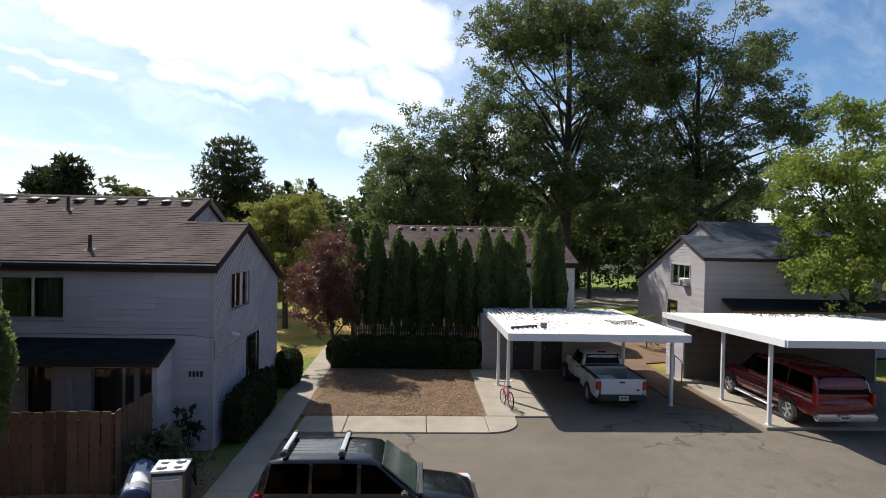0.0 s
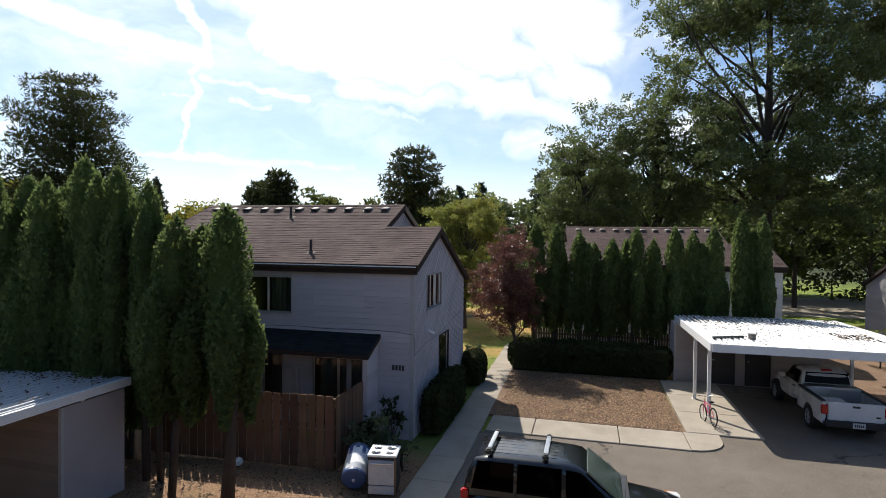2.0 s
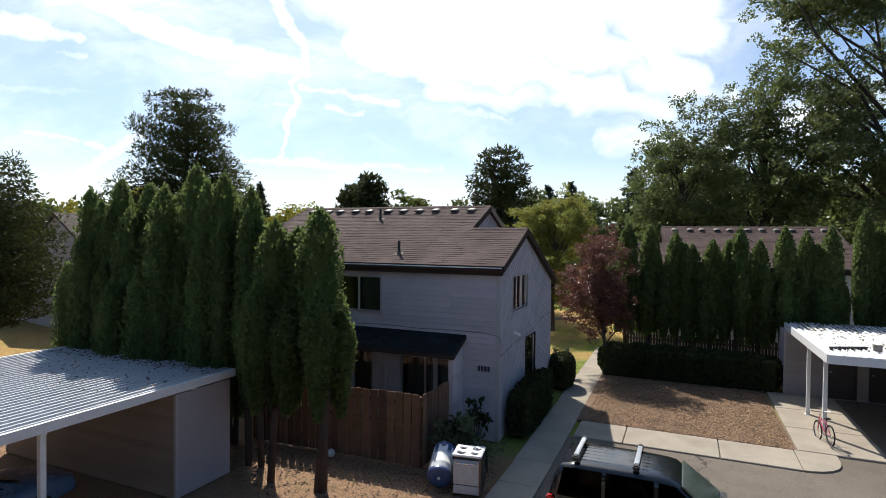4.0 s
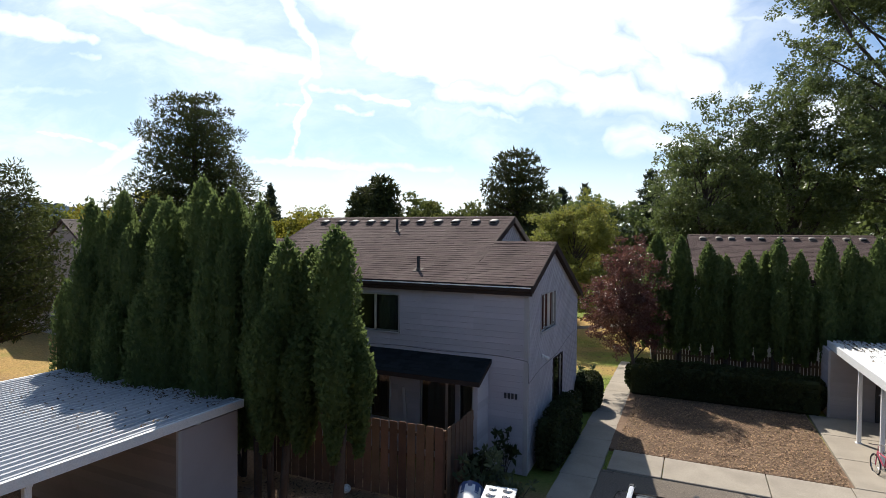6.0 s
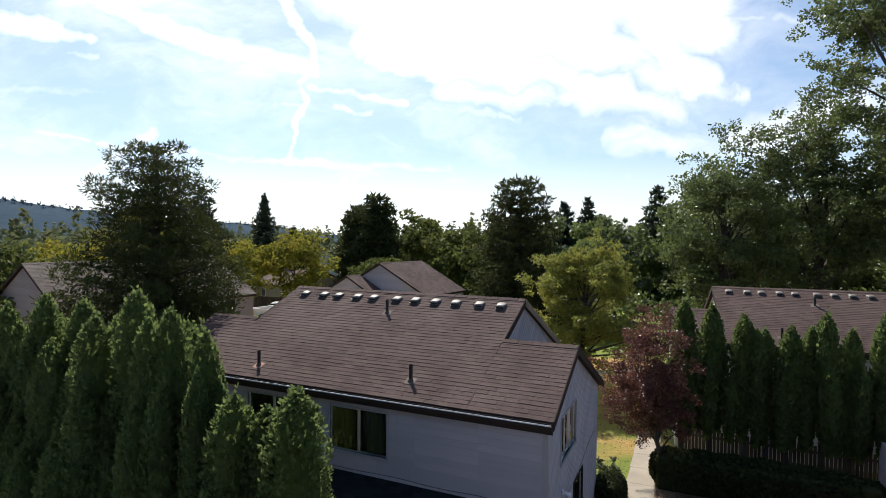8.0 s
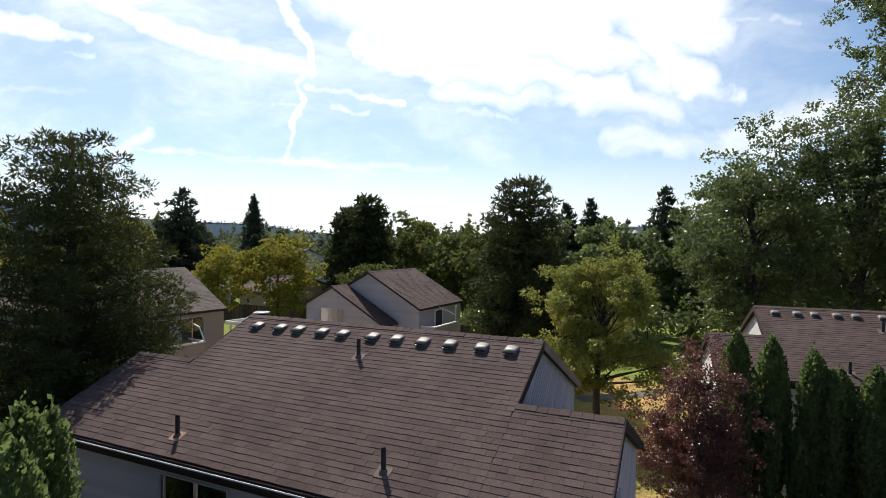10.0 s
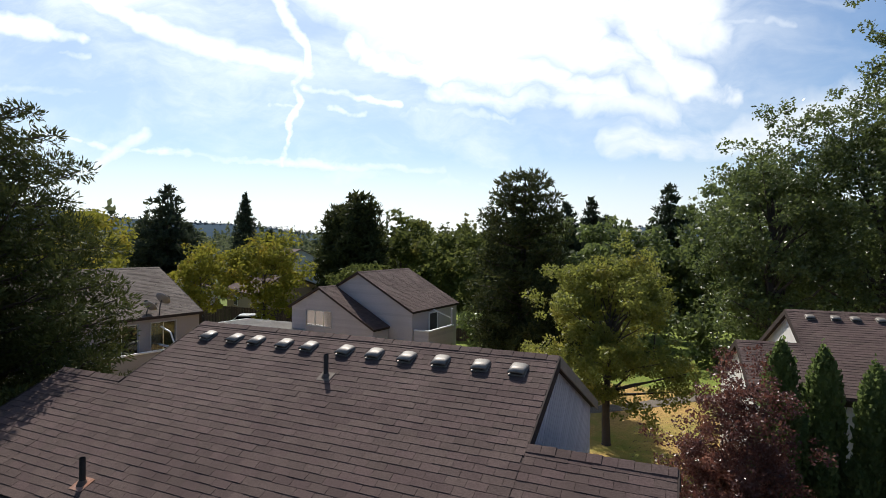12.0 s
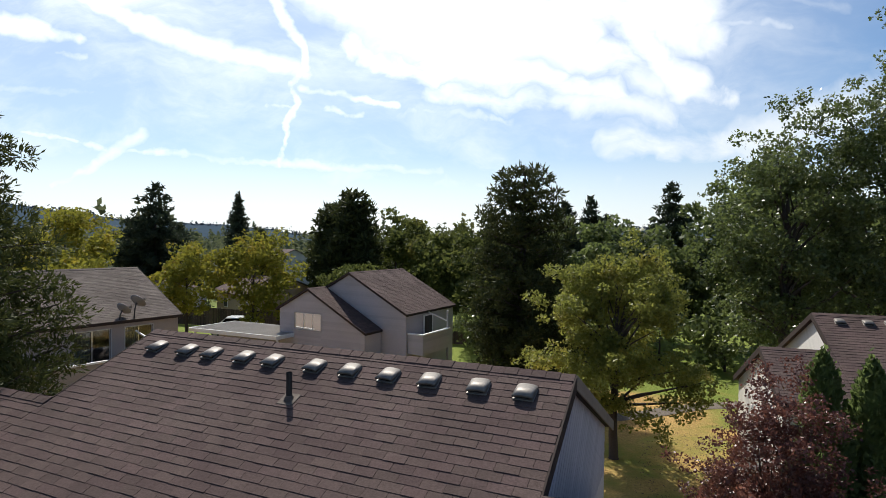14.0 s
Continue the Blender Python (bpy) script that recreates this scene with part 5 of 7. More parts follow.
broadleaf("oak_tree", "dark-green oak deep in the grove", (8.5, 67, 0), 13, 6.5, 3.5, LEAF_OAK, 60, 90, 0.5, 1.7, 0.45, 65, nlimb=30, group=OAKS)
broadleaf("oak_tree", "dark-green oak deep in the grove", (20, 69, 0), 14, 6.5, 3.5, LEAF_OAK, 60, 90, 0.5, 1.7, 0.45, 66, nlimb=30, group=OAKS)
broadleaf("oak_tree", "dark-green oak deep in the grove", (31, 68, 0), 14, 6.5, 3.5, LEAF_OAK, 60, 90, 0.5, 1.7, 0.45, 67, nlimb=30, group=OAKS)

pine("pine_tree", "broad dark-green pine close behind the house", (-20.9, 17.6, 0), 12.3, 3.3, 1.2, LEAF_PINE, 1150, 0.205, 0.28, 51, 0.5, 20, 0.42, needle=3.8)
pine("pine_tree", "tall rounded pine beyond the lawn", (-15.0, 44.3, 0), 13.5, 3.4, 0.8, LEAF_PINE_DARK, 330, 0.44, 0.3, 52, 0.42, 18, 0.45)
pine("pine_tree", "far rounded pine above the roofs", (-37.4, 60.0, 0), 13.9, 3.0, 1.5, LEAF_PINE_DARK, 110, 0.9, 0.3, 53, 0.4, 13, 0.62)
pine("pine_tree", "far rounded pine above the roofs", (-40.6, 61.0, 0), 12.8, 2.6, 1.5, LEAF_PINE_DARK, 110, 0.9, 0.3, 54, 0.4, 12, 0.62)
pine("pine_tree", "ragged sunlit pine beyond the steel carport", (-25.4, 12.4, 0), 8.9, 2.5, 2.2, LEAF_PINE, 520, 0.24, 0.16, 55, 0.5, 14, 0.42)


def hedge(name, label, x0, x1, y0, y1, h, n, size, leaf, round_=0.25, category="hedge"):
    """A clipped hedge of small leaves over a core."""
    t = thing(name, label, category)
    cx, cy = (x0 + x1) / 2, (y0 + y1) / 2
    p = gen.uniform(-1, 1, (n, 3))
    k = np.argmax(np.abs(p) * gen.uniform(0.8, 1.0, (n, 3)), axis=1)
    p[np.arange(n), k] = np.sign(p[np.arange(n), k]) * gen.uniform(0.88, 1.04, n)
    p = p[p[:, 2] > -0.97]
    corner = np.clip(np.linalg.norm(p, axis=1) - 1.15, 0, 1)[:, None]
    p = p * (1 - round_ * corner)
    wob = 0.05 * np.sin(3 * p[:, :1] * (x1 - x0)) + 0.05 * np.cos(4 * p[:, 1:2] * (y1 - y0))
    p = np.concatenate([p[:, :2], p[:, 2:] + wob * (p[:, 2:] > 0.5)], 1)
    c = np.array([cx, cy, h / 2 + 0.03]) + p * np.array([(x1 - x0) / 2, (y1 - y0) / 2, h / 2])
    v, f = soft_box(x0 + 0.09, x1 - 0.09, y0 + 0.09, y1 - 0.09, 0.04, h - 0.1, 0.08, 1)
    core = [[v[i] for i in q] if len(q) == 4 else [v[q[0]], v[q[1]], v[q[2]], v[q[2]]] for q in f]
    part("foliage", quads(leaf_quads(c, size, 1.6), leaf), None, t)
    part("inner_growth", quads(np.array(core), leaf), None, t)
    return t


hedge("hedge", "low clipped dark-green hedge behind the mulch bed", -3.95, 2.75, 24.25, 25.5, 1.35, 16000, 0.09, LEAF_HEDGE)
hedge("hedge", "dark clipped hedge along the house wall", -5.42, -4.72, 15.3, 18.9, 1.4, 7000, 0.07, LEAF_HEDGE)
hedge("bush", "round clipped dark bush beside the path", -5.55, -4.6, 21.1, 22.4, 1.3, 3500, 0.07, LEAF_HEDGE, 0.5, "bush")

# ---- vehicles ----
PAINT_BLACK = material("black car paint", (0.008, 0.009, 0.011), (0.012, 0.013, 0.016), 0.16, 30, 2, 0.0, spec=0.5, coat=0.6)
PAINT_WHITE = material("white car paint", (0.68, 0.69, 0.70), (0.58, 0.59, 0.60), 0.25, 30, 2, 0.0, coat=0.4)
PAINT_RED = material("dark red car paint", (0.17, 0.008, 0.012), (0.13, 0.006, 0.009), 0.2, 30, 2, 0.0, coat=0.5)
PAINT_BLUE = material("blue car paint", (0.10, 0.17, 0.28), (0.07, 0.12, 0.2), 0.2, 30, 2, 0.0, coat=0.5)
RUBBER = material("black rubber", (0.02, 0.02, 0.02), (0.03, 0.03, 0.03), 0.85, 60, 4, 0.2)
PLASTIC = material("black plastic", (0.025, 0.025, 0.027), None, 0.55, 80, 4, 0.1)
CHROME = material("chrome", (0.75, 0.75, 0.76), (0.65, 0.65, 0.66), 0.12, 50, 3, 0.0, metal=1.0)
STEEL = material("grey cast alloy", (0.55, 0.55, 0.56), (0.4, 0.4, 0.41), 0.35, 60, 4, 0.05, metal=0.8)
LAMP_RED = material("red lamp lens", (0.45, 0.015, 0.012), (0.35, 0.01, 0.01), 0.15, 40, 6, 0.0)
LAMP_AMBER = material("amber lamp lens", (0.75, 0.22, 0.03), (0.6, 0.17, 0.02), 0.15, 40, 6, 0.0)
LAMP_CLEAR = material("clear lamp lens", (0.65, 0.66, 0.66), (0.5, 0.5, 0.5), 0.12, 40, 6, 0.0)
CAR_GLASS = glass_material("car glass", (0.02, 0.025, 0.025), 0.0, 1.16)
SCREEN_GLASS = material("tinted windscreen", (0.06, 0.09, 0.075), (0.08, 0.11, 0.09), 0.08, 20, 1.5, 0.0, spec=0.9)
SEAT = material("grey seat cloth", (0.10, 0.10, 0.10), None, 0.9, 60, 3, 0.2)
PLATE = material("number plate enamel", (0.6, 0.6, 0.58), (0.5, 0.5, 0.5), 0.5, 60, 5, 0.0)
BAR_INK = material("dark lettering", (0.03, 0.03, 0.04), None, 0.6, 60, 5, 0.0)


def ring(hw, z0, z1, n=24, e=4.0, top=1.0):
    """A rounded-box section: half-width hw, narrowed to top * hw at its upper edge."""
    out = []
    for k in range(n):
        a = 2 * math.pi * (k + 0.5) / n
        c, s = math.cos(a), math.sin(a)
        yy = math.copysign(abs(c) ** (2 / e), c)
        zz = math.copysign(abs(s) ** (2 / e), s)
        f = (zz + 1) / 2
        out.append((hw * yy * (1 + (top - 1) * f), z0 + (z1 - z0) * f))
    return out


def loft(stations, n=24, e=4.0):
    """Sections (x, half width, z0, z1, top) skinned from tail to nose."""
    verts, faces = [], []
    for x, hw, z0, z1, top in stations:
        verts += [(x, yy, zz) for yy, zz in ring(hw, z0, z1, n, e, top)]
    m = len(stations)
    for k in range(m - 1):
        faces += [(k * n + i, (k + 1) * n + i, (k + 1) * n + (i + 1) % n, k * n + (i + 1) % n) for i in range(n)]
    faces += [tuple(range(n)), tuple(range((m - 1) * n, m * n))[::-1]]
    return verts, faces


def lathe(profile, n=28, axis="y"):
    """A turned shape about the y axis: profile of (radius, offset)."""
    k = len(profile)
    verts = [(r * math.cos(t), o, r * math.sin(t)) for t in (2 * math.pi * i / n for i in range(n)) for r, o in profile]
    faces = [(i * k + j, i * k + j + 1, ((i + 1) % n) * k + j + 1, ((i + 1) % n) * k + j) for i in range(n) for j in range(k - 1)]
    return verts, faces


def wheel(parent, x, yy, r, w, side, spokes=6):
    """Tyre, rim and spokes; side +1: it faces +y."""
    m = Matrix.Translation((x, yy, r)) @ Matrix.Diagonal((1, side, 1, 1))
    tyre = part("wheel", moved(lathe([(r * 0.64, -w), (r * 0.9, -w), (r, -w * 0.75), (r, w * -0.1), (r * 0.93, 0.0), (r * 0.68, 0.01), (r * 0.64, -0.02)]), m), RUBBER, parent, smooth=True)
    part("rim", moved(join(lathe([(r * 0.66, -0.02), (r * 0.62, 0.004), (r * 0.58, -0.03), (r * 0.56, -0.09), (0.0, -0.1)]),
         *[moved(box(0.03, r * 0.6, -0.035, -0.005, -0.035, 0.035), Matrix.Rotation(2 * math.pi * k / spokes, 4, "Y")) for k in range(spokes)], lathe([(0.0, 0.0), (r * 0.16, 0.0), (r * 0.2, -0.03)])), m), STEEL, tyre)
    return tyre


def arch(parent, x, yy, r, side):
    """The dark well and lip round a wheel."""
    m = Matrix.Translation((x, yy, r)) @ Matrix.Diagonal((1, side, 1, 1))
    n = 20
    pts = [(math.cos(t) * r * 1.16, math.sin(t) * r * 1.16) for t in (math.pi * (i / n * 1.16 - 0.08) for i in range(n + 1))]
    v = [(a, 0.012, b) for a, b in pts] + [(a, -0.2, b) for a, b in pts]
    part("wheel_arch", moved((v, [tuple(range(n + 1)), tuple(range(n + 1, 2 * n + 2))[::-1]] + [(i, i + 1, n + 2 + i, n + 1 + i) for i in range(n)]), m), PLASTIC, parent)


def side_panel(parent, name, pts, surf, side, mat, lift=0.006, label=""):
    """A flat pane on the car's flank: corners (x, z), the flank's half-width surf(z)."""
    k = len(pts)
    v = [(x, side * (surf(z) + lift), z) for x, z in pts] + [(x, side * (surf(z) - 0.015), z) for x, z in pts]
    f = [tuple(range(k)), tuple(range(k, 2 * k))[::-1]] + [(i, i + k, (i + 1) % k + k, (i + 1) % k) for i in range(k)]
    return part(name, (v, f if side < 0 else [q[::-1] for q in f]), mat, parent, label)


def cross_panel(parent, name, pts, mat, thick=0.012):
    """A pane across the car: four corners, seen from outside counter-clockwise."""
    p = [Vector(q) for q in pts]
    n = (p[1] - p[0]).cross(p[2] - p[0]).normalized()
    v = [q + 0.004 * n for q in p] + [q - thick * n for q in p]
    k = len(p)
    return part(name, (v, [tuple(range(k)), tuple(range(k, 2 * k))[::-1]] + [(i, i + k, (i + 1) % k + k, (i + 1) % k) for i in range(k)]), mat, parent)


def plate(parent, x, yy, z, facing):
    p = part("number_plate", box(x - 0.006, x + 0.006, yy - 0.16, yy + 0.16, z - 0.08, z + 0.08), PLATE, parent)
    for k in range(5):
        part("bar", box(x + facing * 0.006, x + facing * 0.010, yy - 0.12 + 0.05 * k, yy - 0.085 + 0.05 * k, z - 0.035, z + 0.035), BAR_INK, p)


def mirror(parent, x, yy, z, side, mat):
    part("mirror", soft_box(x - 0.06, x + 0.06, min(yy, yy + side * 0.22), max(yy, yy + side * 0.22), z - 0.08, z + 0.08, 0.03, 2), mat, parent)


def seams(parent, xs, z0, z1, hw):
    for side in (1, -1):
        for x in xs:
            part("door_seam", box(x - 0.006, x + 0.006, side * hw - 0.004, side * hw + 0.004, z0, z1), PLASTIC, parent)


# the black four-wheel drive
suv = thing("suv", "black four-door off-roader with silver roof bars, parked on asphalt", "car", pose(-0.9, 10.9, 0) @ Matrix.Diagonal((0.965, 0.965, 0.97, 1)))
body = part("body", loft([(-2.16, 0.76, 0.42, 0.95, 0.95), (-2.10, 0.84, 0.34, 1.06, 0.96), (-1.5, 0.88, 0.30, 1.08, 0.95), (0.0, 0.89, 0.28, 1.08, 0.95), (0.95, 0.885, 0.28, 1.06, 0.93), (1.25, 0.88, 0.30, 1.03, 0.91), (1.75, 0.86, 0.32, 0.98, 0.88), (2.05, 0.80, 0.36, 0.90, 0.86), (2.18, 0.68, 0.42, 0.78, 0.88)]), PAINT_BLACK, suv, smooth=True)
green = loft([(-2.10, 0.80, 0.9, 1.18, 0.94), (-2.04, 0.82, 0.9, 1.45, 0.86), (-1.90, 0.82, 0.9, 1.70, 0.82), (-1.5, 0.83, 0.9, 1.735, 0.81), (-0.5, 0.83, 0.9, 1.74, 0.81), (0.05, 0.83, 0.9, 1.71, 0.81), (0.26, 0.83, 0.9, 1.62, 0.82), (0.90, 0.82, 0.9, 1.12, 0.92), (1.0, 0.78, 0.9, 1.04, 0.95)], 40, 7.0)
part("cabin", green, PAINT_BLACK, suv, smooth=True)
flank = lambda z: 0.83 * (1 - 0.19 * max(0, (z - 0.9)) / 0.83) + 0.010
for s in (1, -1):
    side_panel(suv, "side_window", [(-1.95, 1.12), (-1.12, 1.12), (-1.12, 1.645), (-1.84, 1.645)], flank, s, CAR_GLASS)
    side_panel(suv, "side_window", [(-1.05, 1.12), (-0.2, 1.12), (-0.2, 1.65), (-1.05, 1.65)], flank, s, CAR_GLASS)
    side_panel(suv, "side_window", [(-0.12, 1.12), (0.76, 1.12), (0.16, 1.62), (-0.12, 1.64)], flank, s, CAR_GLASS)
    for x in (-1.35, 1.36):
        arch(suv, x, s * 0.872, 0.36, s)
        wheel(suv, x, s * 0.895, 0.36, 0.22, s, 5)
    mirror(suv, 0.72, s * 0.84, 1.14, s, PLASTIC)
    part("tail_lamp", soft_box(-2.15, -2.0, s * 0.80 - 0.07, s * 0.80 + 0.06, 0.74, 1.10, 0.03, 2), LAMP_RED, suv)
    part("reversing_lamp", soft_box(-2.16, -2.02, s * 0.80 - 0.06, s * 0.80 + 0.05, 0.64, 0.735, 0.02, 2), LAMP_CLEAR, suv)
    part("headlight", soft_box(1.84, 2.12, s * 0.64 - 0.15, s * 0.64 + 0.15, 0.66, 0.86, 0.04, 2), LAMP_CLEAR, suv)
    part("indicator", soft_box(1.80, 2.04, s * 0.82 - 0.05, s * 0.82 + 0.03, 0.66, 0.84, 0.03, 2), LAMP_AMBER, suv)
    part("side_cladding", soft_box(-1.0, 1.0, s * 0.885 - 0.02, s * 0.885 + 0.025, 0.36, 0.55, 0.015, 1), PLASTIC, suv)
cross_panel(suv, "windscreen", [(0.93, -0.73, 1.125), (0.93, 0.73, 1.125), (0.285, 0.645, 1.635), (0.285, -0.645, 1.635)], SCREEN_GLASS, 0.03)
cross_panel(suv, "rear_window", [(-2.10, 0.70, 1.16), (-2.10, -0.70, 1.16), (-1.92, -0.62, 1.58), (-1.92, 0.62, 1.58)], CAR_GLASS)
for x in (-1.64, -0.52):
    b = part("roof_bar", soft_box(x - 0.045, x + 0.045, -0.5, 0.5, 1.815, 1.85, 0.014, 2), ALUMINIUM, suv, "silver crossbar")
    for s in (1, -1):
        part("foot", soft_box(x - 0.06, x + 0.06, s * 0.56 - 0.07, s * 0.56 + 0.07, 1.74, 1.85, 0.025, 2), PLASTIC, b)
for k in range(6):
    part("roof_rib", box(-1.75, -0.3, -0.42 + 0.168 * k - 0.004, -0.42 + 0.168 * k + 0.004, 1.733, 1.7385), PAINT_BLACK, suv)
part("rear_bumper", soft_box(-2.26, -2.05, -0.84, 0.84, 0.38, 0.6, 0.05, 2), PLASTIC, suv)
part("front_bumper", soft_box(2.0, 2.24, -0.82, 0.82, 0.34, 0.6, 0.06, 2), PLASTIC, suv)
part("grille", soft_box(2.1, 2.2, -0.45, 0.45, 0.62, 0.8, 0.02, 1), PLASTIC, suv)
part("wiper_cowl", soft_box(0.93, 1.08, -0.74, 0.74, 1.05, 1.10, 0.012, 1), PLASTIC, suv)
part("wiper", tube([(0.97, -0.5, 1.125), (0.84, 0.1, 1.225)], 0.005, 6), PLASTIC, suv)
part("windscreen_edge", tube([(0.95, -0.72, 1.125), (1.0, 0.0, 1.11), (0.95, 0.72, 1.125)], 0.007, 6), CHROME, suv)
part("seat", soft_box(-0.3, 0.25, -0.6, 0.6, 0.95, 1.4, 0.08, 2), SEAT, suv)
seams(suv, (-1.08, -0.16, 0.86), 0.5, 1.08, 0.888)
for s in (1, -1):
    for x in (-0.95, -0.02):
        part("handle", soft_box(x, x + 0.18, s * 0.885 - 0.02, s * 0.885 + 0.03, 0.93, 0.97, 0.012, 1), PLASTIC, suv)

# the white pickup
pick = thing("pickup", "white two-door pickup with an open bed, under the carport", "car", pose(7.03, 21.05, 0, 0, 0, 90))
part("body", loft([(0.45, 0.84, 0.40, 1.06, 0.97), (0.55, 0.85, 0.38, 1.08, 0.95), (1.2, 0.85, 0.36, 1.08, 0.94), (1.95, 0.83, 0.38, 1.03, 0.9), (2.35, 0.80, 0.40, 0.97, 0.88), (2.5, 0.72, 0.46, 0.86, 0.9)]), PAINT_WHITE, pick, smooth=True)
part("cabin", loft([(-0.42, 0.80, 0.5, 1.15, 0.95), (-0.38, 0.82, 0.5, 1.5, 0.86), (-0.22, 0.82, 0.5, 1.66, 0.80), (0.1, 0.83, 0.5, 1.68, 0.79), (0.5, 0.83, 0.5, 1.63, 0.80), (0.62, 0.83, 0.5, 1.55, 0.82), (1.15, 0.82, 0.5, 1.08, 0.93)], 24, 6.0), PAINT_WHITE, pick, smooth=True)
flank2 = lambda z: 0.83 * (1 - 0.20 * max(0, (z - 0.95)) / 0.72) + 0.012
for s in (1, -1):
    side_panel(pick, "side_window", [(-0.22, 1.12), (0.92, 1.12), (0.55, 1.52), (-0.18, 1.53)], flank2, s, CAR_GLASS)
    part("bed_side", soft_box(-2.45, -0.46, s * 0.82 - 0.06, s * 0.82 + 0.06, 0.44, 1.12, 0.04, 2), PAINT_WHITE, pick)
    part("bed_rail", soft_box(-2.42, -0.5, s * 0.82 - 0.065, s * 0.82 + 0.065, 1.115, 1.14, 0.01, 1), PLASTIC, pick)
    part("tail_lamp", soft_box(-2.50, -2.36, s * 0.80 - 0.08, s * 0.80 + 0.085, 0.74, 1.02, 0.02, 2), LAMP_RED, pick)
    for x in (-1.43, 1.72):
        arch(pick, x, s * 0.872, 0.36, s)
        wheel(pick, x, s * 0.895, 0.36, 0.22, s, 6)
    mirror(pick, 0.85, s * 0.84, 1.16, s, PAINT_WHITE)
    part("door_handle", soft_box(-0.15, 0.02, s * 0.85 - 0.02, s * 0.85 + 0.025, 0.97, 1.01, 0.01, 1), PLASTIC, pick)
part("bed_floor", box(-2.42, -0.48, -0.78, 0.78, 0.55, 0.60), PLASTIC, pick)
part("bed_front", box(-0.52, -0.46, -0.8, 0.8, 0.5, 1.12), PAINT_WHITE, pick)
tail = part("tailgate", soft_box(-2.49, -2.41, -0.73, 0.73, 0.58, 1.12, 0.02, 2), PAINT_WHITE, pick)
part("latch", soft_box(-2.51, -2.48, -0.1, 0.1, 0.98, 1.04, 0.01, 1), PLASTIC, tail)
part("badge", soft_box(-2.505, -2.48, -0.62, -0.5, 0.72, 0.77, 0.01, 1), PLASTIC, tail)
part("rear_bumper", soft_box(-2.62, -2.42, -0.84, 0.84, 0.40, 0.58, 0.04, 2), PLASTIC, pick)
plate(pick, -2.63, -0.02, 0.5, -1)
part("toolbox", soft_box(-0.95, -0.5, -0.78, 0.78, 0.62, 1.2, 0.03, 2), ALUMINIUM, pick, "battered metal tool chest across the bed")
cross_panel(pick, "rear_window", [(-0.43, 0.66, 1.20), (-0.43, -0.66, 1.20), (-0.36, -0.60, 1.54), (-0.36, 0.60, 1.54)], CAR_GLASS)
cross_panel(pick, "windscreen", [(1.16, -0.72, 1.10), (1.16, 0.72, 1.10), (0.66, 0.64, 1.54), (0.66, -0.64, 1.54)], CAR_GLASS)
part("brake_lamp", soft_box(-0.37, -0.3, -0.16, 0.16, 1.60, 1.655, 0.012, 1), LAMP_RED, pick)
part("front_bumper", soft_box(2.4, 2.58, -0.8, 0.8, 0.4, 0.6, 0.05, 2), CHROME, pick)
tub = thing("plastic_tub", "white plastic tub lying in the pickup bed", "tub", pose(6.75, 19.55, 0.6))
part("body", loft([(-0.3, 0.22, 0.0, 0.30, 1.1), (0.0, 0.26, 0.0, 0.32, 1.1), (0.3, 0.22, 0.0, 0.30, 1.1)], 20, 5), METAL_WHITE, tub)
part("rim", soft_box(-0.36, 0.36, -0.31, 0.31, 0.31, 0.35, 0.015, 2), METAL_WHITE, tub)

# the red estate
red = thing("suv", "dark red long estate off-roader under the wide carport", "car", pose(13.0, 18.95, 0.1, 0, 0, 90))
part("body", loft([(-2.85, 0.90, 0.5, 1.0, 0.95), (-2.78, 0.97, 0.42, 1.12, 0.96), (-1.5, 1.0, 0.36, 1.14, 0.95), (1.0, 1.0, 0.34, 1.14, 0.94), (1.6, 0.99, 0.36, 1.12, 0.92), (2.3, 0.96, 0.40, 1.07, 0.9), (2.6, 0.88, 0.46, 0.98, 0.9)]), PAINT_RED, red, smooth=True)
part("cabin", loft([(-2.80, 0.90, 0.95, 1.25, 0.94), (-2.74, 0.93, 0.95, 1.6, 0.86), (-2.6, 0.93, 0.95, 1.82, 0.80), (-2.0, 0.94, 0.95, 1.87, 0.78), (0.2, 0.94, 0.95, 1.87, 0.78), (0.5, 0.94, 0.95, 1.80, 0.80), (1.22, 0.93, 0.95, 1.18, 0.93)], 24, 6.0), PAINT_RED, red, smooth=True)
flank3 = lambda z: 0.945 * (1 - 0.21 * max(0, (z - 0.95)) / 0.9) + 0.012
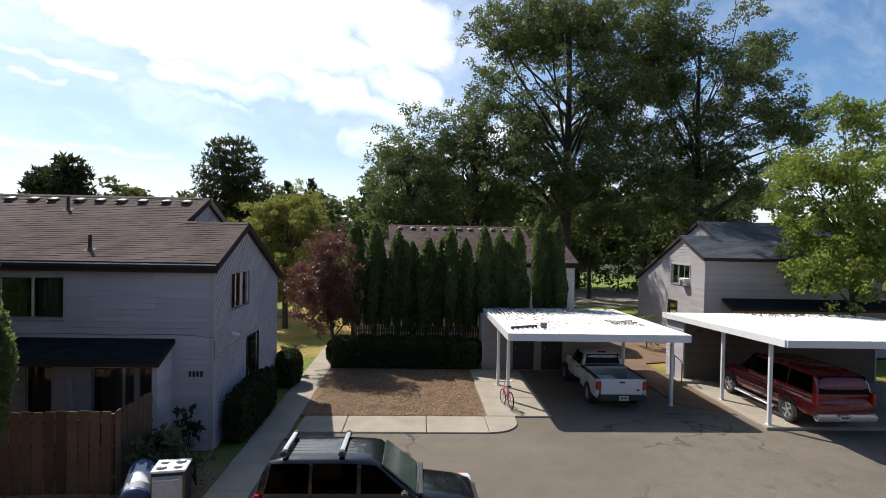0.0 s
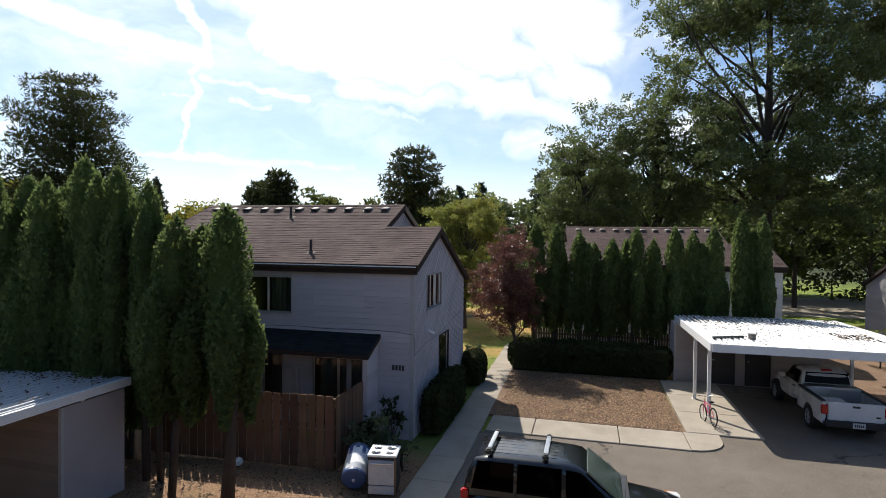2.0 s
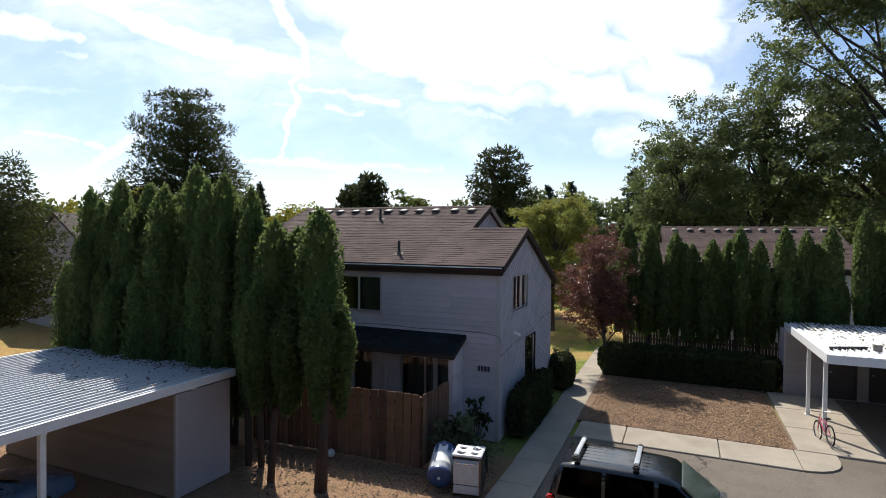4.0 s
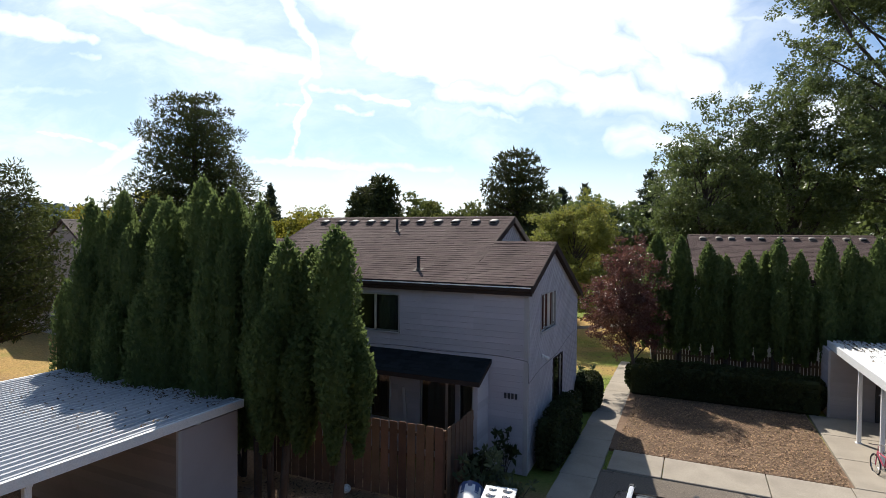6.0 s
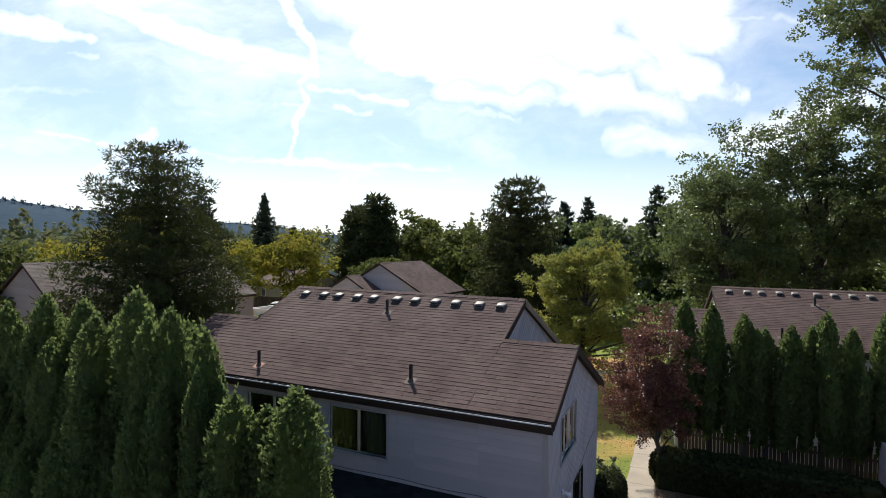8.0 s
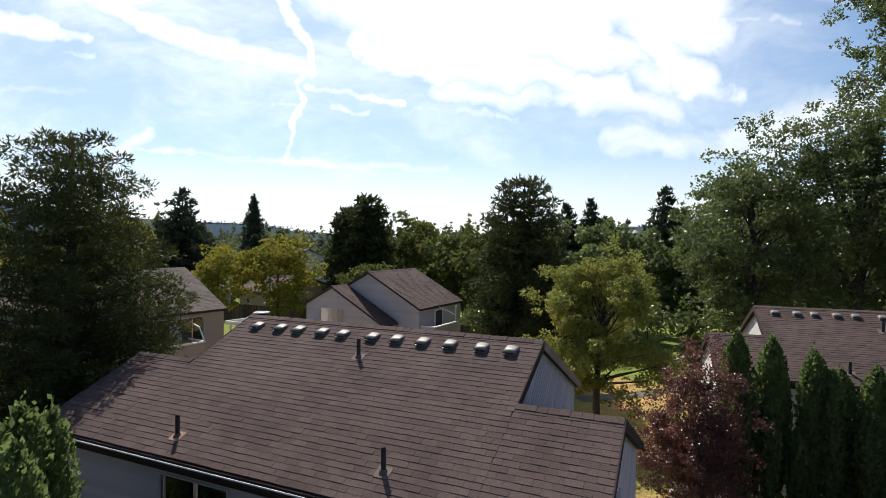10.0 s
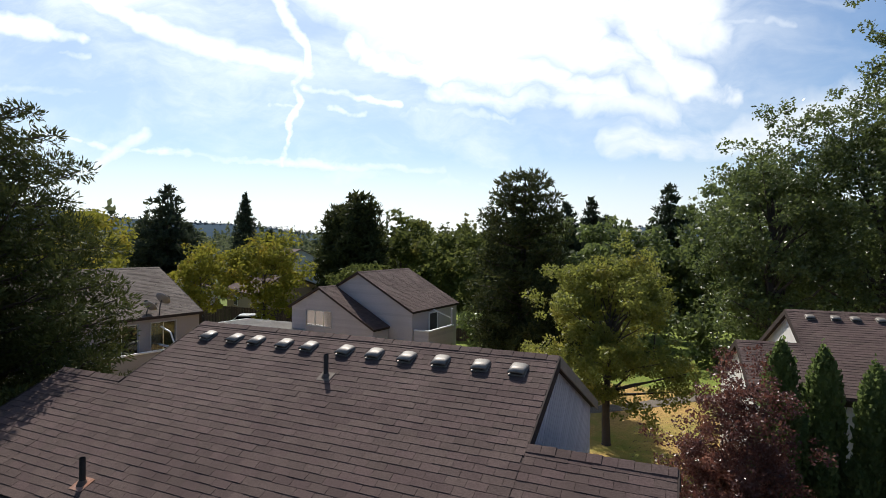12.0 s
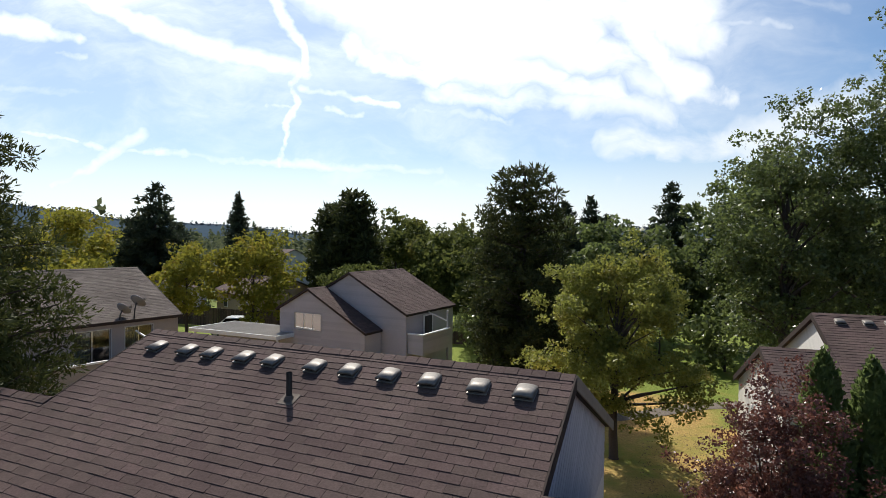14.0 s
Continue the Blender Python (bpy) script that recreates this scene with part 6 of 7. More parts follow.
for s in (1, -1):
    for pts in ([(-2.6, 1.2), (-1.5, 1.2), (-1.5, 1.7), (-2.48, 1.7)], [(-1.4, 1.2), (-0.5, 1.2), (-0.5, 1.71), (-1.4, 1.71)], [(-0.4, 1.2), (1.0, 1.2), (0.5, 1.7), (-0.4, 1.71)]):
        side_panel(red, "side_window", pts, flank3, s, CAR_GLASS)
    for x in (-1.66, 1.71):
        arch(red, x, s * 0.985, 0.39, s)
        wheel(red, x, s * 1.01, 0.39, 0.24, s, 5)
    part("side_strip", soft_box(-1.2, 1.25, s * 1.0 - 0.02, s * 1.0 + 0.016, 0.72, 0.79, 0.01, 1), CHROME, red, "pale double side stripe")
    part("running_board", soft_box(-1.1, 1.15, s * 1.02 - 0.1, s * 1.02 + 0.1, 0.30, 0.36, 0.02, 1), ALUMINIUM, red)
    part("tail_lamp", soft_box(-2.86, -2.7, s * 0.9 - 0.08, s * 0.9 + 0.06, 0.85, 1.25, 0.03, 2), LAMP_RED, red)
    mirror(red, 0.95, s * 0.96, 1.22, s, PLASTIC)
    for x in (-1.32, -0.3):
        part("door_handle", soft_box(x, x + 0.16, s * 1.0 - 0.02, s * 1.0 + 0.03, 1.0, 1.05, 0.012, 1), PLASTIC, red)
cross_panel(red, "rear_window", [(-2.82, 0.80, 1.22), (-2.82, -0.80, 1.22), (-2.66, -0.72, 1.74), (-2.66, 0.72, 1.74)], CAR_GLASS)
cross_panel(red, "windscreen", [(1.22, -0.8, 1.2), (1.22, 0.8, 1.2), (0.56, 0.72, 1.78), (0.56, -0.72, 1.78)], CAR_GLASS)
part("rear_bumper", soft_box(-2.98, -2.74, -0.96, 0.96, 0.42, 0.64, 0.05, 2), CHROME, red)
plate(red, -2.99, 0.1, 0.55, -1)
seams(red, (-1.45, -0.45, 1.05), 0.45, 1.14, 1.001)

# the blue car, deep in the near carport's shade
blue = thing("car", "blue saloon in the shade of the steel carport", "car", pose(-13.2, 5.3, 0, 0, 0, 90))
part("body", loft([(-2.2, 0.7, 0.4, 0.85, 0.95), (-2.1, 0.82, 0.3, 0.95, 0.92), (0.0, 0.86, 0.25, 0.95, 0.94), (1.5, 0.84, 0.28, 0.90, 0.9), (2.1, 0.76, 0.34, 0.78, 0.88), (2.25, 0.6, 0.4, 0.66, 0.9)]), PAINT_BLUE, blue, smooth=True)
part("cabin", loft([(-1.7, 0.72, 0.8, 0.96, 0.95), (-1.0, 0.76, 0.8, 1.34, 0.8), (0.2, 0.77, 0.8, 1.38, 0.78), (1.1, 0.76, 0.8, 0.98, 0.93)], 24, 5), PAINT_BLUE, blue, smooth=True)
for s in (1, -1):
    side_panel(blue, "side_window", [(-1.2, 0.98), (0.8, 0.98), (0.25, 1.28), (-0.9, 1.28)], lambda z: 0.77 * (1 - 0.2 * max(0, z - 0.8) / 0.55) + 0.012, s, CAR_GLASS)
    for x in (-1.35, 1.35):
        wheel(blue, x, s * 0.865, 0.31, 0.2, s, 5)
cross_panel(blue, "windscreen", [(1.1, -0.66, 1.0), (1.1, 0.66, 1.0), (0.3, 0.58, 1.36), (0.3, -0.58, 1.36)], CAR_GLASS)

# ---- bicycle ----
PINK = material("pink bicycle paint", (0.62, 0.10, 0.16), (0.5, 0.08, 0.13), 0.3, 40, 4, 0.0)
bike = thing("bicycle", "small pink bicycle leaning on a carport post", "bicycle", pose(3.1, 18.8, 0.08, 0, 8, 100))
for x in (-0.42, 0.42):
    r = 0.27
    n = 28
    w = part("wheel", tube([(x + r * math.cos(6.2832 * k / n), 0, r + r * math.sin(6.2832 * k / n)) for k in range(n + 1)], 0.02, 7, False), RUBBER, bike, smooth=True)
    part("rim", tube([(x + 0.235 * math.cos(6.2832 * k / n), 0, r + 0.235 * math.sin(6.2832 * k / n)) for k in range(n + 1)], 0.010, 6, False), CHROME, w)
    part("spoke_set", join(*[tube([(x, 0, r), (x + 0.23 * math.cos(t), 0, r + 0.23 * math.sin(t))], 0.0025, 4) for t in (6.2832 * k / 14 for k in range(14))]), CHROME, w)
part("bike_frame", join(tube([(-0.42, 0, 0.27), (-0.08, 0, 0.26)], 0.012, 7), tube([(-0.42, 0, 0.27), (-0.18, 0, 0.60)], 0.011, 7), tube([(-0.05, 0, 0.26), (-0.2, 0, 0.66)], 0.016, 8), tube([(-0.05, 0, 0.26), (0.28, 0, 0.60)], 0.018, 8), tube([(-0.17, 0, 0.56), (0.28, 0, 0.64)], 0.015, 8), tube([(0.27, 0, 0.68), (0.42, 0, 0.27)], 0.014, 8)), PINK, bike)
part("handlebar", join(tube([(0.26, 0, 0.66), (0.22, 0, 0.80)], 0.013, 7), tube([(0.12, -0.26, 0.86), (0.22, -0.1, 0.82), (0.22, 0.1, 0.82), (0.12, 0.26, 0.86)], 0.012, 7)), CHROME, bike)
part("saddle", loft([(-0.32, 0.08, 0.68, 0.73, 0.9), (-0.22, 0.085, 0.67, 0.735, 0.9), (-0.08, 0.025, 0.68, 0.72, 0.9)], 14, 3), PLASTIC, bike)
part("crank", join(lathe([(0.0, 0.03), (0.07, 0.03), (0.07, 0.02), (0.0, 0.02)], 16), tube([(0, 0.04, 0), (0.1, 0.05, -0.06)], 0.009, 6), tube([(0, -0.04, 0), (-0.1, -0.05, 0.06)], 0.009, 6)), CHROME, bike).location = (-0.06, 0, 0.26)

# ---- the near yard ----
fence = thing("fence", "weathered cedar picket fence with narrow gaps round the patio", "fence")
rr = random.Random(3)


def picket_run(a, b, top):
    a, b = Vector(a), Vector(b)
    L = (b - a).length
    u = (b - a) / L
    n = int(L / 0.24)
    nrm = Vector((u.y, -u.x, 0))
    for k in range(n):
        h = top + rr.uniform(-0.02, 0.025)
        w, t = 0.206, 0.02
        prof = [(0, 0.04), (w, 0.04), (w, h - 0.025), (w - 0.02, h), (0.02, h), (0, h - 0.025)]
        o = a + u * (k * 0.24) + Vector((rr.uniform(-0.003, 0.003), rr.uniform(-0.003, 0.003), 0))
        part("picket", prism(prof, lambda p, q: t, o, u, Z, nrm), CEDAR, fence)
    for z in (0.35, 1.05, top - 0.28):
        part("rail", prism([(0, z), (L, z), (L, z + 0.085), (0, z + 0.085)], lambda p, q: 0.038, a - nrm * 0.04, u, Z, nrm), CEDAR, fence)
    for k in range(int(L / 2.4) + 1):
        o = a + u * min(k * 2.4, L - 0.09)
        part("post", prism([(0, 0), (0.09, 0), (0.09, top - 0.06), (0, top - 0.06)], lambda p, q: 0.09, o - nrm * 0.13, u, Z, nrm), CEDAR, fence)


picket_run((-12.0, 12.2, 0), (-6.7, 12.42, 0), 1.86)
picket_run((-6.68, 12.42, 0), (-6.68, 14.2, 0), 1.86)

ENAMEL = material("white stove enamel", (0.78, 0.78, 0.77), (0.62, 0.6, 0.57), 0.25, 40, 3, 0.05)
PANEL_GREY = material("scuffed grey enamel", (0.50, 0.51, 0.53), (0.36, 0.37, 0.39), 0.35, 30, 4, 0.1)
stove = thing("stove", "old white electric cooker with four burners, out in the yard", "stove", pose(-5.17, 11.8, 0, 0, 0, 100))
part("body", soft_box(-0.31, 0.31, -0.32, 0.32, 0.03, 0.89, 0.01, 1), PLASTIC, stove, "black side panels")
part("cooktop", soft_box(-0.33, 0.33, -0.34, 0.34, 0.885, 0.93, 0.012, 2), ENAMEL, stove)
part("oven_door", soft_box(-0.345, -0.30, -0.30, 0.30, 0.26, 0.82, 0.015, 2), PANEL_GREY, stove, "pale grey oven door")
part("oven_handle", tube([(-0.375, -0.24, 0.76), (-0.385, 0.0, 0.76), (-0.375, 0.24, 0.76)], 0.012, 7), CHROME, stove)
part("drawer", soft_box(-0.34, -0.30, -0.30, 0.30, 0.05, 0.24, 0.01, 1), PANEL_GREY, stove)
part("panel_edge", soft_box(-0.35, -0.29, -0.335, -0.29, 0.05, 0.86, 0.006, 1), CEDAR, stove, "bare tan strip at the corner")
for bx, by, r in ((-0.15, -0.16, 0.085), (-0.15, 0.16, 0.105), (0.13, -0.16, 0.105), (0.13, 0.16, 0.085)):
    bowl = part("burner", moved(([(r * math.cos(6.2832 * k / 20), r * math.sin(6.2832 * k / 20), 0.002) for k in range(20)], [tuple(range(20))]), Matrix.Translation((bx, by, 0.932))), PLASTIC, stove)
    part("coil", tube([(bx + (0.02 + (r - 0.03) * k / 60) * math.cos(k * 0.42), by + (0.02 + (r - 0.03) * k / 60) * math.sin(k * 0.42), 0.94) for k in range(61)], 0.006, 5), STEEL, bowl)
BLUE_DRUM = material("blue plastic drum", (0.05, 0.09, 0.22), (0.04, 0.07, 0.16), 0.4, 30, 3, 0.1)
drum = thing("drum", "blue and white drum lying on bare earth by the fence", "drum", pose(-5.92, 11.95, 0.43, 20, 0, 14))
part("body", lathe([(0.0, -0.45), (0.27, -0.45), (0.285, -0.42), (0.285, -0.2), (0.295, -0.18), (0.285, -0.16), (0.285, 0.16), (0.295, 0.18), (0.285, 0.2), (0.285, 0.42), (0.27, 0.45), (0.0, 0.45)], 32), METAL_WHITE, drum, smooth=True)
part("end_cap", lathe([(0.0, -0.462), (0.05, -0.462), (0.06, -0.47), (0.24, -0.47), (0.275, -0.455), (0.292, -0.42), (0.29, -0.36)], 32), BLUE_DRUM, drum, "deep blue end")
for k in range(11):
    a, run = 2 * math.pi * k / 11, 0.16 + 0.2 * abs(math.sin(2.3 * k))
    part("drip", (([(0.291 * math.sin(t), yv, 0.291 * math.cos(t)) for t in (a - 0.17, a, a + 0.17) for yv in (0.45 - run, 0.452)], [(0, 1, 3, 2), (2, 3, 5, 4)])), BLUE_DRUM, drum, "blue paint running down the drum")
part("far_cap", lathe([(0.29, 0.36), (0.292, 0.44), (0.27, 0.462), (0.0, 0.462)], 32), BLUE_DRUM, drum)
part("bung", lathe([(0.0, -0.49), (0.035, -0.49), (0.035, -0.465)], 14), METAL_WHITE, drum)
BALL_W = material("white ball leather", (0.7, 0.7, 0.68), (0.5, 0.5, 0.48), 0.5, 40, 9, 0.1)
ball = thing("football", "black and white football on the ground by the fence", "ball", pose(-9.2, 12.05, 0.11))
bm = bmesh.new()
bmesh.ops.create_icosphere(bm, subdivisions=3, radius=0.11)
part("skin", bm, BALL_W, ball, smooth=True)
for k, v in enumerate(((0, 0.53, 0.85), (0, -0.53, 0.85), (0.85, 0, 0.53), (-0.85, 0, 0.53), (0.53, -0.85, 0), (-0.53, -0.85, 0), (0, -0.53, -0.85))):
    d = Vector(v).normalized()
    a = d.orthogonal().normalized()
    b = d.cross(a)
    part("panel", ([0.1115 * (d + 0.34 * (math.cos(t) * a + math.sin(t) * b)).normalized() for t in (6.2832 * i / 5 for i in range(5))], [(0, 1, 2, 3, 4)]), PLASTIC, ball)
chair = thing("garden_chair", "pale slatted garden chair on the patio", "chair", pose(-9.3, 14.15, 0, 0, 0, 170))
for k in range(5):
    part("back_slat", moved(soft_box(-0.26 + k * 0.11, -0.18 + k * 0.11, -0.01, 0.012, 0, 0.75, 0.008, 1), pose(0, -0.24, 0.38, 18)), TRIM_PALE, chair)
for k in range(5):
    part("seat_slat", soft_box(-0.28, 0.28, -0.24 + k * 0.1, -0.16 + k * 0.1, 0.38, 0.4, 0.006, 1), TRIM_PALE, chair)
for x in (-0.28, 0.28):
    for yv in (-0.22, 0.24):
        part("leg", soft_box(x - 0.025, x + 0.025, yv - 0.03, yv + 0.03, 0, 0.58, 0.006, 1), TRIM_PALE, chair)
    part("armrest", soft_box(x - 0.05, x + 0.05, -0.26, 0.3, 0.58, 0.605, 0.008, 1), TRIM_PALE, chair)
board = thing("plank", "loose board leaning on the patio wall", "plank", pose(-8.95, 14.75, 0, 8, 0, 0))
part("wood", soft_box(-0.05, 0.05, -0.015, 0.015, 0.0, 2.1, 0.006, 1), TRIM_PALE, board)
bin_ = thing("bucket", "bright blue bucket among shrubs by the house corner", "bucket", pose(-6.1, 14.5, 0))
BRIGHT_BLUE = material("bright blue plastic", (0.03, 0.05, 0.45), (0.03, 0.04, 0.35), 0.4, 30, 5, 0.0)
part("pail", moved(lathe([(0.0, 0.0), (0.13, 0.0), (0.17, 0.3), (0.18, 0.3), (0.16, 0.28), (0.12, 0.02)], 20), Matrix.Rotation(radians(90), 4, "X")), BRIGHT_BLUE, bin_)
part("handle", tube([(0.17 * math.cos(t), 0, 0.3 + 0.14 * math.sin(t)) for t in (math.pi * k / 8 for k in range(9))], 0.006, 5), CHROME, bin_)


def shrub(label, at, h, r, n, size, leaf, seed, aspect=2.2):
    """Loose leafy stems from one root."""
    t = thing("shrub", label, "bush", pose(*at))
    g = random.Random(seed)
    tips, wood = [], []
    for k in range(14):
        a, q = g.uniform(0, 6.28), g.uniform(0.3, 1.0) * r
        tip = (q * math.cos(a), q * math.sin(a), h * g.uniform(0.5, 1.0))
        tips.append(tip)
        wood.append(tube([(0, 0, 0), (tip[0] * 0.4, tip[1] * 0.4, tip[2] * 0.6), tip], [0.012, 0.009, 0.004], 5, False))
    part("stem", join(*wood), BARK, t)
    p, d = clump_points(np.array(tips), np.full((len(tips), 3), r * 0.34), n)
    part("foliage", quads(leaf_quads(p, size, aspect, d + np.array([0, 0, 0.4]), 0.8), leaf), None, t)


LEAF_GLOSS = leafage("pale glossy leaves", (0.05, 0.07, 0.03), (0.16, 0.18, 0.10), None, 0.3, 0.25, 2.0)
shrub("light-leaved shrub beside the cooker", (-6.1, 13.1, 0), 1.15, 0.55, 700, 0.085, LEAF_GLOSS, 5)
shrub("low leafy plant beside the cooker", (-5.1, 12.9, 0), 0.75, 0.4, 500, 0.08, LEAF_GLOSS, 6)
shrub("dark shrub under the house number", (-5.9, 14.3, 0), 1.3, 0.35, 1100, 0.08, LEAF_HEDGE, 7)
shrub("dark shrub at the house corner", (-6.45, 13.9, 0), 0.8, 0.5, 1100, 0.08, LEAF_HEDGE, 9)
shrub("pale-flowering shrub at the end of the house", (-5.35, 23.3, 0), 1.15, 0.42, 900, 0.09, LEAF_GLOSS, 8)

# ---- on and about the near house ----
for k, x in enumerate((-15.03, -14.25, -13.65, -12.9, -12.27, -11.4, -10.73, -10.03, -9.34, -8.57, -7.89)):
    v = thing("roof_vent", "weathered metal box vent near the ridge of the roof", "roof vent", pose(x, 18.93, 7.07 - 0.437 * 0.49 + 0.012, 23.6) @ pose(0, 0, 0, 0, 0, rr.uniform(-4, 4)), "ridge vents of the near house")
    part("base", soft_box(-0.15, 0.15, -0.15, 0.15, 0.0, 0.02, 0.006, 1), VENT_METAL, v)
    part("throat", soft_box(-0.12, 0.12, -0.12, 0.10, 0.015, 0.062, 0.01, 1), PLASTIC, v)
    n, prof = 8, []
    for i in range(n + 1):
        a = -1 + 2 * i / n
        prof.append((0.142 * a, 0.112 - 0.028 * abs(a) ** 3.0))
    verts = [(px, yv, pz - (0.042 if yv > 0 else 0.0)) for yv in (-0.16, 0.15) for px, pz in prof] + [(px * 0.97, yv, pz - 0.036 - (0.042 if yv > 0 else 0.0)) for yv in (-0.16, 0.15) for px, pz in prof]
    m1 = n + 1
    f = [(i, i + 1, m1 + i + 1, m1 + i) for i in range(n)] + [(2 * m1 + i + 1, 2 * m1 + i, 3 * m1 + i, 3 * m1 + i + 1) for i in range(n)]
    f += [(i + 1, i, 2 * m1 + i, 2 * m1 + i + 1) for i in range(n)] + [(m1 + i, m1 + i + 1, 3 * m1 + i + 1, 3 * m1 + i) for i in range(n)] + [(0, m1, 3 * m1, 2 * m1), (n, 2 * m1 + n, 3 * m1 + n, m1 + n)]
    part("hood", (verts, f), VENT_METAL, v, smooth=True)


def vent_pipe(x, yy, h, flash):
    z = 7.07 - 0.437 * (19.42 - yy)
    t = thing("vent_pipe", "black plumbing vent pipe with metal flashing on the shingles", "vent pipe", pose(x, yy, z))
    part("flashing", moved(soft_box(-0.14, 0.14, -0.13, 0.13, 0.012, 0.022, 0.004, 1), pose(0, 0, 0, 23.6)), flash, t)
    part("collar", moved(lathe([(0.085, 0.0), (0.06, 0.06), (0.05, 0.075)], 18), Matrix.Rotation(radians(90), 4, "X")), LEAD, t)
    part("pipe", join(tube([(0, 0, -0.05), (0, 0, h)], 0.045, 14, False), tube([(0, 0, h - 0.2), (0, 0, h)], 0.036, 14, False)), BLACK_PIPE, t)


vent_pipe(-11.33, 18.2, 0.42, LEAD)
vent_pipe(-9.03, 15.45, 0.42, LEAD)
vent_pipe(-13.72, 15.28, 0.42, COPPER)
lamp = thing("wall_lamp", "small white lamp on a bracket on the gable wall", "lamp", pose(-5.47, 16.35, 2.95))
part("bracket", soft_box(0, 0.05, -0.05, 0.05, -0.05, 0.05, 0.01, 1), METAL_WHITE, lamp)
part("head", moved(lathe([(0.0, 0.0), (0.03, 0.0), (0.045, 0.08), (0.065, 0.16), (0.0, 0.15)], 16), pose(0.05, 0, 0, -30, 0, -60)), METAL_WHITE, lamp)
numbers = thing("number_sign", "four dark number shapes on the siding", "sign", pose(-5.95, 14.945, 2.08))
for k in range(4):
    part("bar", soft_box(-0.18 + 0.1 * k, -0.115 + 0.1 * k, -0.012, 0.01, -0.075, 0.075, 0.006, 1), BAR_INK, numbers)
numbers = thing("number_sign", "three dark number shapes on the store wall", "sign", pose(11.75, 22.44, 2.2))
for k in range(3):
    part("bar", soft_box(-0.15 + 0.1 * k, -0.085 + 0.1 * k, -0.012, 0.01, -0.07, 0.07, 0.006, 1), BAR_INK, numbers)
numbers = thing("number_sign", "small dark number shapes on the carport store", "sign", pose(-12.6, 8.6, 2.05))
for k in range(2):
    part("bar", soft_box(-0.1 + 0.1 * k, -0.04 + 0.1 * k, -0.012, 0.01, -0.06, 0.06, 0.006, 1), BAR_INK, numbers)
GREY_WIRE = material("grey painted cable", (0.14, 0.13, 0.14), None, 0.6, 30, 2, 0.0)
cable = thing("cable", "thin grey cable sagging across the house wall", "cable")
part("run", tube([(-12.3 + 0.35 * k, 14.93, 3.12 + 0.015 * math.sin(k * 0.9)) for k in range(19)] + [(-5.50, 14.93, 3.06), (-5.46, 14.96, 2.95), (-5.46, 14.96, 2.46)], 0.007, 6), GREY_WIRE, cable)
part("run", tube([(-5.455, 14.96 + 0.33 * k, 2.46 + 0.03 * k + 0.05 * math.sin(k * 0.5)) for k in range(20)], 0.007, 6), GREY_WIRE, cable)

# ---- farther off ----
B_GROUP = "ridge vents of the house behind the arborvitae"
for ob in [o for o in scene.objects if o.name.startswith("roof_vent")]:
    c = copy_thing(ob, house_b.matrix_world @ house_a.matrix_world.inverted() @ ob.matrix_basis)
    tagged(c, group=B_GROUP)
for x, yy in ((-0.2, -1.4), (-2.0, -4.0)):
    t = thing("vent_pipe", "black plumbing vent pipe on the far shingle roof", "vent pipe", house_b.matrix_world @ pose(x, yy, 7.07 + 0.437 * yy))
    part("pipe", tube([(0, 0, -0.05), (0, 0, 0.42)], 0.05, 12, False), BLACK_PIPE, t)
    part("flashing", moved(soft_box(-0.16, 0.16, -0.16, 0.16, 0.015, 0.028, 0.004, 1), pose(0, 0, 0, 23.6)), LEAD, t)

rail = thing("fence", "pale garden fence behind the hedge, darkened for shade", "fence")
# pale wood coloured dark, for the shade of hedge and trees
SHADED_WOOD = material("pale weathered wood darkened for shade", (0.11, 0.08, 0.058), (0.075, 0.055, 0.042), 0.85, 30, 1.5, 0.4, rand="object", vary=0.25)
for k in range(56):
    x = -3.1 + 0.125 * k
    part("picket", soft_box(x, x + 0.10, 27.02, 27.04, 0.02, 1.55 + rr.uniform(-0.02, 0.02), 0.006, 1), SHADED_WOOD, rail)
for z in (0.4, 1.25):
    part("rail", box(-3.1, 3.9, 27.045, 27.085, z, z + 0.09), SHADED_WOOD, rail)

ac = thing("air_conditioner", "white window air conditioner in the side window", "air conditioner", pose(14.62, 29.5, 3.55))
part("case", soft_box(-0.3, 0.1, -0.3, 0.3, 0.0, 0.4, 0.012, 1), METAL_WHITE, ac)
for k in range(6):
    part("grille_bar", box(-0.36, -0.345, -0.25, 0.25, 0.06 + 0.055 * k, 0.075 + 0.055 * k), PLASTIC, ac)

# balcony of the pinkish-grey house, in the house's own axes: x to the south, y to the east
bal = thing("balcony", "boarded balcony with a white top rail and an open door", "balcony", POSE_F)
wall(bal, "parapet", Vector((0, 5.6, 0)), NORTH, [(-2.95, 2.55), (0.5, 2.55), (0.5, 3.78), (-2.95, 3.78)], (), 0, 0.2, mat=SIDING_MAUVE, singles=False)
wall(bal, "parapet", Vector((2.95, 0, 0)), EAST, [(4.5, 2.55), (5.6, 2.55), (5.6, 3.78), (4.5, 3.78)], (), 0, 0.2, mat=SIDING_MAUVE, singles=False)
part("top_rail", join(box(-0.5, 3.02, 5.5, 5.68, 3.78, 3.86), box(2.84, 3.02, 4.5, 5.5, 3.78, 3.86)), METAL_WHITE, bal)
part("floor", box(-0.5, 2.8, 4.5, 5.46, 2.5, 2.62), TRIM_PALE, bal)
for x in (-0.42, 2.86):
    part("post", box(x - 0.07, x + 0.07, 5.46, 5.6, 0.7, 5.0 if x < 0 else 3.78), TRIM_PALE, bal)
part("brace", tube([(-0.42, 5.5, 4.3), (0.6, 4.6, 4.95)], 0.05, 6), METAL_WHITE, bal)
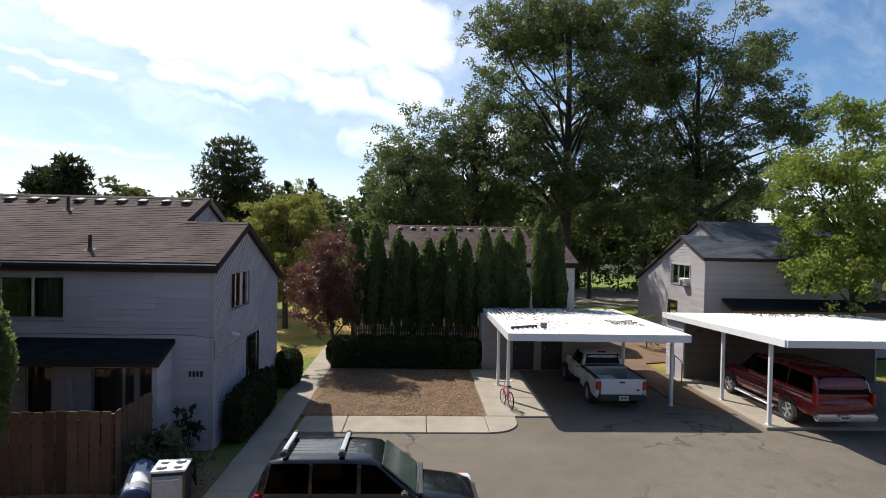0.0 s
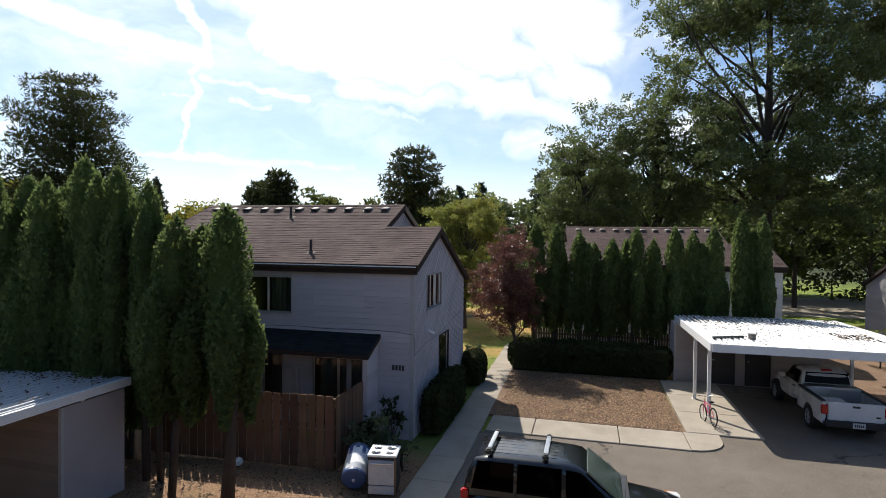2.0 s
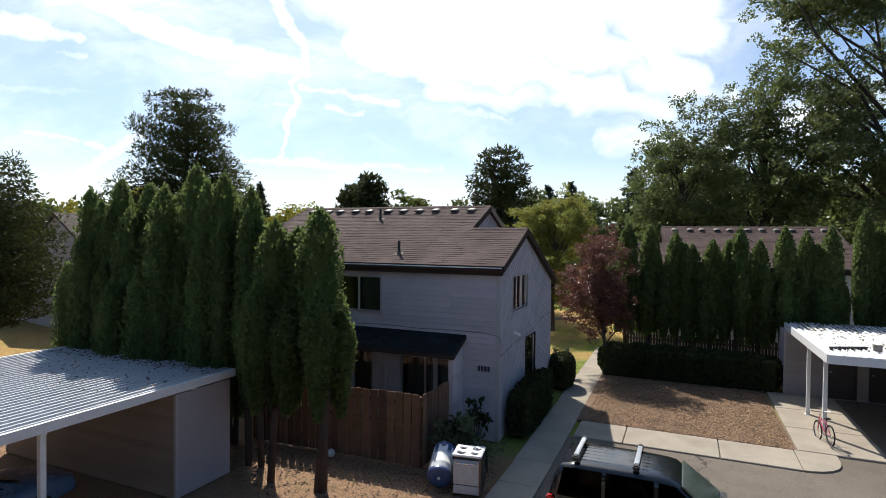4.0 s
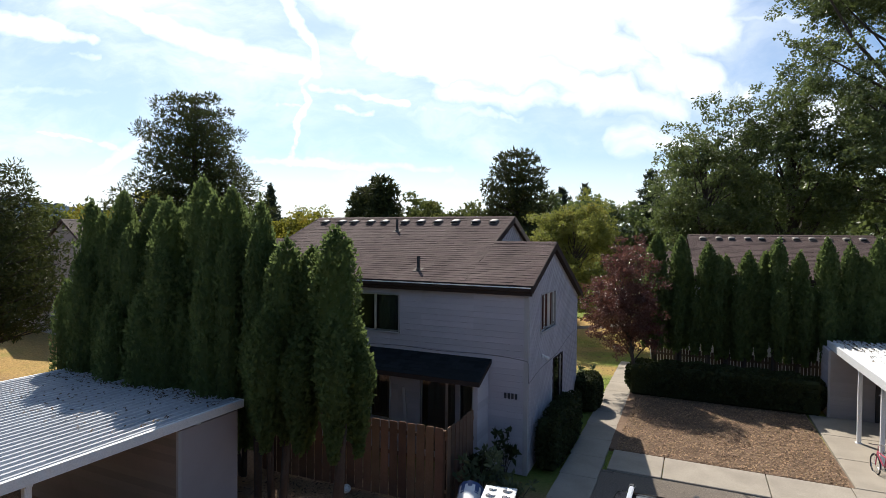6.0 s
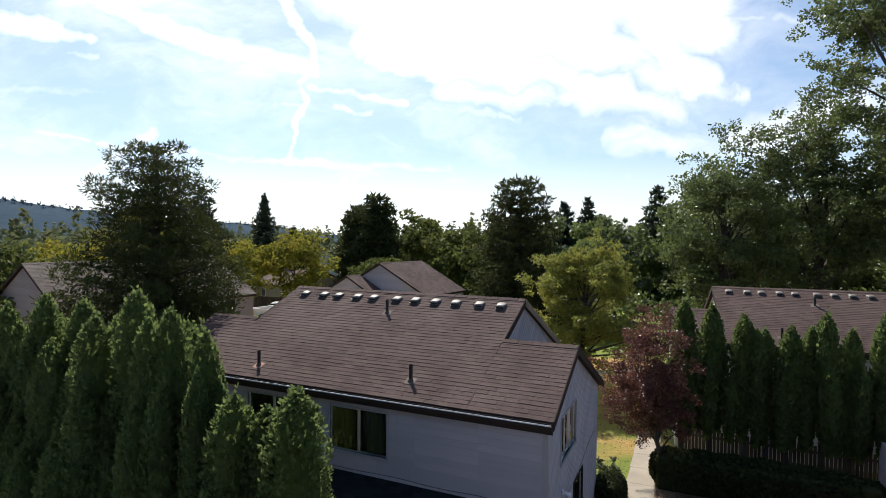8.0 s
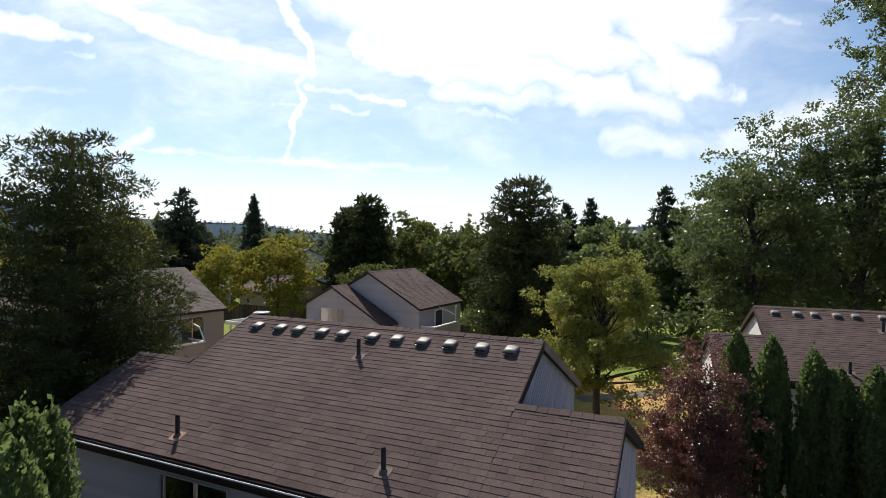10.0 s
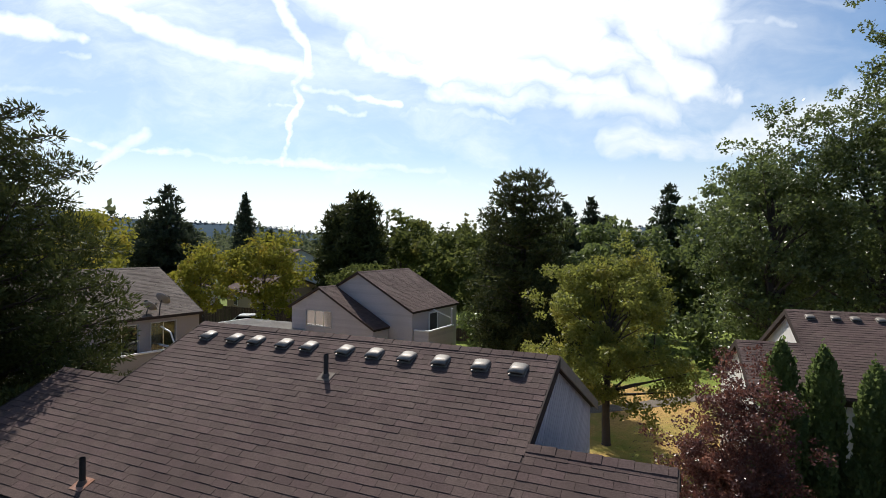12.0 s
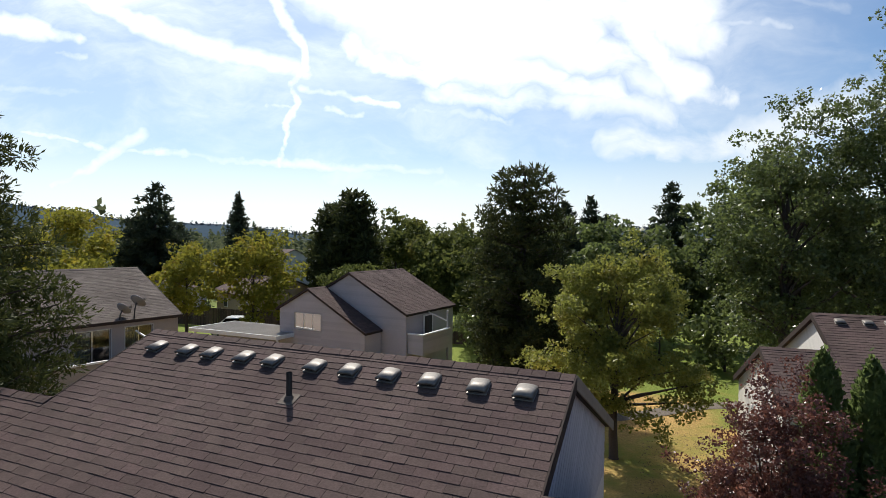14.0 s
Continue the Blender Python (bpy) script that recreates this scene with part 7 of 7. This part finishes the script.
part("door", box(0.0, 1.0, 4.5, 4.55, 2.62, 4.7), DARK_DOOR, bal)
part("door_casing", join(box(-0.1, 0.0, 4.5, 4.57, 2.62, 4.8), box(1.0, 1.1, 4.5, 4.57, 2.62, 4.8), box(0.0, 1.0, 4.5, 4.57, 4.7, 4.8)), METAL_WHITE, bal)

# satellite dishes on the eave
DISH = material("dull grey dish enamel", (0.22, 0.20, 0.19), (0.15, 0.135, 0.125), 0.6, 40, 3.0, 0.1)
for k, (x, s, h) in enumerate(((-2.98, 0.36, 0.48), (-3.66, 0.40, 0.80))):
    d = thing("satellite_dish", "round grey satellite dish on the eave of the roof", "satellite dish", POSE_L @ pose(x, 4.5, 5.1, 0, 0, 100))
    part("dish", moved(lathe([(0.0, 0.05), (s * 0.5, 0.02), (s * 0.85, -0.03), (s, -0.08), (s, -0.095), (s * 0.5, -0.0), (0.0, 0.03)], 24), pose(0, 0.06, h, 40, 0, 8) @ pose(0, 0, 0, 0, 0, 180)), DISH, d, "tilted oval dish", smooth=True)
    part("mast", tube([(0, -0.1, -0.02), (0, -0.08, h * 0.5), (0, 0.02, h - 0.03)], 0.03, 8), BLACK_PIPE, d)
    part("strut", tube([(-0.3, 0.12, 0.14), (0, -0.06, h * 0.62)], 0.016, 6), BLACK_PIPE, d)
    part("arm", tube([(0, 0.0, h - 0.1), (0.05, 0.42, h + 0.1)], 0.016, 6), BLACK_PIPE, d)
    part("feed_horn", soft_box(0.01, 0.09, 0.38, 0.48, h + 0.05, h + 0.17, 0.015, 2), VENT_METAL, d)
for q in L_HOLES:
    window(house_l, Vector((0, 4.44, 0)), NORTH, q, 2, 0.5)
deck = thing("balcony", "grey boarded deck with a pale rail below the dishes", "balcony", POSE_L)
part("floor", box(-3.6, 5.6, 4.45, 6.0, 2.55, 2.7), TRIM_PALE, deck)
wall(deck, "parapet", Vector((0, 6.0, 0)), NORTH, [(-5.6, 2.55), (3.6, 2.55), (3.6, 3.5), (-5.6, 3.5)], (), 0, 0.2, mat=SIDING_PINK, singles=False)
part("top_rail", box(-3.62, 5.6, 5.93, 6.07, 3.5, 3.58), METAL_WHITE, deck)
part("end_rail", join(box(-3.64, -3.56, 4.45, 5.93, 3.5, 3.58), tube([(-3.6, 4.6, 4.5), (-3.6, 5.5, 4.3), (-3.6, 5.98, 3.58)], 0.045, 6)), METAL_WHITE, deck)
for x in (-3.5, 1.0, 5.5):
    part("post", box(x - 0.07, x + 0.07, 5.86, 6.0, 0, 2.55), TRIM_PALE, deck)

carport("long dusty-roofed carport beyond the roofs", -37.2, -29.6, 39.3, 43.5, 2.7, 2.62, [(-37.0, 39.6, 0), (-29.8, 39.6, 0), (-37.0, 43.2, 0), (-29.8, 43.2, 0)], ROOF_TAN)
shed("boarded store under the far carport", -37.0, -29.8, 41.8, 43.3, 2.45, SIDING_BEIGE)
ff = thing("fence", "long dark board fence behind the far carport", "fence")
tagged(part("boarding", join(*[moved(box(0, 0.19, 0, 0.025, 0.0, 1.85 + rr.uniform(-0.02, 0.02)), Matrix.Translation((-56 + 0.2 * k, 52.5 + 0.02 * k, 0))) for k in range(170)]), FAR_FENCE, ff), kind="stuff")
for k in range(15):
    part("post", box(-56 + 2.4 * k, -55.9 + 2.4 * k, 52.56 + 0.24 * k, 52.66 + 0.24 * k, 0, 1.95), FAR_FENCE, ff)
van = thing("car", "white van behind the far carport", "car", pose(-43.5, 49.8, 0, 0, 0, 200))
part("body", loft([(-2.1, 0.8, 0.4, 1.0, 0.95), (-2.0, 0.88, 0.3, 1.1, 0.95), (1.2, 0.9, 0.3, 1.1, 0.95), (2.0, 0.82, 0.35, 0.95, 0.9), (2.15, 0.7, 0.4, 0.8, 0.9)]), PAINT_WHITE, van, smooth=True)
part("cabin", loft([(-2.0, 0.8, 0.9, 1.3, 0.9), (-1.8, 0.82, 0.9, 1.85, 0.84), (0.4, 0.82, 0.9, 1.85, 0.84), (1.3, 0.8, 0.9, 1.12, 0.93)], 24, 6), PAINT_WHITE, van, smooth=True)
for s in (1, -1):
    side_panel(van, "side_window", [(-1.7, 1.2), (0.9, 1.2), (0.45, 1.7), (-1.6, 1.7)], lambda z: 0.82 * (1 - 0.16 * max(0, z - 0.9) / 0.95) + 0.012, s, CAR_GLASS)
    for x in (-1.35, 1.35):
        wheel(van, x, s * 0.9, 0.33, 0.2, s, 5)
cross_panel(van, "windscreen", [(1.28, -0.7, 1.15), (1.28, 0.7, 1.15), (0.46, 0.66, 1.8), (0.46, -0.66, 1.8)], CAR_GLASS)

# far walls and roofs among the trees
TAN = material("tan stucco", (0.50, 0.38, 0.28), (0.40, 0.31, 0.23), 0.9, 20, 0.4, 0.2)


def far_house(x, yy, w, d, h, rise, turn, label, clad):
    t = thing("house", label, "house", pose(x, yy, 0, 0, 0, turn))
    part("wall", join(box(-w / 2, w / 2, -d / 2, d / 2, 0, h), ([(-w / 2, -d / 2, h), (-w / 2, d / 2, h), (-w / 2, 0, h + rise), (w / 2, -d / 2, h), (w / 2, d / 2, h), (w / 2, 0, h + rise)], [(0, 2, 1), (3, 4, 5), (0, 3, 5, 2), (1, 2, 5, 4)])), clad, t)
    e = 0.4
    k = rise / (d / 2)
    part("roof", join(slope_slab([(-w / 2 - e, -d / 2 - e, h - e * k + 0.15), (w / 2 + e, -d / 2 - e, h - e * k + 0.15), (w / 2 + e, 0, h + rise + 0.15), (-w / 2 - e, 0, h + rise + 0.15)]), slope_slab([(w / 2 + e, d / 2 + e, h - e * k + 0.15), (-w / 2 - e, d / 2 + e, h - e * k + 0.15), (-w / 2 - e, 0, h + rise + 0.15), (w / 2 + e, 0, h + rise + 0.15)])), SHINGLE_JOINED, t)
    for s in (-1, 1):
        wn = part("window", box(s * w * 0.25 - 0.6, s * w * 0.25 + 0.6, -d / 2 - 0.04, -d / 2 + 0.02, 1.0, 2.1), METAL_WHITE, t)
        part("pane", box(s * w * 0.25 - 0.52, s * w * 0.25 + 0.52, -d / 2 - 0.05, -d / 2 - 0.04, 1.08, 2.02), DARK_DOOR, wn)


far_house(-50, 62, 12, 8, 2.8, 1.6, -25, "tan single-storey house half hidden by golden trees", TAN)
far_house(-62, 58, 12, 8, 2.8, 1.6, -40, "pale single-storey house beyond the fence", SIDING_JOINED)
far_house(-74, 92, 14, 9, 5.0, 2.0, -30, "white two-storey house far off among firs", SIDING_JOINED)
far_house(-46, 26, 10, 8, 2.8, 1.6, -60, "pale single-storey house past the pines", SIDING_JOINED)

# added behind the camera, unseen, plain: closes the court, cuts skylight, mirrored in glass
for x, yy, turn in ((-14, -17, 0), (2, -19, 0), (18, -18, 0), (-27, -8, 70), (33, -4, 90)):
    far_house(x, yy, 13, 9, 5.0, 2.0, turn, "plain grey unseen two-storey house added to cut skylight", SIDING_PINK)
for k, (x, yy) in enumerate(((-20, -11), (-6, -12), (9, -12.5), (24, -11), (-30, -20), (38, 8), (36, -16), (-24, -2))):
    broadleaf("tree", "dark leafy unseen tree added to cut skylight", (x, yy, 0), 9 + (k % 3), 3.6, 1.5, LEAF_OAK, 30, 50, 0.55, 1.1, 0.18, 130 + k, nlimb=12)

sheet("parking_lot", [(6, 50), (46, 48), (46, 67), (6, 66)], -0.028, -0.005, CONCRETE, "pale sunlit concrete lot beyond the oaks", "pavement")

# the winding path on the lawn
bend = [(-10.2, 40.0), (-9.0, 41.0), (-7.6, 42.2), (-6.4, 43.6), (-4.9, 45.1), (-3.0, 46.3), (-0.8, 46.9), (2.0, 47.2)]
left = [(x - 0.55 * dy, yy + 0.55 * dx) for (x, yy), (dx, dy) in zip(bend, [(Vector(b) - Vector(a)).normalized() for a, b in zip(bend, bend[1:] + [(5, 47.3)])])]
right = [(2 * x - a, 2 * yy - b) for (x, yy), (a, b) in zip(bend, left)]
k = len(bend)
tagged(part("path", ([(*p, -0.02) for p in left + right] + [(*p, -0.005) for p in left + right], [(2 * k + i, 3 * k + i, 3 * k + i + 1, 2 * k + i + 1) for i in range(k - 1)] + [(i, i + 1, k + i + 1, k + i) for i in range(k - 1)]), ASPHALT), "narrow grey path curving over the lawn", "path", kind="structure")

# leaf litter on the roofs and under the trees
litter = thing("leaf_litter", "brown leaf litter strewn on roofs and earth", "leaves", kind="stuff")
LITTER = material("brown dead leaves", (0.12, 0.075, 0.045), (0.06, 0.045, 0.03), 0.9, 40, 5, 0.2, rand="island", vary=0.5)
chips("litter", 3.2, 9.1, 23.6, 25.9, 2.60, 1100, litter, LITTER, 0.1, 0.05)
chips("litter", 3.4, 9.0, 18.6, 24.0, 2.63, 500, litter, LITTER, 0.09, 0.06)
chips("litter", 7.4, 8.6, 20.6, 21.8, 2.63, 160, litter, LITTER, 0.14, 0.07)
chips("litter", -17.0, -11.0, 9.5, 10.2, 2.56, 500, litter, LITTER, 0.07, 0.03)
chips("litter", -16.5, -11.2, 7.4, 9.4, 2.56, 260, litter, LITTER, 0.06, 0.03)
chips("litter", 14.5, 19.3, 22.4, 24.0, 2.72, 500, litter, LITTER, 0.12, 0.06)
chips("litter", -12.0, -4.8, 9.6, 13.6, -0.02, 1500, litter, LITTER, 0.07, 0.03)
chips("litter", -4.0, 12, 8, 16, 0.002, 260, litter, LITTER, 0.05, 0.006)
chips("litter", -7.5, -3.0, 24.5, 40.0, -0.02, 2500, litter, LITTER, 0.06, 0.02)

# trees round the place
GOLD, FIRS = "golden trees by the far fence", "firs beyond the houses"
for k, (x, yy, h, r, low, leaf, label) in enumerate((
        (-41.2, 49.8, 9.3, 3.6, 1.8, LEAF_GOLD, "yellow-green spreading tree by the far fence"),
        (-45.0, 45.9, 8.5, 2.9, 1.8, LEAF_GOLD, "golden tree with dark forked stems"),
        (-58.6, 44.2, 11.2, 4.2, 1.5, LEAF_GOLD, "orange-gold autumn tree past the houses"),
        (-49.0, 36.8, 8.6, 3.0, 1.2, LEAF_GOLD, "golden autumn tree past the houses"),
        (-44.6, 36.8, 7.4, 1.8, 1.0, LEAF_GOLD, "bright lime-yellow young tree"),
        (-43.8, 28.3, 8.6, 3.2, 1.0, LEAF_GOLD, "orange-gold autumn tree beyond the pine"),
        (-41.6, 23.0, 8.3, 3.4, 0.8, LEAF_MIX, "yellow-green tree beyond the pine"),
        (-51.0, 22.0, 9.3, 4.2, 0.8, LEAF_MIX, "mixed green tree far beyond the pine"),
        (-36.6, 67.7, 12.6, 3.6, 2.0, LEAF_MIX, "green tree among the far pines"),
        (-28.9, 64.8, 10.8, 4.4, 1.5, LEAF_MIX, "broad yellow-green tree behind the grey house"),
        (-38.8, 79.0, 10.9, 4.6, 1.5, LEAF_MIX, "far green tree among pines"),
        (-10.6, 66.0, 11.2, 4.2, 1.2, LEAF_OAK, "dark tree beyond the lawn"),
        (-14.0, 60.5, 9.0, 3.8, 0.8, LEAF_OAK, "dark tree at the lawn's far edge"),
        (-4.0, 65.0, 13.5, 4.2, 0.8, LEAF_OAK, "dark tree at the lawn's far edge"),
        (-17.0, 58.0, 10.5, 3.8, 0.8, LEAF_OAK, "dark tree behind the tall pine"),
        (-22.5, 60.0, 9.5, 3.6, 0.8, LEAF_MIX, "green tree behind the tall pine"),
        (1.0, 63.3, 17.0, 5.0, 1.2, LEAF_OAK, "tall dark tree behind the small oak"),
        (32.0, 60.0, 14.0, 6.0, 1.5, LEAF_OAK, "dark tree beyond the blue-grey house"),
        (-33.0, 52.5, 7.0, 2.6, 1.0, LEAF_MIX, "green tree by the far fence"))):
    broadleaf("tree", label, (x, yy, 0), h, r, low, leaf, 170 if yy < 55 else 95, 80, 0.19 if yy < 55 else 0.3, 0.27 * r, 0.16, 60 + k, nlimb=16, group=GOLD if leaf is LEAF_GOLD else "")
for k, (x, yy, h, r) in enumerate(((-64.5, 58.4, 15.4, 6.8), (-68.8, 75.9, 9.4, 3.2), (-21.5, 90.0, 14.8, 4.4), (-18.8, 95.6, 15.9, 3.8), (-15.2, 86.0, 12.5, 4.0), (-7.4, 83.6, 16.2, 5.4), (-74, 70, 11, 2.6), (-84, 92, 17, 3.2), (-88, 96, 18, 3.0), (-26, 82, 11, 3.0), (-33.5, 12.5, 8.0, 2.4), (-55, 66, 10, 2.6))):
    pine("fir_tree", "dark pointed fir beyond the houses", (x, yy, 0), h, r, 0.8, LEAF_FIR, 95, 1.0, 0.2, 80 + k, 0.85, 24, 0.28, FIRS)


def far_woods():
    """The wooded country out to the hills, thousands of crowns in one mesh."""
    g = np.random.default_rng(90)
    cs, rs = [], []
    for _ in range(1300):
        d = 105 + 420 * g.uniform() ** 0.8
        a = radians(g.uniform(-68, 48))
        x, yy = d * math.sin(a), d * math.cos(a)
        fir = g.uniform() < 0.45
        h = g.uniform(8, 14) * (1.15 if fir else 0.8)
        for j in range(7):
            f = (j + 0.5) / 7
            w = (1.2 - f) * 2.6 if fir else 3.6 * math.sin(math.pi * (0.15 + 0.8 * f))
            cs.append((x + g.normal(0, 0.25 * w), yy + g.normal(0, 0.25 * w), h * (0.1 + 0.9 * f)))
            rs.append((w, w, h / 9))
    p, d = clump_points(np.array(cs), np.array(rs), 1.7)
    tagged(part("far_woods", quads(leaf_quads(p, 1.0), LEAF_FAR), None), "mixed woods reaching to the hills, lightened for haze", "woods", kind="stuff")


# leaf colours raised to paint in the haze of distance
LEAF_FAR = leafage("far woods lightened for haze", (0.05, 0.068, 0.045), (0.14, 0.155, 0.075), (0.19, 0.165, 0.06), 0.3, 0.5, 0.012)
far_woods()


def hills():
    g = random.Random(4)
    n, verts, faces = 140, [], []
    for i in range(n + 1):
        a = radians(-95 + 165 * i / n)
        h = 7 + 44 * math.exp(-((math.degrees(a) + 66) / 15) ** 2) + 14 * math.exp(-((math.degrees(a) + 44) / 7) ** 2) + 22 * math.exp(-((math.degrees(a) + 2) / 14) ** 2) + g.uniform(0, 3)
        for r, f in ((560, -0.02), (700, 0.55), (880, 1.0), (1300, 0.4)):
            verts.append((r * math.sin(a), r * math.cos(a), h * f))
    faces = [(i * 4 + j, i * 4 + 4 + j, i * 4 + 5 + j, i * 4 + 1 + j) for i in range(n) for j in range(3)]
    # distance haze is put into the hills' blue colour
    HILL = material("wooded hillside tinted for haze", (0.055, 0.08, 0.105), (0.07, 0.095, 0.12), 0.95, 0.12, 0.012, 0.0, 6.0, rand="world", spec=0.0)
    tagged(part("hills", (verts, faces), HILL), "wooded hills on the horizon, tinted blue for haze", "hills", kind="structure")
    p = []
    for i in range(n * 26):
        k = g.randrange(n)
        x, yy, z = verts[k * 4 + 2]
        p.append((x * g.uniform(0.94, 1.0) + g.uniform(-8, 8), yy * g.uniform(0.94, 1.0) + g.uniform(-8, 8), z * g.uniform(0.75, 1.0) + g.uniform(-3, 0.4)))
    q = np.repeat(np.array(p), 5, axis=0) + g.random() + np.random.default_rng(3).normal(0, 1.6, (len(p) * 5, 3))
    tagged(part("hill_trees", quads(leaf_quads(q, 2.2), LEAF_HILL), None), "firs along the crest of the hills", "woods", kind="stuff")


# crest firs carry the same painted blue haze as the hills
LEAF_HILL = leafage("far firs tinted for haze", (0.045, 0.066, 0.085), (0.06, 0.08, 0.10), None, 0.0, 0.6, 0.01)
hills()

# white carport's roof: dark bar standing for a sheet gap, and a small box
strip = thing("metal_strip", "dark bar standing for a gap under a lifted roof sheet", "metal strip", pose(3.8, 19.6, 2.665, 0, 0, 26))
part("bar", soft_box(-0.57, 0.57, -0.05, 0.05, 0.06, 0.10, 0.01, 1), PLASTIC, strip)
for k in range(9):
    part("lug", box(-0.54 + 0.13 * k, -0.50 + 0.13 * k, -0.05, 0.05, 0.0, 0.06), PLASTIC, strip)
rb = thing("metal_box", "small grey metal box on the carport roof", "metal box", pose(4.5, 19.6, 2.69))
part("case", soft_box(-0.1, 0.1, -0.08, 0.08, 0.0, 0.16, 0.015, 1), VENT_METAL, rb)
part("cap", soft_box(-0.12, 0.12, -0.1, 0.1, 0.155, 0.185, 0.01, 1), VENT_METAL, rb)
